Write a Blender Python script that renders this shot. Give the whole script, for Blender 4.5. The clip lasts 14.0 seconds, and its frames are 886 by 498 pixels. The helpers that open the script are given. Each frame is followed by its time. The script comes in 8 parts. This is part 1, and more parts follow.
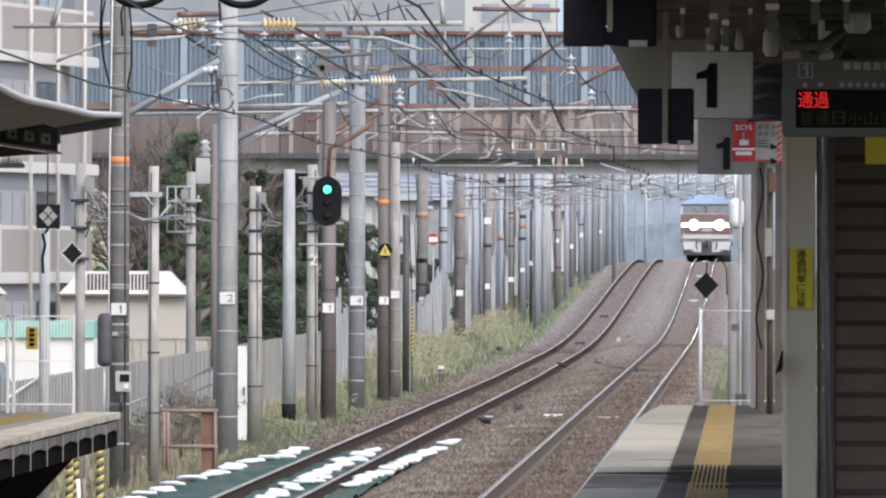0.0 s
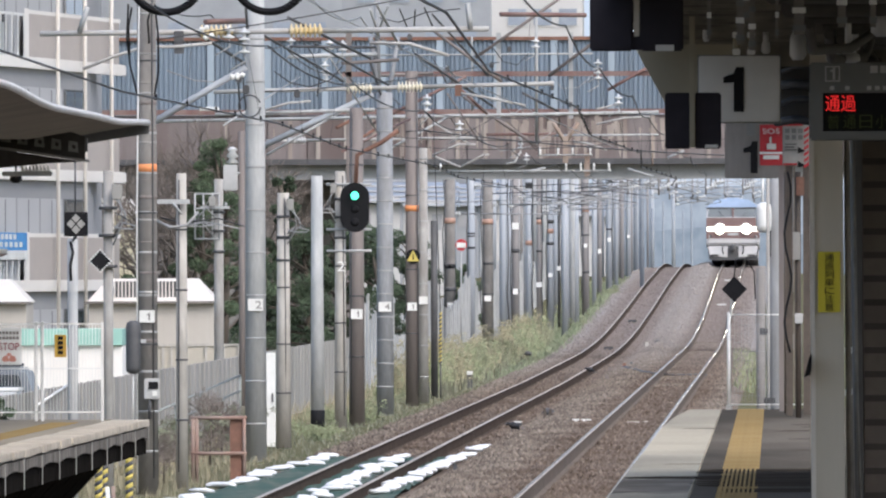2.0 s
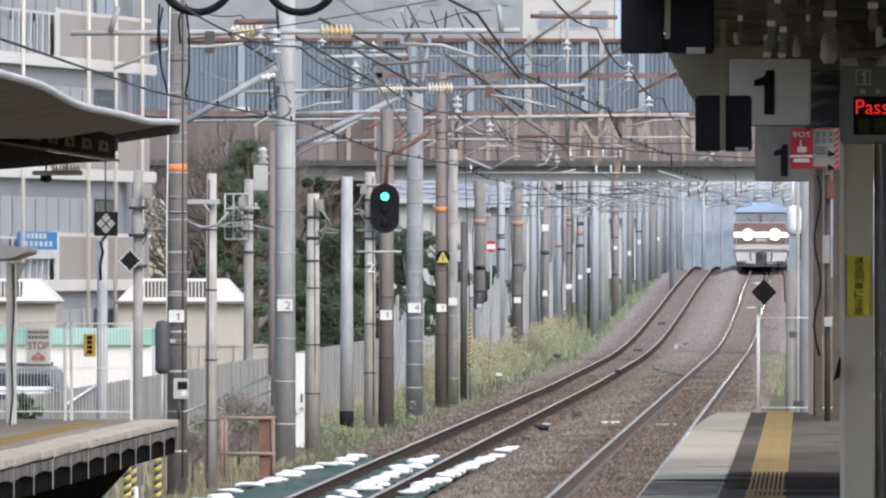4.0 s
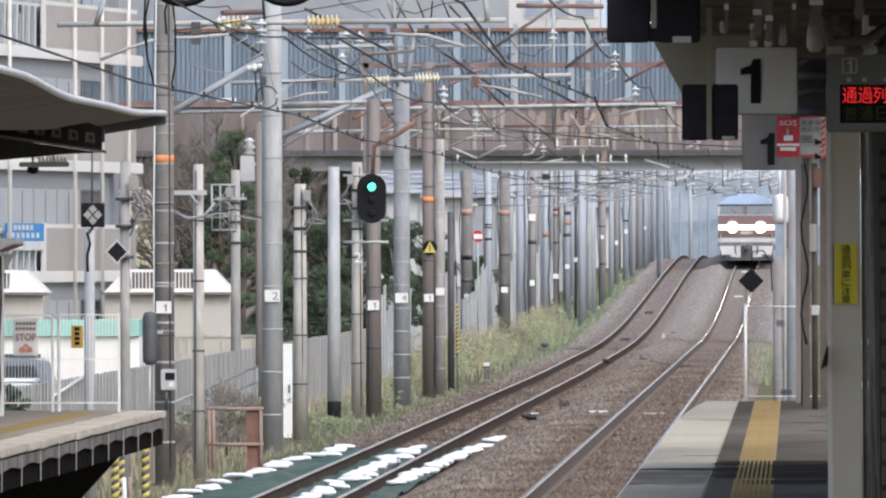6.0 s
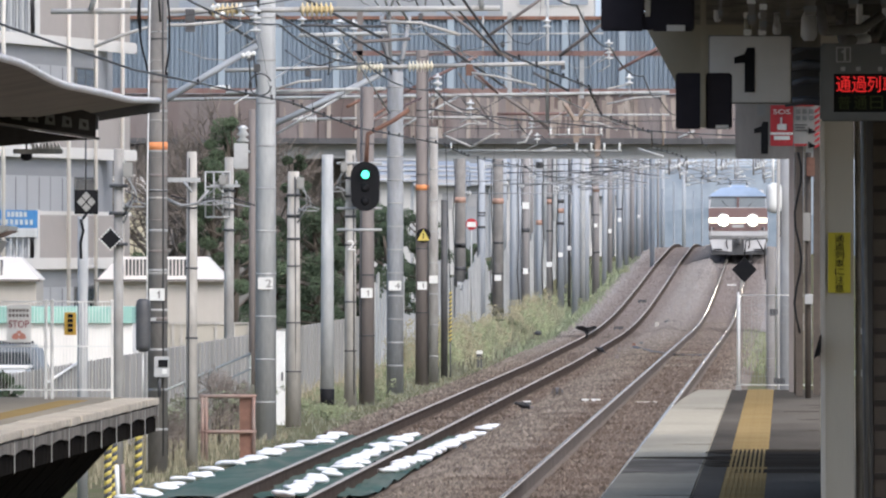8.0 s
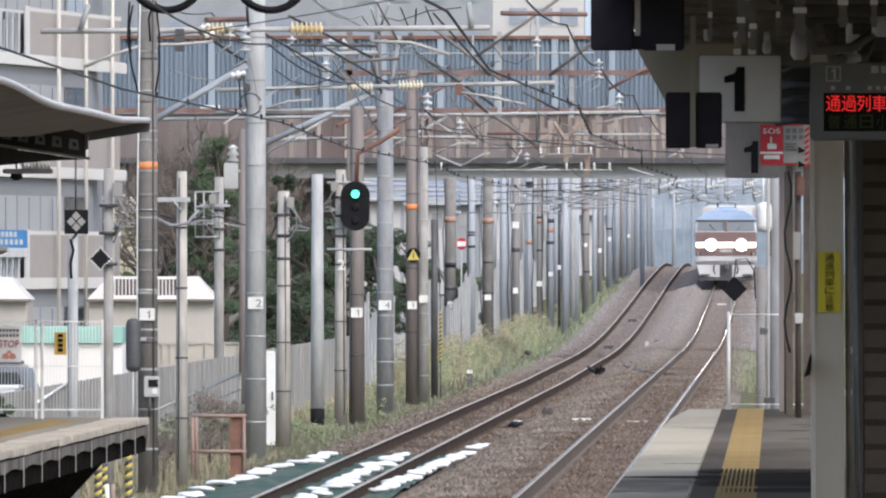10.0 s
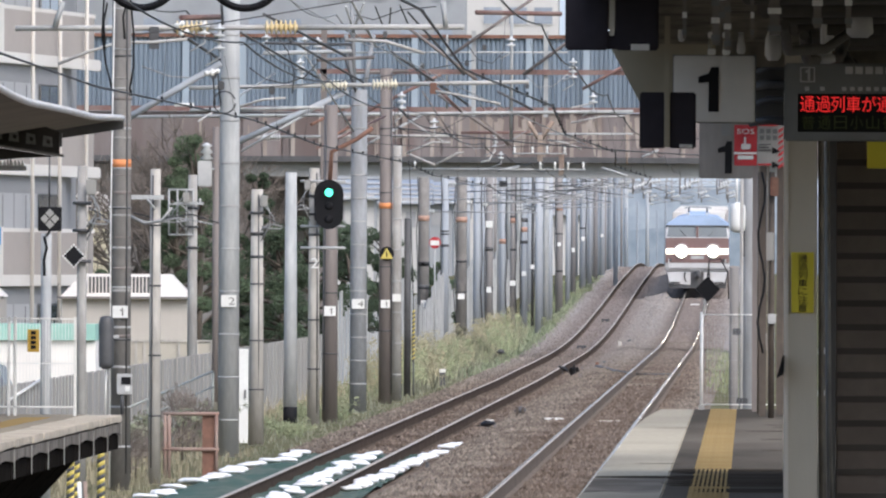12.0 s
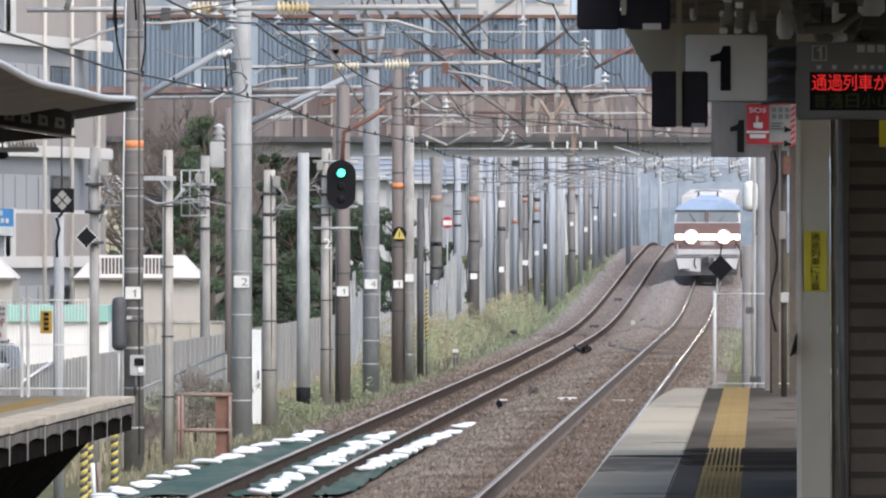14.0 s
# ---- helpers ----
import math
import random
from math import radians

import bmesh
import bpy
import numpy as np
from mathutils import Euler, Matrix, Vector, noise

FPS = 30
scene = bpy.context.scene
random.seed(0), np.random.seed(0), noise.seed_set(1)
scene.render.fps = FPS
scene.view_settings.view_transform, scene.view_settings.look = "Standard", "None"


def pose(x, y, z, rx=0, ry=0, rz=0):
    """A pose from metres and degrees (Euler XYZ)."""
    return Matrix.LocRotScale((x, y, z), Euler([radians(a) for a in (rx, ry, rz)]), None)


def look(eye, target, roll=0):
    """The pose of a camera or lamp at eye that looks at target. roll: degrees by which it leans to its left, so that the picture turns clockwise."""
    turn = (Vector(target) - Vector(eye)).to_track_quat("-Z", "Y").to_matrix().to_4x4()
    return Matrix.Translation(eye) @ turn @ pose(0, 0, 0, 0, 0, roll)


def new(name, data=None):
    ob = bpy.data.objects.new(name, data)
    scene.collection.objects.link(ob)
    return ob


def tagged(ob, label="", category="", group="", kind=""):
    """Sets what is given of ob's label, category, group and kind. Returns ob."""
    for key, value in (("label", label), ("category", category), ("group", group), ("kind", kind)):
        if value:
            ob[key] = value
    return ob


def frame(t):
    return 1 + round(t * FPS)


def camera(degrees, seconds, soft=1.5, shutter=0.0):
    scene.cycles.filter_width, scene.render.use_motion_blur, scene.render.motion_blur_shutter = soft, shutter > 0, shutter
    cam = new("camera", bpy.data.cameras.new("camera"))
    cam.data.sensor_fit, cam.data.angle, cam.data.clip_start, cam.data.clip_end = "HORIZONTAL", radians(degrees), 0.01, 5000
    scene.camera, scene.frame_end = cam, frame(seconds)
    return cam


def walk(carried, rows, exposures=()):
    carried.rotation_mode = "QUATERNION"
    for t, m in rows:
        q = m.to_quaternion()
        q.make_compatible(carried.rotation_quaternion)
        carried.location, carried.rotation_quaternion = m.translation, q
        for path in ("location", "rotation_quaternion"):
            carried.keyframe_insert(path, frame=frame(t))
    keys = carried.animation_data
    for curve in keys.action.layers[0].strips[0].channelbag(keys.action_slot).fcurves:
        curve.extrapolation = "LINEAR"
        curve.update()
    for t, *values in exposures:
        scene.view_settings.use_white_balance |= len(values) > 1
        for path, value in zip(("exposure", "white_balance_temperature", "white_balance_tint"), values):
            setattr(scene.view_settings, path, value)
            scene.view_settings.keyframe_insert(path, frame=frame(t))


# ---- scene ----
# A station platform on a straight double track; a long lens looks along the line.
# World: y runs along the track, x to the right of it, z = 0 at the top of the near rails.
LENS = 2.2456
EYE = (0.0, 0.0, 2.85)
cam = camera(LENS, 14.0, soft=2.2)
ROWS = [
    (0, 0.8146, 0.0226, -0.159),
    (0.5, 0.8289, 0.0679, -0.230),
    (1, 0.8017, 0.0548, -0.008),
    (1.5, 0.8138, 0.0439, 0.118),
    (2, 0.8855, 0.0369, 0.165),
    (2.5, 0.9738, 0.0434, 0.174),
    (4.8, 0.9317, 0.0386, -0.225),
    (5, 0.9339, 0.0286, -0.000),
    (5.5, 0.9404, 0.0202, 0.029),
    (6, 0.9281, 0.0149, 0.093),
    (6.5, 0.9095, 0.0242, -0.002),
    (7, 0.9022, 0.0159, -0.034),
    (7.5, 0.9078, -0.0304, 0.022),
    (8, 0.9114, -0.0157, -0.062),
    (10.5, 0.8783, 0.0379, 0.009),
    (11, 0.8742, 0.0397, 0.024),
    (11.5, 0.8543, 0.0219, -0.129),
    (12, 0.8186, 0.0313, -0.277),
    (12.5, 0.8222, 0.0591, -0.323),
    (13, 0.8194, 0.0439, -0.044),
    (13.5, 0.8257, 0.0180, -0.017),
    (14, 0.8505, -0.0197, -0.055),
]
walk(cam, [(t, pose(*EYE, 90 + pitch, roll, yaw)) for t, yaw, pitch, roll in ROWS])

# ---- daylight: a bright overcast sky ----
SUN_HEIGHT, SUN_ROUND = radians(47), radians(150)
world = bpy.data.worlds.new("overcast")
scene.world = world
world.use_nodes = True
wn = world.node_tree.nodes
sky = wn.new("ShaderNodeTexSky")
sky.sky_type = "NISHITA"
sky.sun_disc = False
sky.sun_elevation, sky.sun_rotation = SUN_HEIGHT, SUN_ROUND
sky.air_density, sky.dust_density, sky.ozone_density = 1.0, 3.5, 1.0
wn["Background"].inputs["Strength"].default_value = 0.15
world.node_tree.links.new(sky.outputs["Color"], wn["Background"].inputs["Color"])
sun = new("sun", bpy.data.lights.new("sun", "SUN"))
sun.data.energy, sun.data.angle, sun.data.color = 1.1, radians(40), (1.0, 0.995, 0.985)
sun.matrix_world = look((0, 0, 0), (-math.sin(SUN_ROUND) * math.cos(SUN_HEIGHT), -math.cos(SUN_ROUND) * math.cos(SUN_HEIGHT), -math.sin(SUN_HEIGHT)))
scene.view_settings.exposure = 0.62
scene.view_settings.use_white_balance = True
scene.view_settings.white_balance_temperature = 6220


# ---- materials ----
def material(name, colour, rough=0.7, metal=0.0, vary=0.25, grain=30.0, blotch=1.5, bump=0.15, tint=None, streak=1.0, by_piece=0.0, stain=0.5, gloss=0.5, along=1.0):
    """A surface with grain and larger stains; streak below 1 stretches the stains downwards."""
    m = bpy.data.materials.new(name)
    m.use_nodes = True
    n, l = m.node_tree.nodes, m.node_tree.links
    b = n["Principled BSDF"]
    b.inputs["Roughness"].default_value, b.inputs["Metallic"].default_value = rough, metal
    b.inputs["Specular IOR Level"].default_value = gloss
    co = n.new("ShaderNodeTexCoord")
    mp = n.new("ShaderNodeMapping")
    mp.inputs["Scale"].default_value = (1, along, streak)
    l.new(co.outputs["Object"], mp.inputs["Vector"])
    fine, wide = n.new("ShaderNodeTexNoise"), n.new("ShaderNodeTexNoise")
    fine.inputs["Scale"].default_value, fine.inputs["Detail"].default_value = grain, 4
    wide.inputs["Scale"].default_value, wide.inputs["Detail"].default_value = blotch, 5
    for t in (fine, wide):
        l.new(mp.outputs["Vector"], t.inputs["Vector"])
    dark = [c * (1 - vary) for c in colour]
    light = [min(1, c * (1 + vary * 0.7)) for c in colour]
    a = n.new("ShaderNodeMix")
    a.data_type = "RGBA"
    a.inputs["A"].default_value, a.inputs["B"].default_value = (*dark, 1), (*light, 1)
    l.new(fine.outputs["Fac"], a.inputs["Factor"])
    ramp = n.new("ShaderNodeMapRange")
    ramp.inputs["From Min"].default_value, ramp.inputs["From Max"].default_value = 0.42, 0.62
    ramp.inputs["To Max"].default_value = stain
    l.new(wide.outputs["Fac"], ramp.inputs["Value"])
    c = n.new("ShaderNodeMix")
    c.data_type = "RGBA"
    c.inputs["B"].default_value = (*(tint or [v * (1 - vary) * 0.75 for v in colour]), 1)
    l.new(a.outputs["Result"], c.inputs["A"])
    l.new(ramp.outputs["Result"], c.inputs["Factor"])
    out = c.outputs["Result"]
    if by_piece:
        info = n.new("ShaderNodeObjectInfo")
        geo = n.new("ShaderNodeNewGeometry")
        add = n.new("ShaderNodeMath")
        add.operation = "ADD"
        l.new(info.outputs["Random"], add.inputs[0])
        l.new(geo.outputs["Random Per Island"], add.inputs[1])
        rng = n.new("ShaderNodeMapRange")
        rng.inputs["From Max"].default_value = 2
        rng.inputs["To Min"].default_value, rng.inputs["To Max"].default_value = 1 - by_piece, 1 + by_piece
        l.new(add.outputs[0], rng.inputs["Value"])
        hsv = n.new("ShaderNodeHueSaturation")
        l.new(rng.outputs["Result"], hsv.inputs["Value"])
        l.new(out, hsv.inputs["Color"])
        out = hsv.outputs["Color"]
    l.new(out, b.inputs["Base Color"])
    if bump:
        bp = n.new("ShaderNodeBump")
        bp.inputs["Strength"].default_value, bp.inputs["Distance"].default_value = bump, 0.02
        l.new(fine.outputs["Fac"], bp.inputs["Height"])
        l.new(bp.outputs["Normal"], b.inputs["Normal"])
    return m


def glow(name, colour, strength, base=0.5):
    m = bpy.data.materials.new(name)
    m.use_nodes = True
    b = m.node_tree.nodes["Principled BSDF"]
    b.inputs["Base Color"].default_value = (*[c * base for c in colour], 1)
    b.inputs["Emission Color"].default_value = (*colour, 1)
    b.inputs["Emission Strength"].default_value = strength
    return m


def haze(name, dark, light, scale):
    """A far glowing backdrop: distance haze put into two near tones that drift."""
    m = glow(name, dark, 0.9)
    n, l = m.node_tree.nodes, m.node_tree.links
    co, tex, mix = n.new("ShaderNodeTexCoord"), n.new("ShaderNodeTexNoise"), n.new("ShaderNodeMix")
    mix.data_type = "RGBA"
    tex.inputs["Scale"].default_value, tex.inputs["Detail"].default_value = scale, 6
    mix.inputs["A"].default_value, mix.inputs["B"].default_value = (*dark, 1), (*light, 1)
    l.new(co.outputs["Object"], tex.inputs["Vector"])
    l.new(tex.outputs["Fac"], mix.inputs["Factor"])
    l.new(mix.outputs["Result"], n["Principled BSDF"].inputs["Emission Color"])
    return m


def glass(name, colour, rough=0.05):
    m = bpy.data.materials.new(name)
    m.use_nodes = True
    b = m.node_tree.nodes["Principled BSDF"]
    b.inputs["Base Color"].default_value = (*colour, 1)
    b.inputs["Roughness"].default_value = rough
    b.inputs["Specular IOR Level"].default_value = 0.8
    return m




def stained_along(m, lanes, colour):
    """Rust and brake dust lies in strips along the rails: lanes of (centre x, half width)."""
    n, l = m.node_tree.nodes, m.node_tree.links
    b = n["Principled BSDF"]
    was = b.inputs["Base Color"].links[0].from_socket
    geo, axis = n.new("ShaderNodeNewGeometry"), n.new("ShaderNodeSeparateXYZ")
    ragged = n.new("ShaderNodeTexNoise")
    ragged.inputs["Scale"].default_value, ragged.inputs["Detail"].default_value = 0.9, 5
    l.new(geo.outputs["Position"], axis.inputs["Vector"])
    l.new(geo.outputs["Position"], ragged.inputs["Vector"])
    total = None
    for centre, half in lanes:
        away = n.new("ShaderNodeMath")
        away.operation, away.inputs[1].default_value = "SUBTRACT", centre
        l.new(axis.outputs["X"], away.inputs[0])
        size = n.new("ShaderNodeMath")
        size.operation = "ABSOLUTE"
        l.new(away.outputs[0], size.inputs[0])
        fade = n.new("ShaderNodeMapRange")
        fade.interpolation_type = "SMOOTHSTEP"
        fade.inputs["From Min"].default_value, fade.inputs["From Max"].default_value = half * 0.75, half * 1.35
        fade.inputs["To Min"].default_value, fade.inputs["To Max"].default_value = 1, 0
        l.new(size.outputs[0], fade.inputs["Value"])
        if total is None:
            total = fade.outputs["Result"]
        else:
            both = n.new("ShaderNodeMath")
            both.operation = "MAXIMUM"
            l.new(total, both.inputs[0])
            l.new(fade.outputs["Result"], both.inputs[1])
            total = both.outputs[0]
    part_of = n.new("ShaderNodeMath")
    part_of.operation = "MULTIPLY"
    l.new(total, part_of.inputs[0])
    l.new(ragged.outputs["Fac"], part_of.inputs[1])
    more = n.new("ShaderNodeMath")
    more.operation, more.inputs[1].default_value, more.use_clamp = "MULTIPLY", 1.5, True
    l.new(part_of.outputs[0], more.inputs[0])
    mix = n.new("ShaderNodeMix")
    mix.data_type, mix.blend_type = "RGBA", "MULTIPLY"
    mix.inputs["B"].default_value = (*colour, 1)
    l.new(more.outputs[0], mix.inputs["Factor"])
    l.new(was, mix.inputs["A"])
    l.new(mix.outputs["Result"], b.inputs["Base Color"])
    return m


def hazed_beyond(m, y0, y1, colour):
    """Distance haze put into the stone's colour: paler from y0 on, fullest at y1."""
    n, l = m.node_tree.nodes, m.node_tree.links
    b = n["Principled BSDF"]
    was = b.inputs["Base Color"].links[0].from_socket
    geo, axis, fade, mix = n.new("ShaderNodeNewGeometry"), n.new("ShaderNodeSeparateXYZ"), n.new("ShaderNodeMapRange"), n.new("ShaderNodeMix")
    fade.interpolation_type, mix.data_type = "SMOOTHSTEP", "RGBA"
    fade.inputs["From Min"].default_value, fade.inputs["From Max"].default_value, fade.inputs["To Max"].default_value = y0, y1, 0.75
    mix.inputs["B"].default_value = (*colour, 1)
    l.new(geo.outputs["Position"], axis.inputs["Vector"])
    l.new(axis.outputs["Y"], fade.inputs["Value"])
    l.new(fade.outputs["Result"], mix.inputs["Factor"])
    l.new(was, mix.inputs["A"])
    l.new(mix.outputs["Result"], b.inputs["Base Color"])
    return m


LANES = ((-2.95, 1.05), (-6.75, 1.15))
M_BALLAST = stained_along(hazed_beyond(material("ballast", (0.255, 0.217, 0.184), 0.95, vary=0.5, grain=9, blotch=1.1, bump=0.3, tint=(0.13, 0.105, 0.085), gloss=0.0, along=0.06, stain=0.85), 540, 960, (0.34, 0.315, 0.3)), LANES, (0.77, 0.71, 0.69))
M_STONE = stained_along(hazed_beyond(material("ballast_stone", (0.22, 0.187, 0.158), 0.95, vary=0.35, grain=20, blotch=0.35, bump=0.3, by_piece=0.6, gloss=0.0, tint=(0.1, 0.08, 0.064), stain=0.8), 540, 960, (0.32, 0.295, 0.28)), LANES, (0.76, 0.7, 0.68))
M_EARTH = material("earth", (0.15, 0.14, 0.09), 0.95, vary=0.5, grain=4, blotch=0.2, bump=0.5, tint=(0.1, 0.12, 0.06), gloss=0.0)
M_RAILSIDE = material("rail_rust", (0.105, 0.083, 0.07), 0.95, vary=0.3, grain=20, blotch=2, gloss=0.0)
M_RAILSIDE_WORN = material("pale_rusty_rail_side", (0.185, 0.152, 0.128), 0.9, vary=0.3, grain=20, blotch=2, gloss=0.05)
M_RAILTOP = material("rail_head", (0.47, 0.425, 0.38), 0.8, 0.0, vary=0.2, grain=10, blotch=0.5, bump=0.02, gloss=0.1, tint=(0.3, 0.25, 0.21))
M_RUNNING = material("polished_running_band", (0.5, 0.35, 0.18), 0.05, 0.9, vary=0.15, grain=8, blotch=0.3, bump=0, gloss=0.3)
M_DULL_BAND = material("dull_running_band", (0.42, 0.375, 0.335), 0.6, 0.0, vary=0.2, grain=8, blotch=0.3, bump=0, gloss=0.2)
M_SLEEPER = material("sleeper", (0.16, 0.13, 0.11), 0.9, vary=0.35, grain=20, blotch=1, by_piece=0.3, gloss=0.0)
M_CONCRETE = material("concrete", (0.34, 0.335, 0.32), 0.85, vary=0.2, grain=18, blotch=1.2, streak=0.3, tint=(0.2, 0.19, 0.175))
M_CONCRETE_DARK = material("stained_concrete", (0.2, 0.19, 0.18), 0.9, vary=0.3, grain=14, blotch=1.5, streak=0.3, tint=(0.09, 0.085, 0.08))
M_PAVED = material("platform_asphalt", (0.16, 0.14, 0.115), 0.95, vary=0.25, grain=30, blotch=0.35, tint=(0.055, 0.05, 0.043), stain=0.7, gloss=0.0, along=0.12)
M_PAVED_PALE = material("platform_paving", (0.35, 0.31, 0.25), 0.95, vary=0.15, grain=25, blotch=0.3, tint=(0.22, 0.2, 0.17), by_piece=0.08, gloss=0.0, along=0.12)
M_EDGE_SLAB = material("pale_edge_paving", (0.46, 0.415, 0.325), 0.95, vary=0.18, grain=25, blotch=0.5, tint=(0.31, 0.275, 0.22), by_piece=0.1, gloss=0.0, along=0.12)
M_TACTILE = material("tactile_yellow", (0.37, 0.265, 0.125), 0.9, vary=0.2, grain=20, blotch=0.8, tint=(0.31, 0.21, 0.085), by_piece=0.08, gloss=0.0)
M_POLE = material("pole_concrete", (0.403, 0.392, 0.375), 0.85, vary=0.3, grain=16, blotch=3.2, streak=0.3, tint=(0.241, 0.224, 0.207), stain=0.75)
M_POLE_WARM = material("pole_warm_concrete", (0.515, 0.487, 0.448), 0.85, vary=0.25, grain=16, blotch=3.5, streak=0.3, tint=(0.336, 0.314, 0.280), stain=0.8)
M_POLE_DARK = material("pole_dark_concrete", (0.245, 0.23, 0.218), 0.85, vary=0.35, grain=12, blotch=2.4, streak=0.5, tint=(0.165, 0.155, 0.147), stain=0.7)
M_POLE_BROWN = material("pole_brown", (0.207, 0.179, 0.168), 0.7, vary=0.28, grain=12, blotch=1.0, streak=0.15, tint=(0.146, 0.125, 0.116))
M_GALV = material("galvanised_steel", (0.448, 0.454, 0.454), 0.7, 0.0, vary=0.28, grain=16, blotch=3.0, streak=0.25, tint=(0.302, 0.314, 0.319), stain=0.75)
M_STEEL_DARK = material("dark_steel", (0.1, 0.1, 0.105), 0.6, 0.3, vary=0.25, grain=14, blotch=1.5)
M_STEEL_RUST = material("rusty_steel", (0.24, 0.125, 0.09), 0.85, 0.1, vary=0.35, grain=20, blotch=2, tint=(0.1, 0.06, 0.045))
M_MAROON = material("dull_maroon_paint", (0.19, 0.11, 0.098), 0.85, vary=0.3, grain=12, blotch=2, tint=(0.26, 0.2, 0.18))
M_RUSTRAIL = material("faded_red_paint", (0.3, 0.225, 0.19), 0.8, vary=0.3, grain=15, blotch=2.5, tint=(0.24, 0.12, 0.095))
M_BLACK = material("black_panel", (0.012, 0.012, 0.014), 0.7, vary=0.2, grain=10, blotch=1, bump=0.05, gloss=0.15)
M_WHITE = material("white_paint", (0.78, 0.78, 0.76), 0.55, vary=0.08, grain=10, blotch=1.2, bump=0.05, tint=(0.6, 0.59, 0.56))
M_WIRE = material("wire", (0.06, 0.06, 0.065), 0.6, 0.4, vary=0.2, grain=4, blotch=1, bump=0)
M_WIRE_PALE = material("pale_wire", (0.34, 0.345, 0.35), 0.5, 0.4, vary=0.15, grain=4, blotch=1, bump=0)
M_PORCELAIN = material("white_porcelain", (0.6, 0.61, 0.61), 0.25, vary=0.06, grain=10, blotch=5, bump=0)
M_OCHRE = material("ochre_porcelain", (0.6, 0.47, 0.24), 0.3, vary=0.15, grain=10, blotch=5, bump=0, tint=(0.66, 0.6, 0.48))
M_CREAM_PORCELAIN = material("cream_porcelain", (0.68, 0.62, 0.48), 0.3, vary=0.1, grain=10, blotch=5, bump=0, tint=(0.7, 0.68, 0.62))
M_RING = material("zinc_ring", (0.4, 0.4, 0.395), 0.6, 0.2, vary=0.15, grain=10, blotch=3, bump=0.03)
# Distance haze is put into these pale, low-contrast colours of far steel.
M_FAR_PALE = material("haze_pale_steel", (0.4, 0.428, 0.472), 0.8, vary=0.15, grain=8, blotch=1.0, streak=0.15, tint=(0.33, 0.34, 0.36))
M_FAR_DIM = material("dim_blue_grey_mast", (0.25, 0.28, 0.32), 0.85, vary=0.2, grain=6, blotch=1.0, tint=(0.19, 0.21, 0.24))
M_FAR_BROWN = material("haze_pale_brown_steel", (0.3, 0.283, 0.282), 0.8, vary=0.2, grain=8, blotch=1.0, streak=0.15)
M_FADED = material("hazed_orange_band", (0.5, 0.31, 0.24), 0.8, vary=0.2, grain=10, blotch=4)
M_ORANGE = material("orange_band", (0.72, 0.29, 0.11), 0.7, vary=0.12, grain=10, blotch=4, tint=(0.6, 0.2, 0.08))
M_YELLOW = material("yellow_paint", (0.62, 0.5, 0.12), 0.6, vary=0.1, grain=10, blotch=3)
M_PILLAR_DULL = material("dull_column_paint", (0.2, 0.18, 0.165), 0.7, vary=0.25, grain=10, blotch=1.2, streak=0.3)
M_RED = material("red_paint", (0.5, 0.03, 0.04), 0.5, vary=0.1, grain=10, blotch=3, bump=0.03)


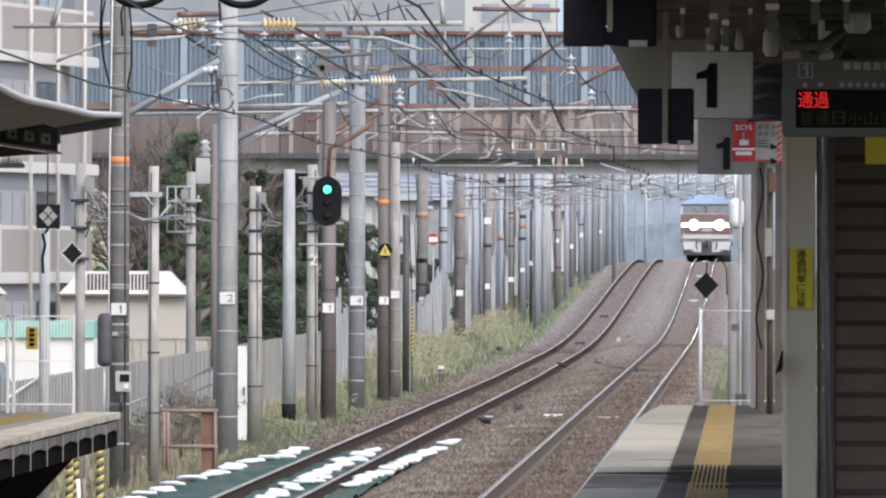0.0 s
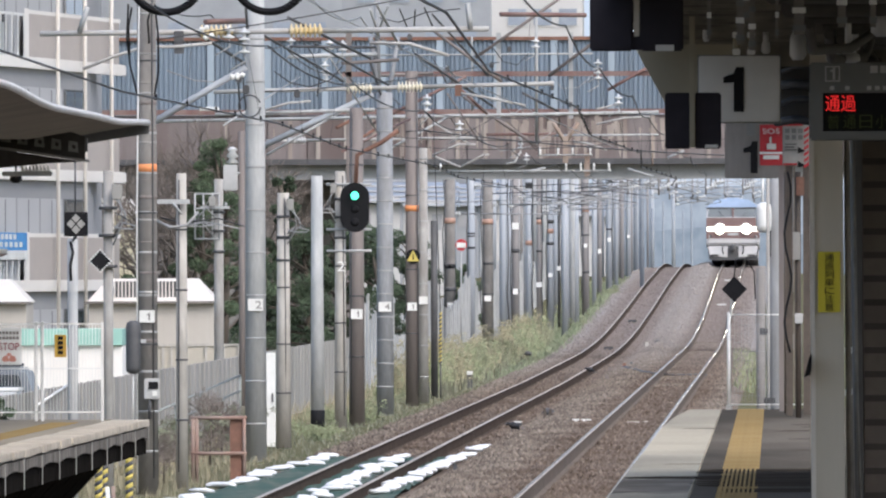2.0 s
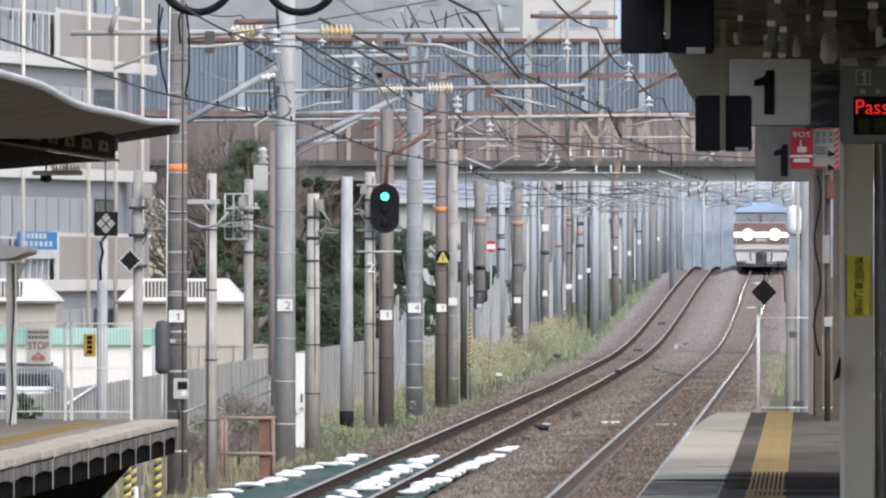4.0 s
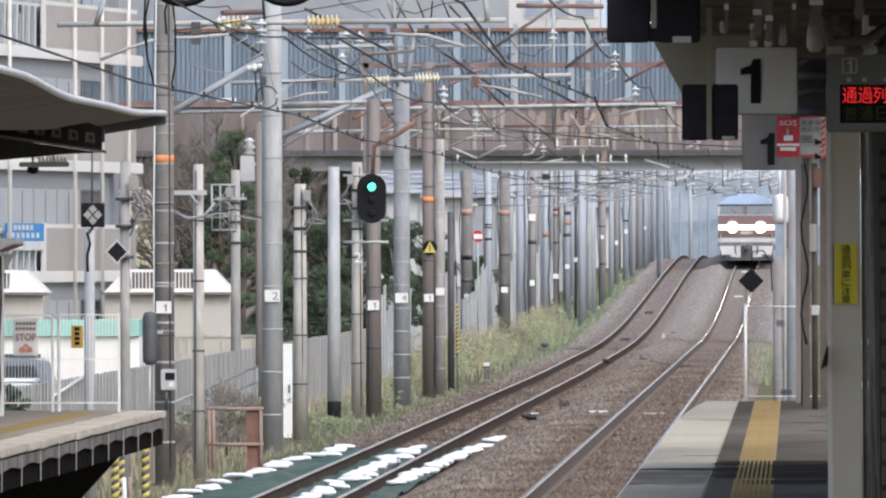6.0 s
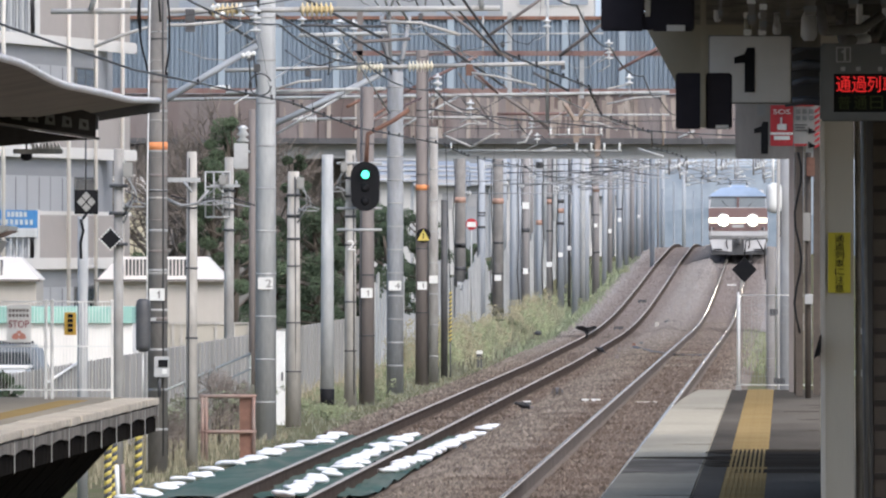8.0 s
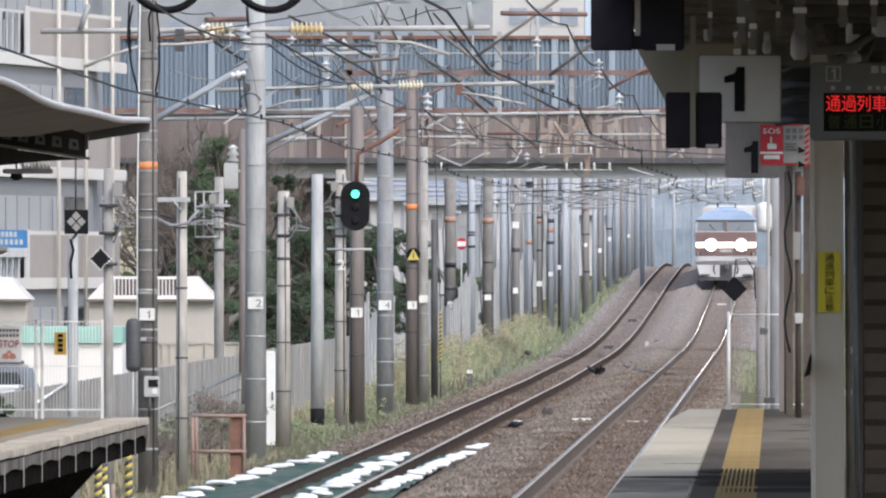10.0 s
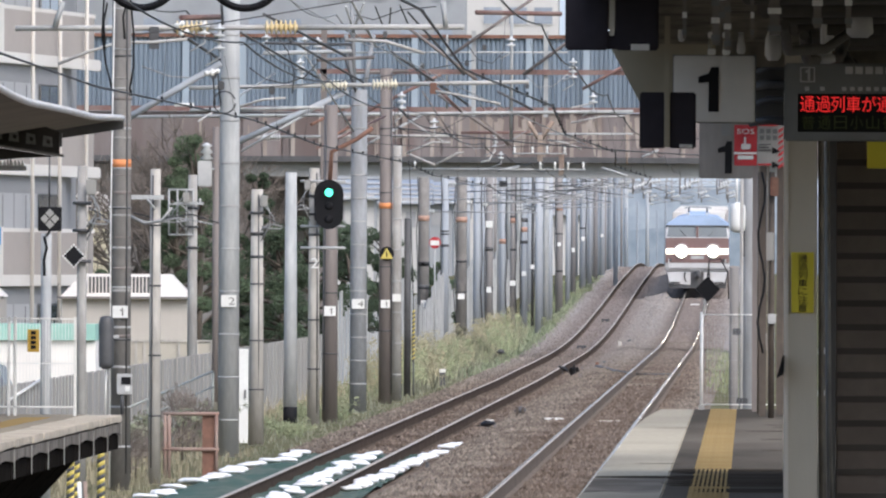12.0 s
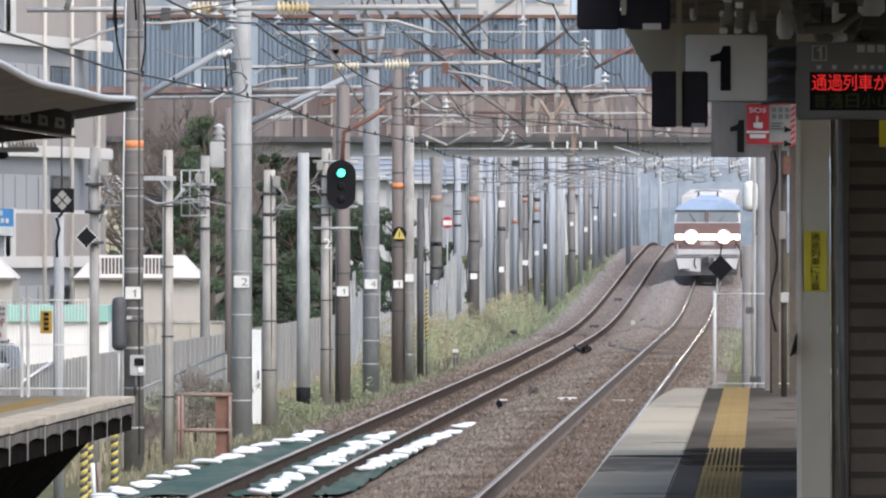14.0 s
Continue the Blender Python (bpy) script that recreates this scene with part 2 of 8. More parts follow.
# ---- building tools ----
class Shape:
    """Corners and faces of one mesh, in world metres."""

    def __init__(self):
        self.v, self.f, self.s = [], [], []

    def face(self, idx, smooth=False):
        self.f.append(idx)
        self.s.append(smooth)

    def box(self, x0, x1, y0, y1, z0, z1, m=None):
        k = len(self.v)
        pts = [(x, y, z) for z in (z0, z1) for y in (y0, y1) for x in (x0, x1)]
        self.v += [tuple(m @ Vector(p)) for p in pts] if m else pts
        for q in ((0, 2, 3, 1), (4, 5, 7, 6), (0, 1, 5, 4), (2, 6, 7, 3), (0, 4, 6, 2), (1, 3, 7, 5)):
            self.face([k + i for i in q])
        return self

    def rod(self, a, b, r0, r1=None, n=12, caps=True):
        """A round bar from a to b."""
        r1 = r0 if r1 is None else r1
        a, b = Vector(a), Vector(b)
        d = (b - a).normalized()
        u = d.orthogonal().normalized()
        w = d.cross(u)
        k = len(self.v)
        for c, r in ((a, r0), (b, r1)):
            for i in range(n):
                t = 2 * math.pi * i / n
                self.v.append(tuple(c + r * (math.cos(t) * u + math.sin(t) * w)))
        for i in range(n):
            j = (i + 1) % n
            self.face([k + i, k + j, k + n + j, k + n + i], True)
        if caps:
            self.face([k + i for i in reversed(range(n))])
            self.face([k + n + i for i in range(n)])
        return self

    def line(self, pts, r, n=6):
        """One round tube through all the points."""
        pts = [Vector(p) for p in pts]
        k, u = len(self.v), None
        for i, p in enumerate(pts):
            d = (pts[min(i + 1, len(pts) - 1)] - pts[max(i - 1, 0)]).normalized()
            u = d.orthogonal() if u is None else u - d * u.dot(d)
            u.normalize()
            w = d.cross(u)
            for j in range(n):
                t = 2 * math.pi * j / n
                self.v.append(tuple(p + r * (math.cos(t) * u + math.sin(t) * w)))
        for i in range(len(pts) - 1):
            for j in range(n):
                q = (j + 1) % n
                self.face([k + i * n + j, k + i * n + q, k + (i + 1) * n + q, k + (i + 1) * n + j], True)
        self.face([k + j for j in reversed(range(n))])
        self.face([k + (len(pts) - 1) * n + j for j in range(n)])
        return self

    def prism(self, outline, axis, c0, c1):
        """An outline of (a, b) pairs swept along an axis from c0 to c1."""
        k, n = len(self.v), len(outline)
        put = {"x": lambda a, b, c: (c, a, b), "y": lambda a, b, c: (a, c, b), "z": lambda a, b, c: (a, b, c)}[axis]
        for c in (c0, c1):
            self.v += [put(a, b, c) for a, b in outline]
        for i in range(n):
            j = (i + 1) % n
            self.face([k + i, k + j, k + n + j, k + n + i])
        self.face([k + i for i in reversed(range(n))])
        self.face([k + n + i for i in range(n)])
        return self

    def turned(self, rings, base, axis=(0, 0, 1), n=16):
        """Rings (radius, height along axis) swept round an axis from base."""
        base, d = Vector(base), Vector(axis).normalized()
        u = d.orthogonal().normalized()
        w = d.cross(u)
        k = len(self.v)
        for r, h in rings:
            for i in range(n):
                t = 2 * math.pi * i / n
                self.v.append(tuple(base + h * d + r * (math.cos(t) * u + math.sin(t) * w)))
        for q in range(len(rings) - 1):
            for i in range(n):
                j = (i + 1) % n
                self.face([k + q * n + i, k + q * n + j, k + (q + 1) * n + j, k + (q + 1) * n + i], True)
        self.face([k + i for i in reversed(range(n))])
        self.face([k + (len(rings) - 1) * n + i for i in range(n)])
        return self

    def sheet(self, rows):
        """A grid of points, row by row."""
        k, n = len(self.v), len(rows[0])
        for r in rows:
            self.v += [tuple(p) for p in r]
        for i in range(len(rows) - 1):
            for j in range(n - 1):
                self.face([k + i * n + j, k + i * n + j + 1, k + (i + 1) * n + j + 1, k + (i + 1) * n + j], True)
        return self


def origin(ob):
    p = Vector((0, 0, 0))
    while ob:
        p += ob.location
        ob = ob.parent
    return p


def meshed(name, sh, mat, at=(0, 0, 0), bevel=0.0):
    me = bpy.data.meshes.new(name)
    o = Vector(at)
    me.from_pydata([tuple(Vector(p) - o) for p in sh.v], [], sh.f)
    me.polygons.foreach_set("use_smooth", sh.s)
    bm = bmesh.new()
    bm.from_mesh(me)
    bmesh.ops.recalc_face_normals(bm, faces=bm.faces)
    if bevel:
        bmesh.ops.bevel(bm, geom=[e for e in bm.edges if len(e.link_faces) == 2 and e.calc_face_angle() > 0.8], offset=bevel, segments=2, affect="EDGES", clamp_overlap=True)
    bm.to_mesh(me)
    bm.free()
    me.materials.append(mat)
    return me


def thing(name, at, label, category, group="", kind=""):
    """An empty at the base of a thing, to carry its parts."""
    ob = new(name)
    ob.location = at
    ob.empty_display_size = 0.2
    return tagged(ob, label, category, group, kind)


def part(name, sh, mat, parent, label="", bevel=0.0):
    ob = new(name, meshed(name, sh, mat, origin(parent), bevel))
    ob.parent = parent
    return tagged(ob, label)


def solid(name, sh, mat, label, category, group="", kind="", at=None, bevel=0.0):
    """A thing that is one mesh."""
    if at is None:
        at = [(min(p[i] for p in sh.v) + max(p[i] for p in sh.v)) / 2 for i in (0, 1)] + [min(p[2] for p in sh.v)]
    ob = new(name, meshed(name, sh, mat, at, bevel))
    ob.location = at
    return tagged(ob, label, category, group, kind)


def letters(text, width, height, depth=0.004):
    """Flat writing as a shape in the x-z plane, facing -y, its lower left corner at 0."""
    cu = bpy.data.curves.new("writing", "FONT")
    cu.body, cu.extrude = text, depth / 2
    cu.resolution_u = 3
    ob = new("writing", cu)
    me = bpy.data.meshes.new_from_object(ob.evaluated_get(bpy.context.evaluated_depsgraph_get()))
    co = np.array([v.co for v in me.vertices])
    lo, hi = co.min(0), co.max(0)
    sc = (width / (hi[0] - lo[0]), height / (hi[1] - lo[1]))
    sh = Shape()
    sh.v = [((c[0] - lo[0]) * sc[0], -c[2], (c[1] - lo[1]) * sc[1]) for c in co]
    sh.f = [list(p.vertices) for p in me.polygons]
    sh.s = [False] * len(sh.f)
    bpy.data.objects.remove(ob)
    bpy.data.curves.remove(cu)
    bpy.data.meshes.remove(me)
    return sh


def figure_one(w, h):
    """The figure 1 as a flat shape in the x-z plane, its lower left corner at 0."""
    return Shape().prism([(w * 0.5, 0), (w, 0), (w, h), (w * 0.62, h), (w * 0.5, h * 0.86), (0, h * 0.78), (0, h * 0.64), (w * 0.5, h * 0.66)], "y", -0.003, 0.003)


def moved(sh, dx, dy, dz):
    sh.v = [(x + dx, y + dy, z + dz) for x, y, z in sh.v]
    return sh


# ---- the lie of the land: level at first, then a climb to a crest ----
def rise(y):
    """Height of the near track's rails above their level at the platform."""
    def ramp(a, b):
        t = min(max((y - a) / (b - a), 0), 1)
        return (b - a) * t * t / 2 + max(y - b, 0)
    return 0.0065 * ramp(740, 915) + 0.0014 * ramp(985, 1010) - 0.0014 * ramp(1090, 1120) - 0.0115 * ramp(1210, 1330)


def drop(y):
    """How far the other track lies below the near one."""
    return 0.35 - 0.3 * min(max((y - 610) / 400, 0), 1)


def near_x(y):
    """Centre of the near track, which leaves the line of sight by a hair."""
    return -2.80 - 0.00045 * (y - 260)


def far_x(y):
    return -6.78 + 0.00022 * (y - 260)


TRACK, TRACK_FAR = -2.95, -6.77

# ---- ground, ballast, rails ----
STEPS = [-60 + 12.5 * i for i in range(125)] + [1510 + 100 * i for i in range(33)]
CROSS = [(-900, -1.6), (-300, -1.2), (-60, -0.9), (-20, -0.8), (-12, -0.76), (-9.6, -0.74), (-9.0, -0.72), (-8.5, -0.6), (-8.2, -0.585), (-5.7, -0.585), (-5.2, -0.42),
         (-4.6, -0.26), (-4.3, -0.24), (-1.6, -0.24), (-1.2, -0.35), (-0.4, -0.6), (3, -0.7), (20, -0.8), (60, -0.9), (300, -1.2), (900, -1.6)]


def lie(x, z, y):
    """The ground's height beside the track."""
    k = 1 if abs(x) < 100 else 0.9
    up = 0.35 - drop(y) if -9 < x < -4.4 else 0
    return k * rise(y) + z + up


def floor_z(x, y):
    return lie(x, float(np.interp(x, [c[0] for c in CROSS], [c[1] for c in CROSS])), y)


ground = Shape().sheet([[(x, y, lie(x, z, y)) for x, z in CROSS] for y in STEPS])
solid("ground", ground, M_EARTH, "bare brown earth with thin weeds beside the railway", "ground", kind="structure", at=(0, 0, 0))
bed = Shape()
bed.sheet([[(x, y, lie(x, z, y) + 0.02) for x, z in CROSS if -8.6 < x < -1] for y in STEPS if y < 1450])
bed_ob = solid("ballast_bed", bed, M_BALLAST, "brown-grey crushed stone ballast under two tracks", "ballast", kind="structure", at=(0, 0, 0))

RAIL = [(-0.065, -0.24), (0.065, -0.24), (0.065, -0.215), (0.014, -0.19), (0.012, -0.045), (0.034, -0.03), (0.034, -0.006), (-0.034, -0.006), (-0.034, -0.03), (-0.012, -0.045), (-0.014, -0.19), (-0.065, -0.215)]
HEAD = [(-0.033, -0.006), (0.033, -0.006), (0.03, 0.0), (-0.03, 0.0)]
CROWN = [(-0.032 + 0.008 * k, 0.0012 + 0.27 * 0.008 * k - 0.85 / 0.128 * (0.008 * k) ** 2) for k in range(8)]


def swept(outline, x, level, ys):
    sh, n = Shape(), len(outline)
    for y in ys:
        sh.v += [(x(y) + a, y, level(y) + b) for a, b in outline]
    for i in range(len(ys) - 1):
        for j in range(n):
            q = (j + 1) % n
            sh.face([i * n + j, i * n + q, (i + 1) * n + q, (i + 1) * n + j])
    sh.face(list(range(n)))
    sh.face([(len(ys) - 1) * n + j for j in reversed(range(n))])
    return sh


RUN = [y for y in STEPS if y < 1450]
for centre, level in ((near_x, rise), (far_x, lambda y: rise(y) - drop(y))):
    track = thing("railway_track", (centre(100), 100, level(100)), "narrow gauge railway track with worn shiny rail heads on sleepers", "railway track", "tracks")
    for side in (-0.566, 0.566):
        rail = part("rail", swept(RAIL, lambda y: centre(y) + side, level, RUN), M_RAILSIDE_WORN if centre is near_x else M_RAILSIDE, track, "rust-brown steel rail")
        part("rail_head", swept(HEAD, lambda y: centre(y) + side, level, RUN), M_RAILTOP, rail, "dull tan rail head")
        part("running_band", Shape().sheet([[(centre(y) + side + a, y, level(y) + b) for a, b in CROWN] for y in RUN]), M_RUNNING if centre is near_x else M_DULL_BAND, rail, "polished crowned running surface")

# ---- the near platform ----
END = 270.0
slab = Shape().box(-1.24, 9, -30, END, -0.6, 1.0)
platform = solid("platform_near", slab, M_CONCRETE_DARK, "concrete station platform beside the near track", "platform", kind="structure")
SKEW = pose(0.14, 0, 0, 0, 0, 0.0401)
part("paving", Shape().box(-0.291, 9, -30, END - 0.004, 1.0, 1.1, SKEW), M_PAVED, platform, "dark damp asphalt paving")
part("joint_strip", Shape().box(-0.793, -0.606, -30, END - 0.004, 1.0, 1.098, SKEW), M_PAVED, platform)


def brink(y):
    """The platform's edge, which draws in at its very end."""
    t = min(max((y - 240) / 30, 0), 1)
    return -1.395 + 0.15 * t * t


for i in range(85):
    y0 = -27.5 + i * 3.5
    ya, yb = y0 + 0.01, min(y0 + 3.49, END - 0.004)
    inner = [(-0.655 - 0.0007 * y, y) for y in (yb, ya)]
    part("edge_slab", Shape().prism([(brink(ya), ya), (brink(yb), yb)] + inner, "z", 0.94, 1.1), M_EDGE_SLAB, platform, bevel=0.012)
for i in range(300):
    y0 = END - 0.006 - (i + 1) * 0.6
    if y0 < 90:
        break
    tile = Shape().box(-0.604, -0.293, y0 + 0.004, y0 + 0.596, 1.0, 1.1, SKEW)
    for k in range(8):
        x0 = -0.588 + k * 0.036
        tile.box(x0, x0 + 0.019, y0 + 0.006, y0 + 0.594, 1.1, 1.107, SKEW)
    part("tactile_tile", tile, M_TACTILE, platform)
part("tactile_strip", Shape().box(-0.604, -0.293, -30, 89.5, 1.0, 1.1, SKEW), M_TACTILE, platform)
# Wet paving with the canopy's shade also put into its dark colour.
M_DAMP_SHADE = material("wet_shade_film", (0.07, 0.058, 0.045), 0.95, vary=0.3, grain=8, blotch=0.6, bump=0.04, gloss=0.0)
random.seed(14)
for k in range(46):
    y0 = random.gauss(183.5, 0.7) if k % 15 == 0 else random.gauss(181, 4.5)
    xa = -1.38 if k % 15 == 0 else random.choice((-0.84, -0.8, -0.6, -0.3)) + random.uniform(0, 0.12)
    part("damp_streak", Shape().prism([(xa, y0), (xa + 0.2, y0 - 0.3), (3.4, y0 - 0.4), (3.4, y0 + 0.9), (xa + 0.3, y0 + 0.8), (xa + 0.05, y0 + 0.4)], "z", 1.1005, 1.1015 + 0.00004 * k), M_DAMP_SHADE, platform)
# Damp edge paving, its tone further darkened to paint the canopy's shade.
part("damp_patch", Shape().prism([(-1.38, 171.5), (-1.2, 172.4), (-1.0, 171.2), (-0.8, 172), (-0.8, 183), (-1.0, 183.6), (-1.2, 182.8), (-1.38, 183.2)], "z", 1.1002, 1.1012), material("damp_shaded_slab", (0.33, 0.292, 0.24), 0.9, vary=0.4, grain=6, blotch=0.9, tint=(0.15, 0.132, 0.11), stain=0.8, gloss=0.0, along=0.3), platform, "damp grey edge paving with the canopy's shade painted in")
for k in range(26):
    y0, xa = random.uniform(196, 262), random.uniform(-0.2, 1.0)
    part("damp_streak", Shape().prism([(xa, y0), (xa + 0.2, y0 - 0.2), (xa + 1.8, y0 - 0.2), (xa + 2.2, y0 + 0.2), (xa + 1.7, y0 + 0.5), (xa + 0.1, y0 + 0.4)], "z", 1.1005, 1.1015 + 0.00004 * k), M_DAMP_SHADE, platform)
for k in range(4):
    y0, xa = random.choice((random.uniform(196, 262), random.uniform(150, 165))), random.uniform(-1.3, -1.1)
    part("damp_streak", Shape().prism([(xa, y0), (xa + 0.1, y0 - 0.1), (xa + 0.4, y0 - 0.1), (xa + 0.5, y0 + 0.15), (xa + 0.3, y0 + 0.3), (xa + 0.05, y0 + 0.2)], "z", 1.1005, 1.1015 + 0.00004 * k), M_PAVED, platform)

# ---- the far platform ----
F_END, F_TOP, F_EDGE = 296.0, 0.82, -8.42
M_COPING = material("worn_coping", (0.58, 0.52, 0.43), 0.95, vary=0.25, grain=12, blotch=2.2, tint=(0.33, 0.29, 0.24), by_piece=0.08, gloss=0.02)
M_FACE = material("rain_streaked_face", (0.25, 0.228, 0.2), 0.95, vary=0.35, grain=14, blotch=3.0, streak=0.25, tint=(0.1, 0.092, 0.082), stain=0.85, by_piece=0.12, gloss=0.02)
# M_GLOOM: the shade under the platform is put into this near-black colour.
M_GLOOM = material("shade_black_underside", (0.02, 0.018, 0.016), 1.0, vary=0.3, grain=12, blotch=2, gloss=0.0)
far_slab = Shape().box(-16, F_EDGE - 0.1, -30, F_END, F_TOP - 0.22, F_TOP - 0.02)
platform_far = solid("platform_far", far_slab, M_CONCRETE_DARK, "raised concrete platform on brackets beside the far track", "platform", kind="structure")
part("paving", Shape().box(-16, F_EDGE - 0.5, -30, F_END - 0.01, F_TOP - 0.02, F_TOP), M_PAVED_PALE, platform_far, "weathered dark platform paving")
part("tactile_strip", Shape().box(F_EDGE - 1.1, F_EDGE - 0.75, -30, F_END - 6, F_TOP, F_TOP + 0.006), M_TACTILE, platform_far, "worn yellow tactile strip")
random.seed(8)
for i in range(60):
    y1 = F_END - i * 2
    part("coping", Shape().box(F_EDGE - 0.49, F_EDGE + random.uniform(-0.012, 0.012), y1 - 1.99, y1, F_TOP - 0.08 - random.uniform(0, 0.015), F_TOP + random.uniform(-0.004, 0.006)), M_COPING, platform_far, bevel=0.01)
for i in range(20):
    y1 = F_END - i * 6
    arch = [(y1 - 0.1, F_TOP - 0.11), (y1 - 5.9, F_TOP - 0.11)] + [(y1 - 5.9 + 5.8 * q / 6, F_TOP - 0.25 + 0.035 * math.sin(math.pi * q / 6)) for q in range(7)]
    part("side_panel", Shape().prism(arch, "x", F_EDGE - 0.06, F_EDGE - 0.02), M_FACE, platform_far, "rain-streaked concrete edge panel")
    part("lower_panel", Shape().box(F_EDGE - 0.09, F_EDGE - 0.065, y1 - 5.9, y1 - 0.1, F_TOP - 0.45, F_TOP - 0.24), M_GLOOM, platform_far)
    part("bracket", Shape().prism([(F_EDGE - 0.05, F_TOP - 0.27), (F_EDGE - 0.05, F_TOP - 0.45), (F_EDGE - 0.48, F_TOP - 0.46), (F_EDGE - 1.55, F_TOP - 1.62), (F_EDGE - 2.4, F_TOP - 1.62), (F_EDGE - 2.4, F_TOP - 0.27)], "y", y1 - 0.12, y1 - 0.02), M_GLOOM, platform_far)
    part("drip_edge", Shape().box(F_EDGE - 0.018, F_EDGE - 0.008, y1 - 0.1, y1 - 0.05, F_TOP - 0.44, F_TOP - 0.1), M_CONCRETE, platform_far)
part("coping", Shape().box(F_EDGE - 0.49, F_EDGE, -30, F_END - 120.02, F_TOP - 0.09, F_TOP), M_COPING, platform_far)
part("side_panel", Shape().box(F_EDGE - 0.06, F_EDGE - 0.02, -30, F_END - 120.02, F_TOP - 0.35, F_TOP - 0.1), M_FACE, platform_far)
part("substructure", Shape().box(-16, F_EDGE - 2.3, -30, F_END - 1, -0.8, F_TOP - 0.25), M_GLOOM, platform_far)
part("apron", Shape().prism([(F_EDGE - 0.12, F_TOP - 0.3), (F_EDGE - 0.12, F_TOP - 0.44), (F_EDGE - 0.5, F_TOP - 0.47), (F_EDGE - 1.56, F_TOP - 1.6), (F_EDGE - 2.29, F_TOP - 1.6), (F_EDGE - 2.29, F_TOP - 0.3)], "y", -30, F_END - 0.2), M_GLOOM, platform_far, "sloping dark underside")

# ---- the road bridge over the line ----
BY = 770.0
M_FENCE_BLUE = material("blue_grey_sheet", (0.17, 0.215, 0.268), 0.7, 0.0, vary=0.15, grain=6, blotch=0.5, streak=0.2, tint=(0.135, 0.165, 0.2), by_piece=0.3)
M_POST_BLUE = material("pale_blue_post", (0.32, 0.385, 0.45), 0.7, vary=0.12, grain=6, blotch=0.6, streak=0.2, tint=(0.28, 0.33, 0.38))
M_GIRDER = material("grey_girder", (0.29, 0.3, 0.3), 0.7, vary=0.15, grain=6, blotch=0.5, streak=0.3, tint=(0.25, 0.24, 0.23))
M_PARAPET = material("stained_parapet", (0.21, 0.183, 0.18), 0.9, vary=0.28, grain=4, blotch=0.7, streak=0.2, tint=(0.15, 0.112, 0.105), stain=0.85, by_piece=0.2)
M_PARAPET_PALE = material("pale_streaked_concrete", (0.37, 0.325, 0.29), 0.9, vary=0.3, grain=5, blotch=1.2, streak=0.2, tint=(0.2, 0.155, 0.135), stain=0.8)
bridge = thing("road_bridge", (-5, BY, 0), "stained concrete road bridge with a blue-grey sheet screen along it", "bridge")
BL, BR = -40.0, 12.0
part("girder", Shape().box(-17.826, BR, BY - 0.3, BY + 0.1, 5.718, 6.277), M_GIRDER, bridge, "pale grey steel girder", bevel=0.02)
part("flange", Shape().box(-17.826, BR, BY - 0.45, BY - 0.3, 5.718, 5.776), M_GIRDER, bridge)
part("deck", Shape().box(BL, BR, BY + 0.1, BY + 5, 5.853, 6.527), M_CONCRETE_DARK, bridge)
part("parapet", Shape().box(BL, BR, BY - 0.42, BY - 0.2, 6.315, 7.913), M_PARAPET, bridge, "rust-streaked concrete parapet")
for k in range(38):
    x0 = BL + 0.4 + k * 1.36
    part("parapet_panel", Shape().box(x0, x0 + 1.3, BY - 0.5, BY - 0.421, 6.334, 7.893 - 0.02 * (k % 3)), M_PARAPET, bridge, bevel=0.015)
part("ledge", Shape().box(BL, BR, BY - 0.75, BY - 0.501, 6.219, 6.411), M_STEEL_DARK, bridge)
part("coping_beam", Shape().box(BL, BR, BY - 0.62, BY - 0.52, 7.932, 8.105), M_MAROON, bridge, "flaking red-brown painted rail")
rib = meshed("rib", Shape().prism([(0, 0), (0.025, -0.055), (0.1, -0.055), (0.125, 0), (0.16, 0), (0.16, 0.02), (0, 0.02)], "z", 0, 2.483), M_FENCE_BLUE)
for k in range(238):
    sheet = new("rib", rib)
    sheet.parent = bridge
    sheet.location = Vector((-24.755 + k * 0.16, BY - 0.35, 7.97)) - bridge.location
part("backing", Shape().box(BL, BR, BY - 0.3, BY - 0.28, 7.97, 10.454), M_FENCE_BLUE, bridge)
for k in range(27):
    x0 = BL + 0.6 + k * 1.95
    part("screen_post", Shape().box(x0, x0 + 0.22, BY - 0.49, BY - 0.45, 8.028, 10.569), M_POST_BLUE, bridge)
part("screen_cap", Shape().box(BL, BR, BY - 0.5, BY - 0.3, 10.454, 10.569), M_STEEL_RUST, bridge, "rusty cap rail")
for k in range(16):
    x0 = -17.152 + k * 0.95
    part("parapet_post", Shape().box(x0, x0 + 0.14, BY - 0.57, BY - 0.502, 6.373, 7.913), M_PARAPET_PALE, bridge)
random.seed(41)
for k in range(60):
    x0, z1, w = random.choice((random.uniform(-13, -3), random.uniform(-9.5, -4.5), random.uniform(-20, -4))), random.uniform(7.4, 7.88), random.uniform(0.05, 0.26)
    z0 = max(6.42, z1 - random.uniform(0.35, 1.3))
    part("lime_streak", Shape().prism([(x0, z1), (x0 + w * 0.5, z1 + 0.03), (x0 + w, z1 - 0.05), (x0 + w * 0.85, (z0 + z1) / 2), (x0 + w * 0.6, z0), (x0 + w * 0.3, z0 + 0.1), (x0 + w * 0.1, (z0 + z1) / 2 + 0.1)], "y", BY - 0.5035 - 0.0001 * (k % 9), BY - 0.4985), M_PARAPET_PALE, bridge)
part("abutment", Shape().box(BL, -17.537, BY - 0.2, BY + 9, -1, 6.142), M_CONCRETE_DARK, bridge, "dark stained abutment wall")
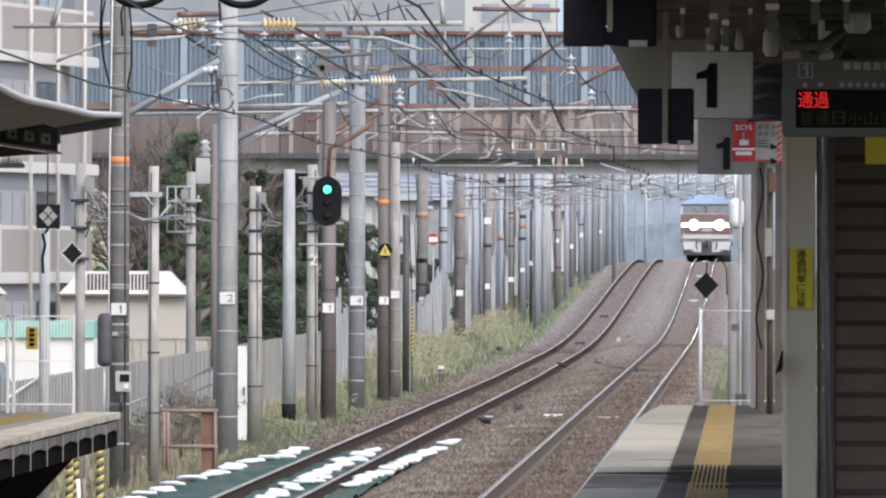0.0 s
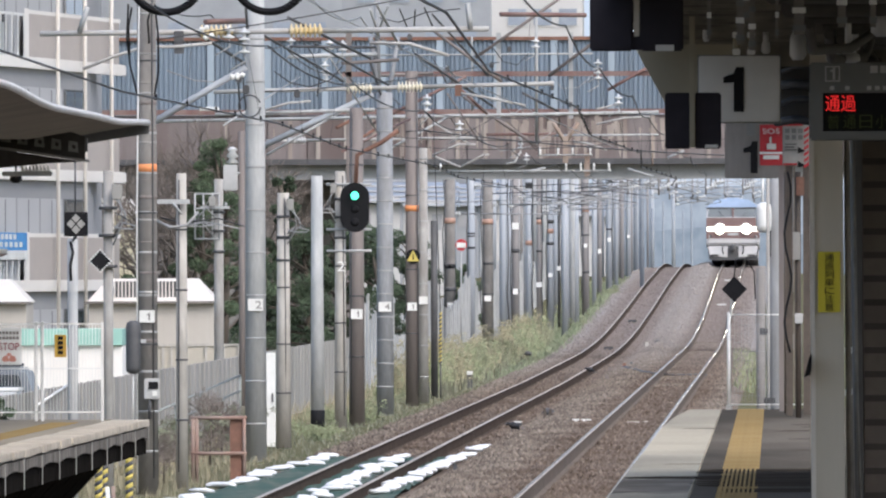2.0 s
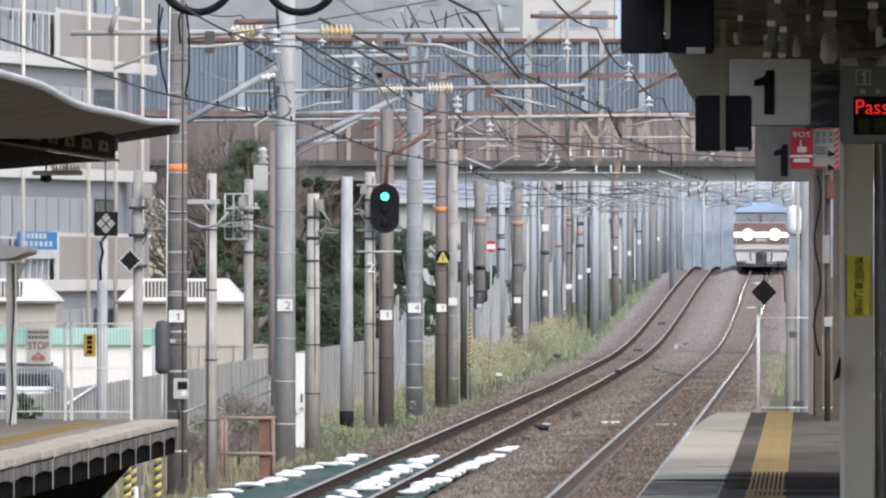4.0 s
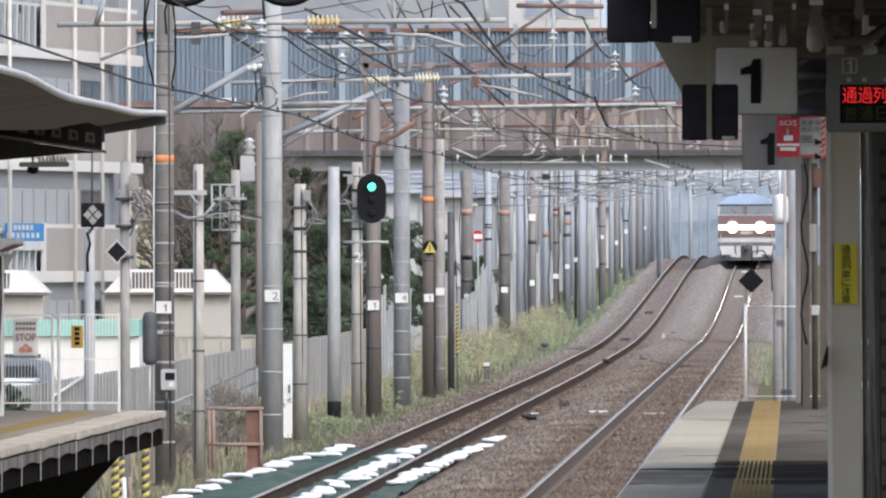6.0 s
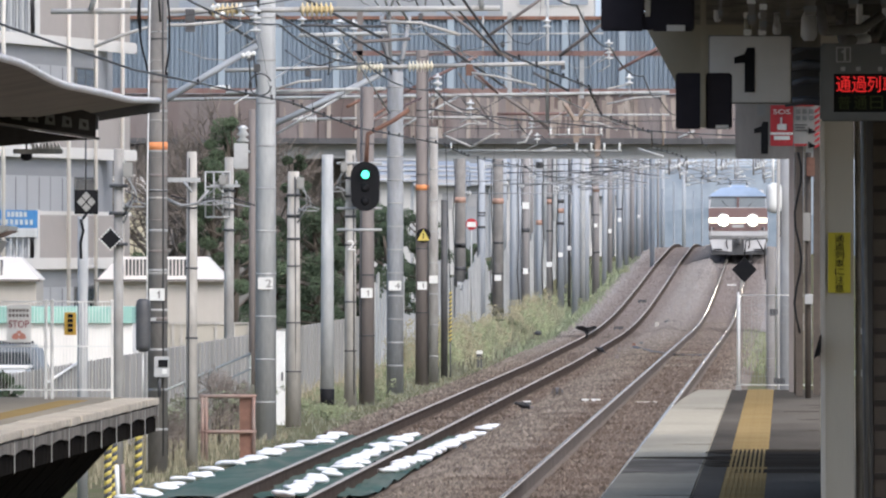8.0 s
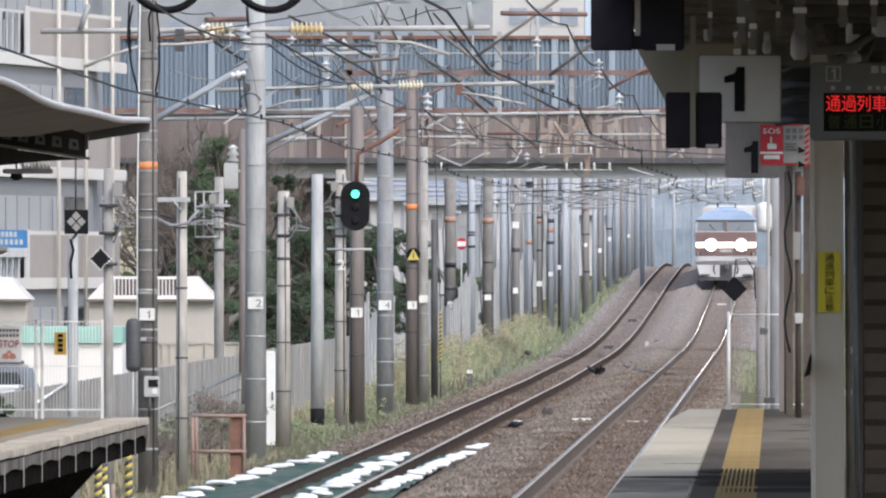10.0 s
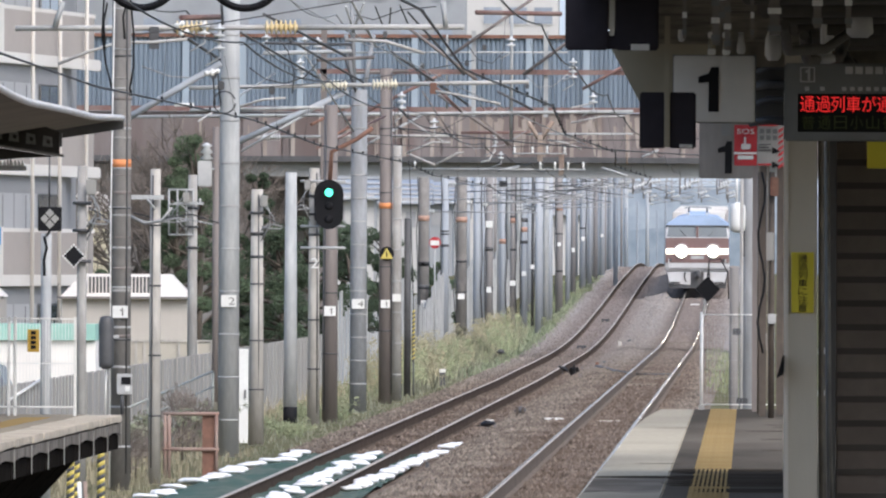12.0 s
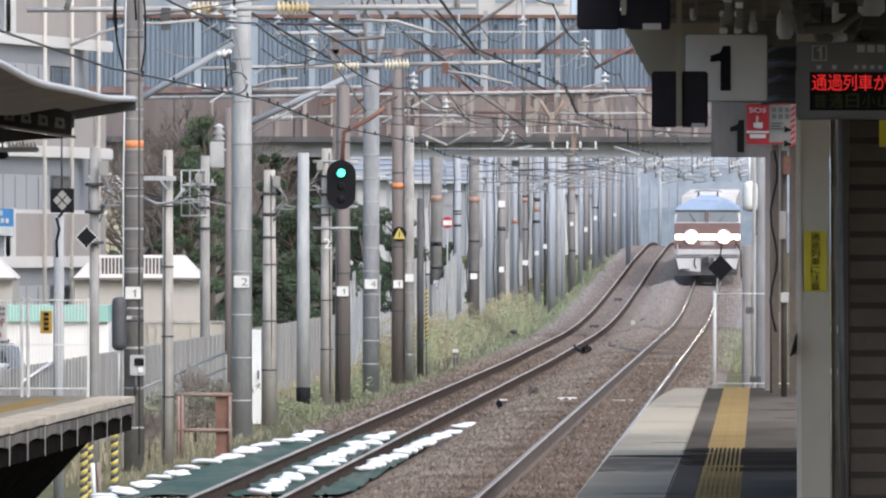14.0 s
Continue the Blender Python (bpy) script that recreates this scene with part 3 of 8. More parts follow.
# Added wall that fills the opening to stand for the bridge's shade.
part("pier_wall", Shape().box(-17.628, -15.403, BY + 4, BY + 9, -1, 6.159), M_CONCRETE_DARK, bridge, "added dark wall standing for shade under the bridge")
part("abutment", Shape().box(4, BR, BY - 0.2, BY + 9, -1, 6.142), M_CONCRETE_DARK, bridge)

# ---- a long panel fence beside the line ----
fence = thing("panel_fence", (-12, 340, -0.76), "weathered grey concrete panel fence along the railway", "fence")
M_PANEL = material("grey_panel", (0.4, 0.385, 0.37), 0.9, vary=0.2, grain=6, blotch=0.9, streak=0.2, tint=(0.28, 0.275, 0.24), by_piece=0.14, gloss=0.02)
for k in range(84):
    y0 = 330 + k * 3.6
    up = 0.85
    part("panel", Shape().box(-12.03, -11.97, y0 + 0.03, y0 + 3.5, rise(y0) - 0.8, rise(y0) + up + 0.006 * math.sin(k * 2.1)), M_PANEL, fence)
    part("post", Shape().box(-11.99, -11.95, y0 - 0.05, y0 + 0.03, rise(y0) - 0.8, rise(y0) + up + 0.02), M_PANEL, fence)

# Added fence: its haze-toned sheets fill the pale strip behind the masts.
barrier_far = thing("sheet_fence", (-12, 632, -0.76), "added sheet fence in a pale haze tone under the bridge", "fence")
for k in range(104):
    y0 = 632.4 + k * 5
    up = 1.7 + 0.5 * math.sin(k * 0.35) + 0.12 * math.sin(k * 2.3)
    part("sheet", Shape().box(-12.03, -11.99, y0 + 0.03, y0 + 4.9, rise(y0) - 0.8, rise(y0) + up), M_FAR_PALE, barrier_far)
    part("post", Shape().box(-11.99, -11.93, y0 - 0.06, y0 + 0.03, rise(y0) - 0.8, rise(y0) + up + 0.05), M_GALV, barrier_far)
part("cap_rail", Shape().rod((-11.93, 356, 0.62), (-11.93, 376, 0.93), 0.025, n=6), M_WHITE, fence, "white sloping rail on the fence")

# ---- the apartment house ----
AY = 600.0
M_BEIGE = material("beige_render", (0.47, 0.42, 0.385), 0.85, along=0.06, vary=0.08, grain=8, blotch=0.4, streak=0.3, tint=(0.36, 0.325, 0.30))
M_SLAB = material("white_render", (0.86, 0.83, 0.79), 0.8, along=0.06, vary=0.08, grain=8, blotch=0.5, streak=0.3, tint=(0.7, 0.65, 0.6))
M_WALL_GREY = material("grey_wall", (0.36, 0.36, 0.37), 0.85, along=0.06, vary=0.1, grain=8, blotch=0.5, tint=(0.27, 0.27, 0.28))
M_PANE = glass("dark_pane", (0.05, 0.06, 0.07))
M_DOOR_GREY = material("pale_grey_door", (0.5, 0.5, 0.51), 0.6, along=0.06, vary=0.08, grain=8, blotch=1, streak=0.3, tint=(0.4, 0.4, 0.41))
house = thing("apartment_building", (-26, AY, -0.8), "beige apartment building with deep white-edged balconies", "building")
part("wall", Shape().box(-24, -18.69, AY + 1.4, AY + 12, -0.8, 22), M_WALL_GREY, house, "grey inner wall behind the balconies")
for k, row in enumerate((898, 703, 508, 313, 118, -77, -272)):
    z = 2.85 - (row - 461) / 40000 * AY
    balcony = part("balcony", Shape().box(-24, -17.715, AY - 0.15, AY + 1.39, z, z + 0.3), M_SLAB, house, "white-edged balcony floor", bevel=0.03)
    part("parapet", Shape().box(-20.265, -17.865, AY - 0.05, AY + 0.1, z + 0.3, z + 1.425), M_BEIGE, balcony, "beige solid parapet")
    part("coping", Shape().box(-20.295, -17.835, AY - 0.09, AY + 0.14, z + 1.425, z + 1.53), M_SLAB, balcony)
    part("top_rail", Shape().box(-24, -20.34, AY - 0.02, AY + 0.04, z + 1.35, z + 1.425), M_WHITE, balcony)
    part("end_post", Shape().box(-20.37, -20.25, AY - 0.1, AY + 0.12, z + 0.3, z + 1.56), M_SLAB, balcony)
    for j in range(8):
        x0 = -20.4 - j * 0.16
        part("baluster", Shape().box(x0, x0 + 0.04, AY - 0.01, AY + 0.03, z + 0.3, z + 1.35), M_WHITE, balcony)
    for j in range(5):
        x0 = -21.86 + j * 0.62
        w = part("door", Shape().box(x0, x0 + 0.58, AY + 1.36, AY + 1.399, z + 0.32, z + 2.45), M_STEEL_DARK if j == 4 else M_DOOR_GREY, house, "dark window" if j == 4 else "pale grey metal door")
        part("leaf", Shape().box(x0 + 0.03, x0 + 0.29, AY + 1.33, AY + 1.359, z + 0.34, z + 2.4), M_PANE if j == 4 else M_DOOR_GREY, w)
        part("leaf", Shape().box(x0 + 0.31, x0 + 0.55, AY + 1.335, AY + 1.359, z + 0.34, z + 2.4), M_PANE if j == 4 else M_DOOR_GREY, w)
        part("handle", Shape().box(x0 + 0.23, x0 + 0.27, AY + 1.31, AY + 1.33, z + 1.15, z + 1.45), M_BLACK, w)
        part("gap", Shape().box(x0 + 0.288, x0 + 0.312, AY + 1.33, AY + 1.334, z + 0.34, z + 2.4), M_STEEL_DARK, w)
for col in (20, 136, 184, 231):
    x0 = (col - 1436) / 40000 * 598
    part("downpipe", Shape().rod((x0, 598.5, -0.8), (x0, 598.5, 22), 0.055, n=10), M_SLAB, house, "white vertical pipe")


def receding(ob):
    """Turn a front that was laid out square to the view so that it runs back along the line, each point on its own sight line."""
    for o in [ob] + list(ob.children_recursive):
        if o.type != "MESH":
            continue
        at = origin(o)

        def turned_back(p):
            slope = p.x / p.y
            far = (600 + 14.8 * 19.36) / (1 - 14.8 * slope) + (p.y - AY)
            return Vector((slope * far, far, p.z))
        if o.name.startswith("downpipe"):
            mid = sum((v.co for v in o.data.vertices), Vector()) / len(o.data.vertices) + at
            step = turned_back(mid) - mid
            for v in o.data.vertices:
                v.co += step
            continue
        for v in o.data.vertices:
            v.co = turned_back(v.co + at) - at
    return ob


receding(house)
part("rear_block", Shape().prism([(-19.3, 628), (-20.8, 590), (-22.9, 556), (-34, 556), (-34, 628)], "z", -0.8, 21.5), M_WALL_GREY, house, "plain rear of the building")

# ---- poles beside the line ----
def pole(x, y, top, r, mat, label, foot=None, thin=0.85, bands=0.0, cable=0.0, name="pole", group="poles along the line"):
    """A tapered round pole, with steel rings where it has them."""
    z = (rise(y) - 0.78) if foot is None else foot
    p = thing(name, (x, y, z), label, "pole", group)
    part("shaft", Shape().rod((x, y, z), (x, y, top), r, r * thin, 16), mat, p)
    k = z + 0.7
    while bands and k < top - 0.2:
        f = 1 - (1 - thin) * (k - z) / (top - z)
        part("ring", Shape().turned([(r * f + 0.001, 0), (r * f + 0.006, 0.006), (r * f + 0.006, 0.03), (r * f + 0.001, 0.036)], (x, y, k)), M_RING, p)
        k += bands
    if cable:
        part("cable", Shape().line([(x + r * cable, y - r * 0.8, z + 0.3), (x + r * cable * 0.95, y - r * 0.8, z + (top - z) * 0.5), (x + r * cable * 0.9 * thin, y - r * 0.8, top - 0.1)], 0.014, 6), M_STEEL_DARK, p, "dark cable strapped to the pole")
        for q in (0.22, 0.41, 0.63, 0.82):
            rr_ = r * (1 - (1 - thin) * q)
            part("strap", Shape().turned([(rr_ + 0.003, 0), (rr_ + 0.01, 0.004), (rr_ + 0.01, 0.026), (rr_ + 0.003, 0.03)], (x, y, z + (top - z) * q)), M_STEEL_DARK, p)
    return p


def band(p, z0, z1, r, mat=None):
    x, y = p.location.x, p.location.y
    part("painted_band", Shape().turned([(r, z0), (r, z1)], (x, y, 0)), mat or M_ORANGE, p, "faded orange band")


def plate(p, z, r, w=0.27, h=0.22, text="", mat=None):
    """A number plate strapped to a pole, facing the camera."""
    x, y = p.location.x, p.location.y - r - 0.03
    pl = part("plate", Shape().box(x - w / 2, x + w / 2, y - 0.01, y + 0.01, z - h / 2, z + h / 2), mat or M_WHITE, p, "white pole plate", bevel=0.004)
    if text:
        fig = figure_one(w * 0.2, h * 0.62) if text == "1" else letters(text, w * 0.4, h * 0.62)
        part("figure", moved(fig, x, y - 0.014, z - h * 0.31), M_CONCRETE_DARK, pl)


GREY = "grey concrete catenary mast with steel rings beside the track"
a = pole(-10.05, 352, 10, 0.165, M_POLE_DARK, GREY, bands=0.62, cable=0.6)
band(a, 4.276, 4.416, 0.158)
plate(a, 2.04, 0.16, 0.24, 0.19, "1")
random.seed(31)
for k in range(14):
    z0, wide = 1.3 + k * 0.37 + random.uniform(-0.12, 0.12), random.uniform(0.012, 0.05)
    rr_ = 0.165 * (1 - 0.15 * (z0 + 0.78) / 10.78) + 0.002
    part("wire_strap", Shape().turned([(rr_, 0), (rr_ + 0.004, 0.003), (rr_ + 0.004, wide), (rr_, wide + 0.003)], (-10.05, 352, z0)), M_POLE_BROWN if k % 3 else M_CONCRETE, a)
b = pole(-9.785, 412, 9.2, 0.195, M_GALV, GREY, bands=0.78)
plate(b, 2.108, 0.19, 0.28, 0.22, "2")
M_POLE_BLUE = material("blue_grey_concrete", (0.325, 0.336, 0.353), 0.85, vary=0.3, grain=16, blotch=3.0, streak=0.3, tint=(0.207, 0.207, 0.213), stain=0.75)
c = pole(-9.643, 535, 6.903, 0.2, M_POLE_BLUE, GREY, thin=0.95, bands=0.55)
plate(c, 1.834, 0.22, 0.3, 0.23, "4")
for s in (-1, 1):
    part("fork", Shape().rod((-9.643 + s * 0.08, 535, 6.715), (-9.643 + s * 0.33, 535, 8.213), 0.055, n=10), M_POLE_BLUE, c)
part("head_post", Shape().rod((-9.764, 535, 6.876), (-9.844, 535, 9.5), 0.055, n=10), M_POLE_BLUE, c)
f = pole(-9.638, 500, 6.3, 0.175, M_POLE_BROWN, "dark brown steel pole beside the track", cable=-0.7)
plate(f, 1.738, 0.17, 0.26, 0.22, "1")
g = pole(-9.9, 495, 4.88, 0.135, M_POLE_WARM, "slim weathered concrete pole with a painted number", thin=0.8, cable=0.6)
part("figure", moved(letters("2", 0.16, 0.22), -9.962, 494.84, 2.689), M_WHITE, g, "white painted figure two")
h = pole(-10.197, 485, 4.742, 0.15, M_GALV, "pale blue-grey steel pole with a black foot", thin=0.8)
band(h, -0.739, -0.29, 0.153, M_BLACK)
pole(-9.911, 440, 4.236, 0.15, M_POLE_WARM, "warm grey concrete pole with a cable clamped to it", thin=0.75, cable=0.3)
pole(-9.783, 362, 4.307, 0.1, M_POLE_WARM, "slim concrete utility pole", thin=0.8, cable=-0.5)
pole(-12.434, 490, 4.7, 0.11, M_POLE, "slim concrete utility pole behind the fence", thin=0.9)
pole(-11.444, 470, 5.623, 0.07, M_POLE_BROWN, "thin rust-brown steel pole", thin=1)
pole(-9.991, 330, 4.22, 0.075, M_POLE, "slim concrete pole beyond the platform end", thin=0.9)
d = pole(-9.54, 567, 7.684, 0.17, M_POLE_BROWN, "dark brown steel pole with a warning triangle", thin=0.9, cable=0.9)
band(d, 4.168, 4.31, 0.168)
plate(d, 1.773, 0.17, 0.24, 0.2, "1")
e = pole(-9.468, 580, 5.837, 0.13, M_POLE, GREY, bands=0.8)
plate(e, 1.908, 0.13, 0.22, 0.2)
pole(-9.51, 600, 3.99, 0.09, M_STEEL_DARK, "short dark signalling post", thin=1)

FAR_POLES = ((830, 820, 20, M_POLE_DARK, 385), (868, 840, 13, M_GALV, 0), (897, 850, 20, M_POLE_DARK, 387), (925, 870, 15, M_GALV, 0), (946, 880, 14, M_POLE_BROWN, 0), (970, 900, 12, M_GALV, 425),
             (988, 915, 10, M_POLE_BROWN, 388), (1008, 935, 12, M_GALV, 404), (1023, 945, 5, M_STEEL_DARK, 0), (1034, 960, 12, M_GALV, 408), (1050, 975, 10, M_GALV, 403), (1070, 1000, 13, M_POLE_BROWN, 366),
             (1085, 1030, 8, M_GALV, 0), (1095, 1060, 9, M_POLE_BROWN, 0), (1112, 1090, 11, M_GALV, 0), (1124, 1120, 8, M_POLE, 0), (1134, 1150, 8, M_POLE_BROWN, 0), (1146, 1180, 9, M_GALV, 0),
             (1160, 1230, 8, M_POLE, 0), (1188, 1460, 8, M_GALV, 0), (1226, 1480, 7, M_POLE, 0))
for col, y, wide, mat, mark in FAR_POLES:
    x, r = (col - 1436) / 40000 * y, wide / 40000 * y / 2
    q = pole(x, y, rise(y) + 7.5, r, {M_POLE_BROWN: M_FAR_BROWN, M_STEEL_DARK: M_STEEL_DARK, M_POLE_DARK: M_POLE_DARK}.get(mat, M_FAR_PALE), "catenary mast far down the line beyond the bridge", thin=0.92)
    if mark:
        z = 2.85 - (mark - 461) / 40000 * y
        band(q, z - 0.1, z + 0.1, r + 0.004, M_FADED)
    if wide > 9:
        lots = random.Random(col)
        for _ in range(3):
            z = rise(y) + lots.uniform(1.2, 6.2)
            part("clamp", Shape().rod((x, y, z), (x, y, z + lots.uniform(0.05, 0.16)), r + 0.012, n=12), M_STEEL_DARK, q, "dark steel clamp")
        e_ = r * lots.choice((-1, 1))
        part("cable", Shape().line([(x + e_ * (1.08 + 0.25 * math.sin(h * 2.1 + col)), y - r, rise(y) + h) for h in (0.2, 1.4, 2.6, 3.8, 5.0, 6.4)], 0.022, 6), M_STEEL_DARK, q, "dark cable clipped to the mast")

for col, y, wide, top in ((1172, 1490, 5, 7), (1208, 1520, 4, 4.6), (1243, 1600, 3, 4.2), (1258, 1540, 4, 6)):
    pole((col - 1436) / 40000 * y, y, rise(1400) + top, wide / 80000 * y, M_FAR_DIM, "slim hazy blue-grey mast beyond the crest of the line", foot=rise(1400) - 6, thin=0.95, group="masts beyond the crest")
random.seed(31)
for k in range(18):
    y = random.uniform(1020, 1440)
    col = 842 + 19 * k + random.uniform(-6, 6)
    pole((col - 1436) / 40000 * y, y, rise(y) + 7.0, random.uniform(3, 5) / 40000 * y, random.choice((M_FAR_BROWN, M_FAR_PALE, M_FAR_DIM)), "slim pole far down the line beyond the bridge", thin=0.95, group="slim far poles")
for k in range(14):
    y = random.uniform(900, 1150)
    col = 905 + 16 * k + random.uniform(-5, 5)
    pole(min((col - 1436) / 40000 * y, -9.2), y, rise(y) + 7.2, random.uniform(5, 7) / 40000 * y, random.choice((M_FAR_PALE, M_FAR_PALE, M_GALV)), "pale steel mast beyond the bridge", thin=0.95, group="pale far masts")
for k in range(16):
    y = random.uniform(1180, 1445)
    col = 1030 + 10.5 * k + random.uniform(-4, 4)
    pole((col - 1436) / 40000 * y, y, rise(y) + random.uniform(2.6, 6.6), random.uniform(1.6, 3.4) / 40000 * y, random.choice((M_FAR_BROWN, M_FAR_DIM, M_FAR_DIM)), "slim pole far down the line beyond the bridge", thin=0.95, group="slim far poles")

# ---- the goods train: the locomotive's front stands at y = 0 of its own space, facing -y ----
M_TRAIN_BLUE = material("blue_train_paint", (0.36, 0.47, 0.66), 0.5, vary=0.08, grain=6, blotch=0.8, bump=0.02)
M_TRAIN_CREAM = material("pale_train_paint", (0.55, 0.55, 0.56), 0.4, vary=0.08, grain=6, blotch=0.8, bump=0.02, tint=(0.4, 0.39, 0.4))
M_TRAIN_DARK = material("dark_train_paint", (0.2, 0.125, 0.12), 0.5, vary=0.1, grain=6, blotch=0.8, bump=0.02)
M_SCREEN = glass("windscreen", (0.11, 0.13, 0.14), 0.4)
M_LAMP = glow("headlight", (1.0, 0.84, 0.55), 34)
M_GLARE_BAR = glow("headlight_glare", (1.0, 0.9, 0.76), 1.6)
M_CONTAINER = material("container_white", (0.66, 0.65, 0.63), 0.6, vary=0.1, grain=5, blotch=0.6, tint=(0.45, 0.4, 0.37))
M_CONTAINER_RED = material("container_maroon", (0.22, 0.07, 0.09), 0.6, vary=0.1, grain=5, blotch=0.6)
train = thing("goods_train", (0, 0, 0), "blue and pale grey electric locomotive with lit headlights hauling container wagons", "train")
hw = 1.45
nose = [(0.12, 0.95), (0.0, 1.15), (0.0, 2.48), (0.08, 2.54), (0.5, 3.06), (18, 3.06), (18, 0.95)]
body = part("body", Shape().prism(nose, "x", -hw, hw), M_TRAIN_CREAM, train, "pale grey locomotive body", bevel=0.06)
part("roof", Shape().prism([(-hw - 0.01, 3.04), (hw + 0.01, 3.04), (hw - 0.08, 3.16), (hw - 0.58, 3.5), (0.3, 3.56), (-0.3, 3.56), (-hw + 0.58, 3.5), (-hw + 0.08, 3.16)], "y", 0.42, 17.8), M_TRAIN_BLUE, train, "blue sloping roof", bevel=0.03)
part("nose_band", Shape().box(-hw - 0.004, hw + 0.004, -0.03, 0.3, 1.36, 2.5), M_TRAIN_DARK, train, "dark red-brown band round the nose", bevel=0.03)
for s in (-1, 1):
    part("side_band", Shape().box(s * hw - 0.006, s * hw + 0.006, 0.3, 17.9, 1.62, 2.48), M_TRAIN_BLUE, train, "blue side band")
    glaze = Shape().prism([(s * 0.06, 2.55), (s * 1.38, 2.55), (s * 1.32, 3.02), (s * 0.06, 3.02)], "y", -0.02, 0.02)
    glaze.v = [(x, y + 0.08 + (z - 2.55) * 0.74, z) for x, y, z in glaze.v]
    part("windscreen", glaze, M_SCREEN, train, "grey reflecting windscreen")
    wiper = Shape().rod((s * 0.5, 0.05, 2.57), (s * 0.8, 0.28, 2.88), 0.015, n=6)
    part("wiper", wiper, M_STEEL_DARK, train)
    lampbox = part("headlight", Shape().turned([(0.3, 0), (0.34, 0.04), (0.34, 0.14)], (s * 0.72, -0.13, 1.89), (0, 1, 0), 20), M_WHITE, train, "round headlight housing")
    part("lens", Shape().turned([(0.08, 0), (0.24, 0.02), (0.3, 0.06)], (s * 0.72, -0.16, 1.89), (0, 1, 0), 20), M_LAMP, lampbox, "lit headlight lens")
    part("marker_lamp", Shape().turned([(0.06, 0), (0.07, 0.03), (0.07, 0.1)], (s * 1.22, -0.1, 1.5), (0, 1, 0), 12), M_STEEL_DARK, train, "unlit marker lamp")
    part("handrail", Shape().line([(s * 1.3, -0.06, 1.0), (s * 1.3, -0.12, 1.1), (s * 1.3, -0.12, 1.55)], 0.018), M_GALV, train)
    part("buffer_step", Shape().box(s * 1.0 - 0.22, s * 1.0 + 0.22, -0.12, 0.3, 0.42, 0.5), M_STEEL_DARK, train, bevel=0.01)
    part("air_hose", Shape().line([(s * 0.55, -0.1, 0.95), (s * 0.58, -0.2, 0.7), (s * 0.5, -0.18, 0.5)], 0.03), M_BLACK, train)
    part("skirt_plate", Shape().prism([(s * 0.3, 0.35), (s * 1.25, 0.42), (s * 1.38, 0.95), (s * 0.3, 0.95)], "y", -0.02, 0.06), M_TRAIN_CREAM, train)
    part("sill_stripe", Shape().box(s * 0.3, s * 1.3, -0.012, 0.0, 1.06, 1.09), M_STEEL_DARK, train)
# No lamp: this glowing bar stands for the headlights' bloom.
part("lamp_bar", Shape().box(-hw + 0.02, hw - 0.02, -0.06, 0.0, 1.76, 2.02), M_GLARE_BAR, train, "glowing bar standing for the headlights' glare across the nose", bevel=0.02)
part("centre_post", Shape().box(-0.05, 0.05, 0.06, 0.5, 2.5, 3.04), M_TRAIN_DARK, train)
part("roof_lip", Shape().box(-hw, hw, 0.36, 0.6, 3.01, 3.08), M_STEEL_DARK, train, bevel=0.015)
part("number_plate", Shape().box(-0.3, 0.3, -0.045, -0.031, 1.54, 1.68), M_GALV, train, "metal plate with raised figures")
part("frame", Shape().box(-1.3, 1.3, 0.05, 17.9, 0.5, 0.95), M_STEEL_DARK, train, "dark underframe")
part("pilot", Shape().prism([(-1.3, 0.2), (1.3, 0.2), (1.4, 0.95), (-1.4, 0.95)], "y", 0.02, 0.2), M_STEEL_DARK, train, "dark pilot", bevel=0.02)
coupler = part("coupler", Shape().box(-0.12, 0.12, -0.35, 0.3, 0.72, 0.98), M_STEEL_DARK, train, "dark knuckle coupler", bevel=0.02)
part("knuckle", Shape().turned([(0.08, 0), (0.1, 0.05), (0.1, 0.3), (0.08, 0.34)], (0.06, -0.36, 0.7), n=12), M_STEEL_DARK, coupler)
for yy in (2.6, 5.1, 8.0, 10.5, 13.2, 15.7):
    for s in (-1, 1):
        wheel = part("wheel", Shape().turned([(0.45, -0.05), (0.56, -0.05), (0.56, 0.06), (0.45, 0.06)], (s * 0.56, yy, 0.56), (1, 0, 0), 20), M_STEEL_DARK, train)
for yy in (3.2, 13.8):
    pan = part("pantograph", Shape().line([(-0.42, yy, 3.54), (-0.42, yy, 3.92), (0.42, yy, 3.92), (0.42, yy, 3.54)], 0.035), M_STEEL_DARK, train, "folded dark pantograph frame")
    part("contact_shoe", Shape().line([(-0.6, yy - 0.2, 3.84), (-0.4, yy - 0.2, 3.93), (0.4, yy - 0.2, 3.93), (0.6, yy - 0.2, 3.84)], 0.025), M_GALV, pan)
    for s in (-1, 1):
        part("insulator", Shape().turned([(0.05, 0), (0.1, 0.05), (0.05, 0.1), (0.1, 0.15), (0.05, 0.2)], (s * 0.42, yy, 3.46), n=10), M_PORCELAIN, pan)
part("roof_box", Shape().box(-0.5, 0.5, 6.5, 11, 3.5, 3.7), M_TRAIN_BLUE, train, bevel=0.03)
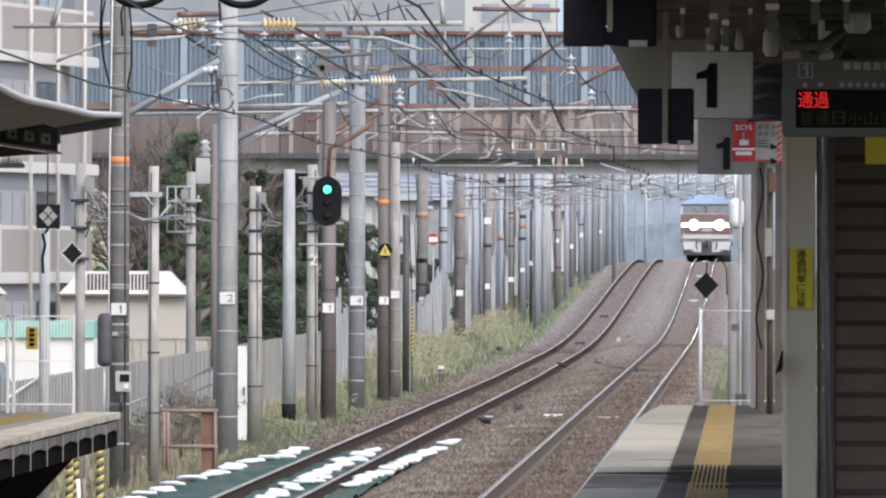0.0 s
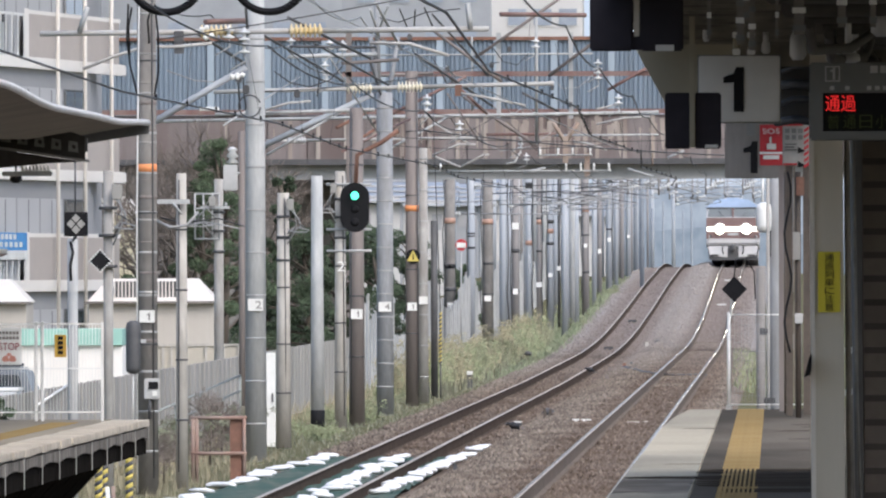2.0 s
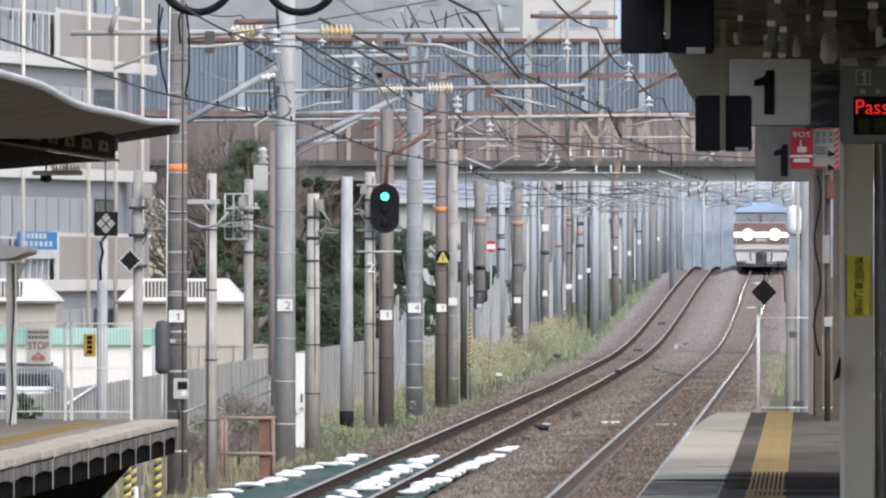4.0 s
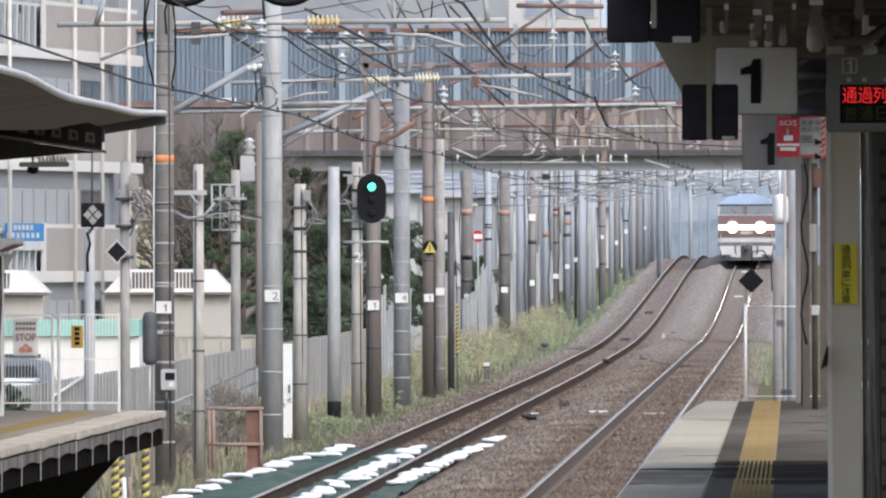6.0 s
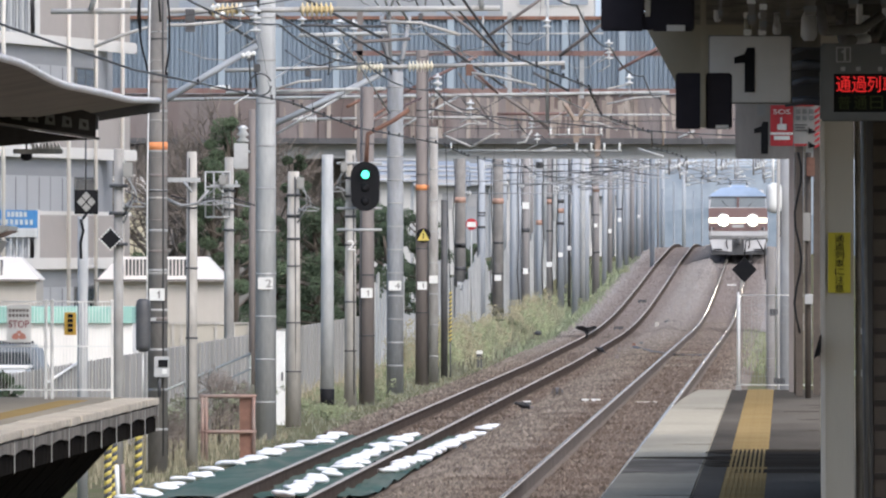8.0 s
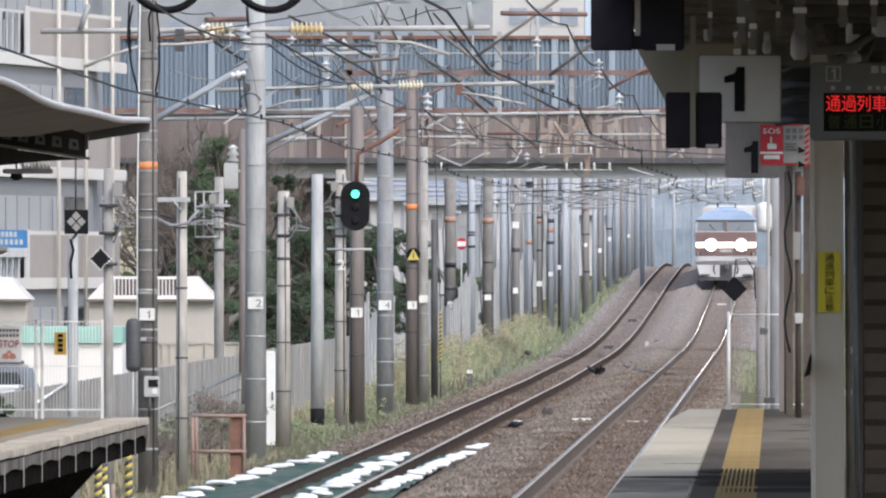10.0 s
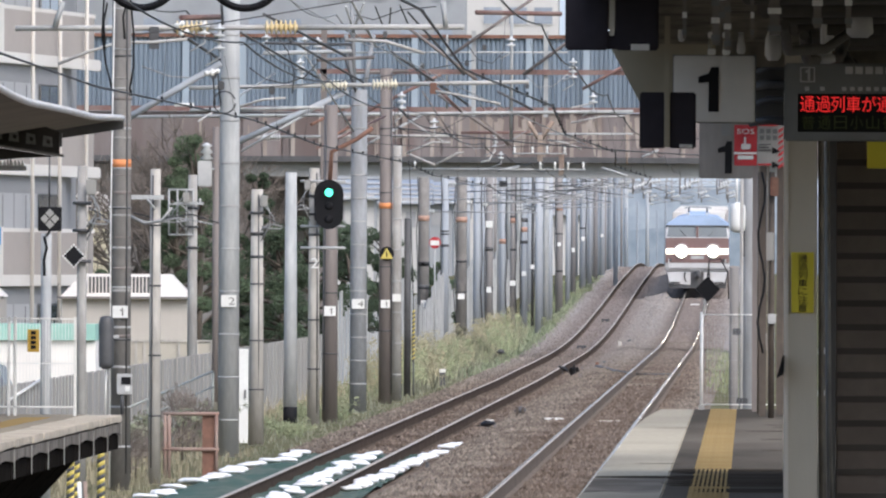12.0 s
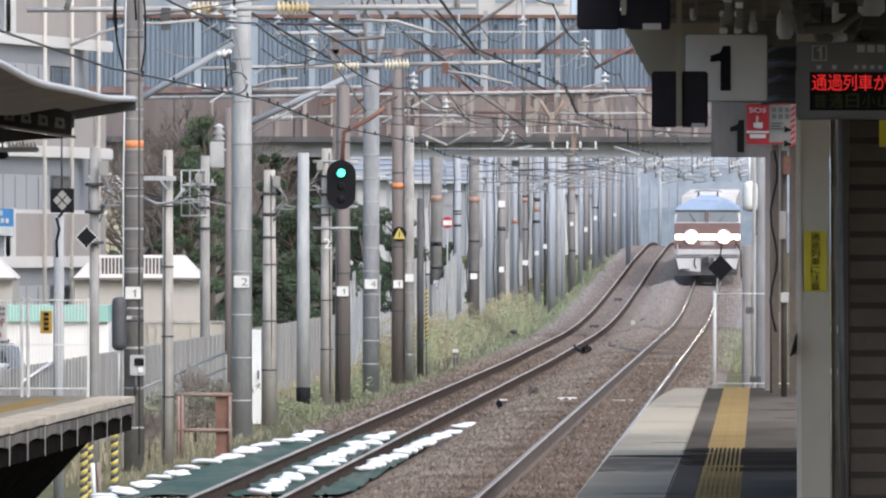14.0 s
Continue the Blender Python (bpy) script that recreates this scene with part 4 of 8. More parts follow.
for k in range(5):
    y0 = 19 + k * 20.4
    wagon = part("wagon", Shape().box(-1.3, 1.3, y0, y0 + 19.6, 0.7, 1.0), M_STEEL_DARK, train, "flat container wagon")
    for j in range(5):
        part("container", Shape().box(-1.22, 1.22, y0 + 0.3 + j * 3.85, y0 + 4.0 + j * 3.85, 1.0, 3.5 if (k + j) % 3 else 3.62), M_CONTAINER if (k + j) % 3 != 1 or j == 0 else M_CONTAINER_RED, wagon, bevel=0.03)
    for yy in (y0 + 2, y0 + 4, y0 + 15.6, y0 + 17.6):
        for s in (-1, 1):
            part("wheel", Shape().turned([(0.35, -0.05), (0.43, -0.05), (0.43, 0.06), (0.35, 0.06)], (s * 0.56, yy, 0.43), (1, 0, 0), 16), M_STEEL_DARK, wagon)

# ---- crows ----
M_FEATHER = material("black_feathers", (0.012, 0.012, 0.015), 0.5, vary=0.3, grain=60, blotch=10)


def crow(label, at, size=0.78):
    """A crow facing -x at the origin, standing; its wings are parts hinged at the shoulders."""
    c = thing("crow", (0, 0, 0), label, "bird", "crows")

    def plumage(name, sh, mat):
        sh.v = [tuple(q * size for q in v) for v in sh.v]
        part(name, sh, mat, c)

    plumage("body", Shape().turned([(0.005, 0), (0.035, 0.03), (0.05, 0.07), (0.04, 0.1), (0.055, 0.14), (0.085, 0.2), (0.09, 0.27), (0.07, 0.35), (0.035, 0.42), (0.02, 0.45)], (-0.17, 0, 0.3), (0.86, 0, -0.36), 12), M_FEATHER)
    plumage("tail", Shape().prism([(0.16, 0.12), (0.36, 0.04), (0.36, 0.02), (0.16, 0.09)], "y", -0.045, 0.045), M_FEATHER)
    plumage("beak", Shape().rod((-0.15, 0, 0.285), (-0.24, 0, 0.27), 0.018, 0.004, 8), M_STEEL_DARK)
    for s in (-1, 1):
        plumage("leg", Shape().rod((0.02, s * 0.035, 0.16), (0.0, s * 0.04, 0.0), 0.008, n=6), M_STEEL_DARK)
    c.location = at
    return c


def wings(c):
    made = []
    for s in (-1, 1):
        w = new("wing", meshed("wing", Shape().prism([(-0.08, 0), (-0.1, s * 0.16), (-0.04, s * 0.3), (0.04, s * 0.39), (0.08, s * 0.33), (0.09, s * 0.16), (0.11, 0)], "z", -0.008, 0.008), M_FEATHER))
        w.parent = c
        w.location = (0, s * 0.03, 0.19)
        made.append((s, w))
    return made


crow_sitting = crow("black crow standing on the ballast beside the rail", (-5.728, 640, -0.42))
crow_flying = crow("black crow flying in and landing on the ballast", (0, 0, 0))
crow_wings = wings(crow_flying)
crow_near = crow("black crow pecking beside a white-topped stub on the ballast", (0, 0, 0))

# ---- under the near platform's canopy ----
M_GRIME = material("grimy_steel", (0.2, 0.178, 0.145), 0.7, vary=0.4, grain=12, blotch=2.5, tint=(0.04, 0.036, 0.03))
M_OLIVE = material("olive_paint", (0.31, 0.275, 0.2), 0.6, vary=0.12, grain=12, blotch=1.5)
M_CANOPY = material("canopy_sheet", (0.17, 0.155, 0.135), 0.8, vary=0.2, grain=8, blotch=0.6)
M_SIGN = material("sign_grey_white", (0.63, 0.62, 0.6), 0.6, vary=0.06, grain=10, blotch=1.5, bump=0.03)
M_CASE = material("display_case", (0.17, 0.175, 0.175), 0.6, vary=0.1, grain=10, blotch=2, bump=0.03)
M_PILLAR = material("pillar_paint", (0.480, 0.437, 0.359), 0.6, vary=0.08, grain=10, blotch=1.0, streak=0.3, tint=(0.480, 0.442, 0.369))
M_RISER = material("brown_stair_riser", (0.19, 0.162, 0.142), 0.9, vary=0.25, grain=12, blotch=1.5, tint=(0.12, 0.1, 0.09))
M_PILLAR_LIT = material("lit_corner_tone", (0.62, 0.58, 0.52), 0.6, vary=0.1, grain=10, blotch=1.0, streak=0.3)
M_STAIR = material("stair_riser", (0.085, 0.077, 0.07), 0.9, vary=0.2, grain=12, blotch=1.5)
M_LIGHT_GREY = material("light_grey_steel", (0.5, 0.5, 0.5), 0.5, 0.2, vary=0.1, grain=10, blotch=1.5)
M_YELLOW_SIGN = material("yellow_notice", (0.62, 0.52, 0.03), 0.6, vary=0.08, grain=8, blotch=2, bump=0.02)
M_LED_RED = glow("red_led", (1.0, 0.03, 0.028), 0.47, 0.05)
M_LED_DULL = glow("half_lit_red_led", (1.0, 0.03, 0.02), 0.2, 0.05)
M_LED_GREEN = glow("dim_green_led", (0.25, 0.35, 0.02), 0.012, 0.05)
C_END = 158.0
canopy = solid("canopy_near", Shape().box(-1.04, 4.5, -30, C_END, 4.42, 4.6), M_CANOPY, "dark sheet-metal platform canopy seen from below", "canopy", kind="structure")
canopy_end = solid("canopy_end", Shape().box(-0.5, 4.5, C_END + 0.01, 187, 4.42, 4.6), M_CANOPY, "dark narrow end of the platform canopy", "canopy", kind="structure")
# Unseen strip, added to keep light off the platform-end columns.
part("narrow_roof", Shape().box(-0.12, 0.5, 236, 268, 4.42, 4.5), M_CANOPY, canopy_end, "added strip of roof shading the end columns")
part("sign_beam", Shape().box(-0.6, 0.5, 187.01, 204, 4.48, 4.56), M_CANOPY, canopy_end)
for k in range(34):
    y0 = C_END - 1.5 - k * 1.6
    part("purlin", Shape().box(-1.0, 4.5, y0, y0 + 0.1, 4.365, 4.42), M_GRIME, canopy)
part("eaves_beam", Shape().box(-1.04, -0.98, -30, C_END, 4.38, 4.42), M_OLIVE, canopy)
part("end_fascia", Shape().box(-0.94, 4.5, C_END - 0.06, C_END, 4.22, 4.42), M_GRIME, canopy)
for yb in (150.0,):
    part("bracket_beam", Shape().prism([(-1.0, 4.3), (-0.341, 4.3), (-0.341, 3.785), (-0.51, 3.785), (-0.844, 3.915), (-1.031, 4.26)], "y", yb, yb + 0.14), M_OLIVE, canopy, "olive tapered canopy bracket")

# Added panel that stands for the darkness below the canopy.
barrier = solid("smoke_barrier", Shape().box(-0.126, 0.444, 163, 163.1, 3.848, 4.42), M_STAIR, "added dark panel standing for the gloom under the canopy", "panel")
for k, (za, zb, r) in enumerate(((3.86, 3.84, 0.03), (3.98, 4.02, 0.022), (4.12, 4.1, 0.035), (4.2, 4.26, 0.018))):
    part("conduit", Shape().line([(-0.126, 162.9, za), (0.016, 162.88, (za + zb) / 2 + 0.03), (0.441, 162.9, zb)], r, 8), M_STEEL_DARK, barrier)
for k in range(7):
    y0 = 118 + k * 5.5
    part("roof_pipe", Shape().rod((-0.2 + 0.09 * k, y0, 4.3), (2.6, y0 + 4, 4.36), 0.03 + 0.01 * (k % 3), n=8), M_STAIR, canopy)
# the column with its notice
COL = (0.132, 0.352)


def leaning(sh):
    sh.v = [(x - (z - 1.1) * 0.004, y, z) for x, y, z in sh.v]
    return sh


column = thing("canopy_column", (0.25, 152, 1.1), "cream-painted steel canopy column with a yellow notice", "column")
part("flange", leaning(Shape().box(COL[0], COL[1], 152, 152.02, 1.1, 4.3)), M_PILLAR, column, bevel=0.004)
part("flange", leaning(Shape().box(COL[0], COL[1], 152.2, 152.22, 1.1, 4.3)), M_PILLAR, column, bevel=0.004)
part("web", leaning(Shape().box(COL[0] + 0.09, COL[0] + 0.105, 152.02, 152.2, 1.1, 4.3)), M_PILLAR, column)
# Light on the column's left edge is painted as a pale strip.
part("edge_strip", leaning(Shape().box(COL[0] - 0.006, COL[0] + 0.026, 151.985, 151.997, 1.1, 4.0)), M_PILLAR_LIT, column, "pale strip painting the column's lit edge")
part("base_plate", Shape().box(COL[0] - 0.06, COL[1] + 0.06, 151.93, 152.29, 1.1, 1.125), M_STEEL_DARK, column)
part("pipe", Shape().rod((COL[1] + 0.03, 152.1, 1.1), (COL[1] + 0.01, 152.1, 4.3), 0.02, n=10), M_GRIME, column)
notice = part("notice", Shape().box(0.171, 0.323, 151.975, 151.985, 2.516, 2.922), M_YELLOW_SIGN, column, "yellow notice with black vertical writing")
for k, ch in enumerate("通過列車に注意"):
    part("character", moved(letters(ch, 0.062, 0.05), 0.217, 151.972, 2.907 - 0.05 - k * 0.0556), M_BLACK, notice)

# hanging signs
big = thing("platform_sign", (-0.337, 145, 3.753), "pale hanging sign with a black figure one", "sign", "platform signs")
part("board", Shape().box(-0.598, -0.076, 145, 145.07, 3.753, 4.177), M_SIGN, big, bevel=0.008)
part("figure", moved(figure_one(0.131, 0.286), -0.439, 144.994, 3.818), M_BLACK, big, "black figure one")
part("frame", Shape().box(-0.605, -0.069, 145.072, 145.1, 3.745, 4.184), M_CASE, big)
for xx in (-0.355, -0.261):
    hanger = part("hanger", Shape().rod((xx, 145.05, 4.177), (xx, 145.05, 4.3), 0.022, n=10), M_OLIVE, big, "olive metal hanger with bright clamps")
    for zz in (4.202, 4.311, 4.431):
        part("clamp", Shape().box(xx - 0.026, xx + 0.026, 145.0, 145.09, zz - 0.02, zz + 0.02), M_WHITE, hanger, bevel=0.006)
small = thing("platform_sign", (-0.37, 203, 3.591), "hanging sign greyed for shade, black figure one, further down the platform", "sign", "platform signs")
# The shade it hangs in is put into the board's darker grey.
part("board", Shape().box(-0.604, -0.122, 203, 203.07, 3.606, 4.114), M_CONCRETE_DARK, small, bevel=0.008)
part("figure", moved(figure_one(0.127, 0.289), -0.436, 202.99, 3.652), M_BLACK, small)
part("mark", Shape().box(-0.406, -0.325, 202.99, 203, 3.992, 4.104), M_CASE, small)
for xx in (-0.538, -0.183):
    part("hanger", Shape().rod((xx, 203.03, 4.114), (xx, 203.03, 4.5), 0.014, n=8), M_STEEL_DARK, small)

sos = thing("emergency_button_sign", (-0.076, 190, 3.667), "red and white emergency button sign", "sign")
red_plate = part("red_plate", Shape().box(-0.271, -0.081, 190, 190.03, 3.667, 4.009), M_RED, sos, "red plate with a white pointing finger", bevel=0.004)
part("writing", moved(letters("SOS", 0.143, 0.043), -0.247, 189.994, 3.933), M_WHITE, red_plate)
part("pointing_finger", Shape().box(-0.19, -0.171, 189.992, 190, 3.843, 3.909).box(-0.214, -0.133, 189.992, 190, 3.8, 3.852), M_WHITE, red_plate, bevel=0.004)
part("stripe", Shape().box(-0.271, -0.081, 189.99, 190, 3.762, 3.781), M_WHITE, red_plate)
part("button_mark", Shape().box(-0.242, -0.109, 189.99, 190, 3.719, 3.752), M_WHITE, red_plate)
side_plate = part("side_plate", Shape().box(-0.076, 0.147, 190, 190.03, 3.667, 4.019), M_CONCRETE, sos, "white plate with black arrows", bevel=0.004)
for k in range(7):
    part("hazard_stripe", Shape().prism([(0.1, 3.966 - k * 0.05), (0.143, 3.995 - k * 0.05), (0.143, 3.971 - k * 0.05), (0.1, 3.942 - k * 0.05)], "y", 189.99, 190), M_RED, side_plate)
for k in range(3):
    part("text_line", Shape().box(-0.062, 0.04 - 0.02 * (k % 2), 189.99, 190, 3.84 - k * 0.024, 3.85 - k * 0.024), M_STEEL_DARK, side_plate)
part("hazard_edge", Shape().box(-0.074, 0.095, 189.991, 190, 4.0, 4.016), M_RED, side_plate)
part("hazard_edge", Shape().box(-0.074, 0.04, 189.991, 190, 3.67, 3.684), M_RED, side_plate)
for r in range(2):
    for k in range(3):
        part("character_bar", Shape().box(-0.057 + k * 0.055, -0.057 + k * 0.055 + 0.036, 189.99, 190, 3.938 - r * 0.055, 3.976 - r * 0.055), M_CASE, side_plate)
    part("arrow", Shape().prism([(0.048, 3.824 - r * 0.12), (0.114, 3.786 - r * 0.12), (0.048, 3.767 - r * 0.12)], "y", 189.99, 190), M_BLACK, side_plate)
part("post", Shape().rod((0.019, 190.06, 3.686), (0.019, 190.06, 4.5), 0.02, n=10), M_STEEL_DARK, sos)

# backs of hanging monitors
M_MONITOR = material("dull_black_monitor_back", (0.034, 0.031, 0.038), 0.75, vary=0.25, grain=10, blotch=1.5, bump=0.05, gloss=0.1)
upper = thing("hanging_monitor", (-0.883, 128, 4.05), "black back of a pair of monitors hung from the canopy", "monitor", "monitors")
part("case", Shape().box(-1.143, -0.899, 128, 128.1, 4.05, 4.41), M_MONITOR, upper, bevel=0.01)
part("case", Shape().box(-0.858, -0.614, 128, 128.1, 4.05, 4.41), M_MONITOR, upper, bevel=0.01)
part("mounting_post", Shape().box(-0.893, -0.864, 128.01, 128.05, 4.133, 4.415), M_PILLAR, upper)
part("joining_plate", Shape().box(-0.905, -0.851, 128.02, 128.06, 4.056, 4.158), M_MONITOR, upper)
part("maker_plate", Shape().box(-0.771, -0.666, 127.985, 127.998, 4.05, 4.085), M_SIGN, upper)
lower = thing("hanging_monitor", (-0.613, 140, 3.557), "two black monitor backs on an olive hanging post", "monitor", "monitors")
part("case", Shape().box(-0.787, -0.626, 140, 140.1, 3.557, 3.904), M_MONITOR, lower, bevel=0.01)
part("case", Shape().box(-0.605, -0.438, 140, 140.1, 3.557, 3.904), M_MONITOR, lower, bevel=0.01)
part("hanging_post", Shape().box(-0.634, -0.599, 139.97, 140.05, 3.564, 4.4), M_OLIVE, lower, bevel=0.006)
part("maker_plate", Shape().box(-0.539, -0.459, 139.985, 139.998, 3.561, 3.582), M_SIGN, lower)

# the departure display
dX0, dX1 = 0.108, 1.029
display = thing("departure_display", (0.539, 140, 3.606), "dark grey hanging departure display with a lit red line", "display")
part("case", Shape().box(dX0, dX1, 140, 140.24, 3.606, 4.089), M_CASE, display, bevel=0.012)
part("front_top", Shape().box(dX0 + 0.01, dX1 - 0.01, 139.96, 139.999, 3.9, 4.082), M_CASE, display)
part("front_low", Shape().box(dX0 + 0.01, dX1 - 0.01, 139.96, 139.999, 3.613, 3.662), M_CASE, display)
part("front_side", Shape().box(dX0 + 0.01, 0.192, 139.96, 139.999, 3.662, 3.9), M_CASE, display)
part("dark_field", Shape().box(0.192, dX1 - 0.01, 139.985, 139.998, 3.662, 3.9), M_BLACK, display)
badge = part("number_badge", Shape().box(0.206, 0.214, 139.95, 139.96, 3.97, 4.065).box(0.29, 0.298, 139.95, 139.96, 3.97, 4.065)
             .box(0.214, 0.29, 139.95, 139.96, 4.058, 4.065).box(0.214, 0.29, 139.95, 139.96, 3.97, 3.977), M_LIGHT_GREY, display, "outlined figure one")
part("figure", moved(figure_one(0.03, 0.075), 0.238, 139.952, 3.981), M_LIGHT_GREY, badge)
for k in range(6):
    x0 = 0.486 + k * 0.062
    part("character_bar", Shape().box(x0, x0 + 0.046, 139.953, 139.96, 4.022, 4.068), M_LIGHT_GREY, display)
part("subtitle_bar", Shape().box(0.486, 0.731, 139.953, 139.96, 3.984, 4.008), M_CASE, display)
for k in range(12):
    x0 = 0.235 + (k * 0.095 if k < 2 else 0.13 + k * 0.05)
    part("heading_bar", Shape().box(x0, x0 + 0.028, 139.953, 139.96, 3.917, 3.942), M_LIGHT_GREY, display)
for k in range(9):
    x0 = 0.217 + k * 0.1
    part("dim_character", moved(letters("普通日小山行当駅"[k % 8], 0.08, 0.085), x0, 139.982, 3.679), M_LED_GREEN, display)
first_word = part("lit_writing", moved(letters("通過", 0.189, 0.101), 0.207, 139.981, 3.785), M_LED_RED, display, "lit red characters")
scrolled = part("lit_writing", moved(letters("列車が通過", 0.469, 0.101), 0.399, 139.981, 3.785), M_LED_RED, display, "lit red characters")
english = part("lit_writing", moved(letters("Pass", 0.2, 0.09), 0.207, 139.981, 3.79), M_LED_RED, display, "lit red letters")
lit_block = part("lit_block", Shape().box(0.395, dX1 - 0.012, 139.968, 139.972, 3.778, 3.893), M_LED_RED, display, "lit red block with dark characters")
part("dark_character", moved(letters("列車が通過", 0.469, 0.101), 0.399, 139.966, 3.785), M_LED_DULL, lit_block)
for xx in (dX0 + 0.15, dX1 - 0.15):
    part("hanger", Shape().rod((xx, 140.12, 4.089), (xx, 140.12, 4.3), 0.02, n=10), M_STEEL_DARK, display)


def fixture(x, y, z, w, h, label):
    """A white lamp or loudspeaker on a short stem under the canopy."""
    t = thing("canopy_lamp", (x, y, z), label, "lamp", "canopy fixtures")
    part("housing", Shape().turned([(w * 0.3, 0), (w * 0.5, h * 0.12), (w * 0.46, h * 0.5), (w * 0.3, h * 0.62), (w * 0.34, h * 0.7), (w * 0.3, h)], (x, y, z), n=14), M_LIGHT_GREY, t)
    part("stem", Shape().rod((x, y, z + h), (x, y, 4.42), 0.02, n=8), M_LIGHT_GREY, t)


fixture(0.04, 147, 4.166, 0.11, 0.3, "pale bell-shaped fixture under the canopy")
fixture(0.541, 132, 4.167, 0.16, 0.24, "large pale fixture under the canopy")
fixture(0.403, 144, 4.204, 0.07, 0.12, "small pale fixture beside the display")
fixture(-0.559, 148, 4.297, 0.05, 0.2, "small dull fixture under the canopy")
fixture(-0.172, 150, 4.234, 0.06, 0.14, "small pale fixture under the canopy")
fixture(0.345, 138, 4.068, 0.15, 0.1, "low pale fixture above the display")
for col, row, w, h, y in ((1345, 30, 12, 90, 117), (1366, 40, 10, 90, 119), (1356, 5, 8, 60, 115), (1449, 25, 18, 66, 116), (1410, 30, 5, 70, 118), (1525, 10, 14, 70, 112), (1290, 20, 6, 90, 119), (1580, 15, 10, 60, 110), (1660, 25, 16, 60, 112)):
    x0, z0 = (col - 1436) / 40000 * y, 2.85 - (row + h / 2 - 461) / 40000 * y
    hg = thing("hanger", (x0, y, z0), "dull metal hanger with glints painted as white clips", "hanger", "canopy hangers")
    part("bar", Shape().box(x0 - w / 80000 * y, x0 + w / 80000 * y, y, y + 0.03, z0, 4.42), M_PILLAR_DULL, hg)
    for q in range(3):
        # Bright glints on the hangers are painted as white clips.
        part("clip", Shape().box(x0 - w / 60000 * y, x0 + w / 60000 * y, y - 0.02, y - 0.001, z0 + 0.02 + q * 0.09, z0 + 0.05 + q * 0.09), M_WHITE if q % 2 else M_CASE, hg)
for k in range(5):
    y0 = 128 + k * 6
    solid("conduit", Shape().line([(0.1 + 0.12 * k, y0, 4.2), (0.12 + 0.12 * k, y0 + 3, 4.08), (0.35 + 0.1 * k, y0 + 6, 4.12), (0.5, y0 + 9, 4.25)], 0.03, 8), M_STAIR, "dark conduit under the canopy", "conduit", "conduits")

# the staircase up to the footbridge
stair = thing("staircase", (1.5, 156, 1.1), "dark enclosed platform staircase with a dark strip on each step", "staircase")
for k in range(26):
    y0, z0 = 156 + k * 0.3, 1.1 + k * 0.166
    st = part("step", Shape().box(0.491, 3.2, y0, y0 + 0.31, z0 - (0.3 if k else 0), z0 + 0.166), M_RISER, stair, bevel=0.008)
    # Dark strip along the top of each riser.
    part("nosing", Shape().box(0.5, 3.15, y0 - 0.014, y0 - 0.001, z0 + 0.118, z0 + 0.164), M_STAIR, st, "dark strip along the step")
part("side_wall", Shape().box(0.425, 0.484, 155.6, 166, 1.1, 4.3), M_STAIR, stair)
part("end_wall", Shape().box(0.4, 3.3, 163.9, 164.1, 4, 6), M_STAIR, stair)
rail_top = part("handrail", Shape().line([(0.416, 154.2, 1.1), (0.4, 154.2, 2.1), (0.377, 154.3, 4.3)], 0.009, 10), M_GRIME, stair, "worn steel handrail")
part("handrail", Shape().line([(0.462, 154.6, 1.1), (0.439, 154.6, 1.9), (0.412, 154.8, 4.3)], 0.012, 10), M_GRIME, stair)
part("guard_post", Shape().box(0.36, 0.398, 153.4, 153.5, 1.1, 2.223), M_PILLAR, stair)
for zz in (2.223, 1.936):
    part("rail_end", Shape().turned([(0.012, 0), (0.024, 0.012), (0.024, 0.05), (0.012, 0.06)], (0.379, 153.38, zz), n=10), M_WHITE, stair)
yel = solid("notice", Shape().box(0.69, 0.868, 155, 155.02, 3.501, 3.695), M_YELLOW_SIGN, "yellow notice at the head of the stairs", "sign")

M_PIPE = material("dark_rusty_pipework", (0.1, 0.08, 0.065), 0.8, vary=0.4, grain=10, blotch=1.5, tint=(0.04, 0.034, 0.03))
for x0, x1, y in ((-0.16, -0.1, 266.0), (-0.071, 0.006, 258.0), (0.123, 0.221, 260.0)):
    far_col = thing("canopy_column", ((x0 + x1) / 2, y, 1.1), "weathered brown-grey canopy column", "column", "far canopy columns")
    for yy in (y, y + 0.16):
        part("flange", Shape().box(x0, x1, yy, yy + 0.015, 1.1, 5.6), M_PIPE if y < 262 else M_POLE_BROWN, far_col)
    part("web", Shape().box((x0 + x1) / 2 - 0.006, (x0 + x1) / 2 + 0.006, y + 0.015, y + 0.16, 1.1, 5.6), M_GRIME, far_col)
    part("cable_tray", Shape().box(x1 + 0.004, x1 + 0.03, y + 0.03, y + 0.1, 1.3, 4.42), M_GRIME, far_col)
# the platform's end: fence, target, poles and boxes
gate = thing("end_fence", (-0.242, 269, 1.1), "white-painted mesh fence closing the platform's end", "fence")
for col, top in ((1323, 548), (1470, 545)):
    x0 = (col - 1436) / 40000 * 269
    part("post", Shape().rod((x0, 269, 1.1), (x0, 269, 2.85 - (top - 461) / 40000 * 269), 0.02, n=10), M_WHITE, gate)
part("post", Shape().rod((-0.037, 268.98, 1.1), (-0.037, 268.98, 2.27), 0.029, n=12), M_WHITE, gate, "thick white end post")
for row in (553, 712):
    z = 2.85 - (row - 461) / 40000 * 269
    part("rail", Shape().rod((-0.76, 269, z), (0.25, 269, z), 0.006, n=8), M_WHITE, gate)
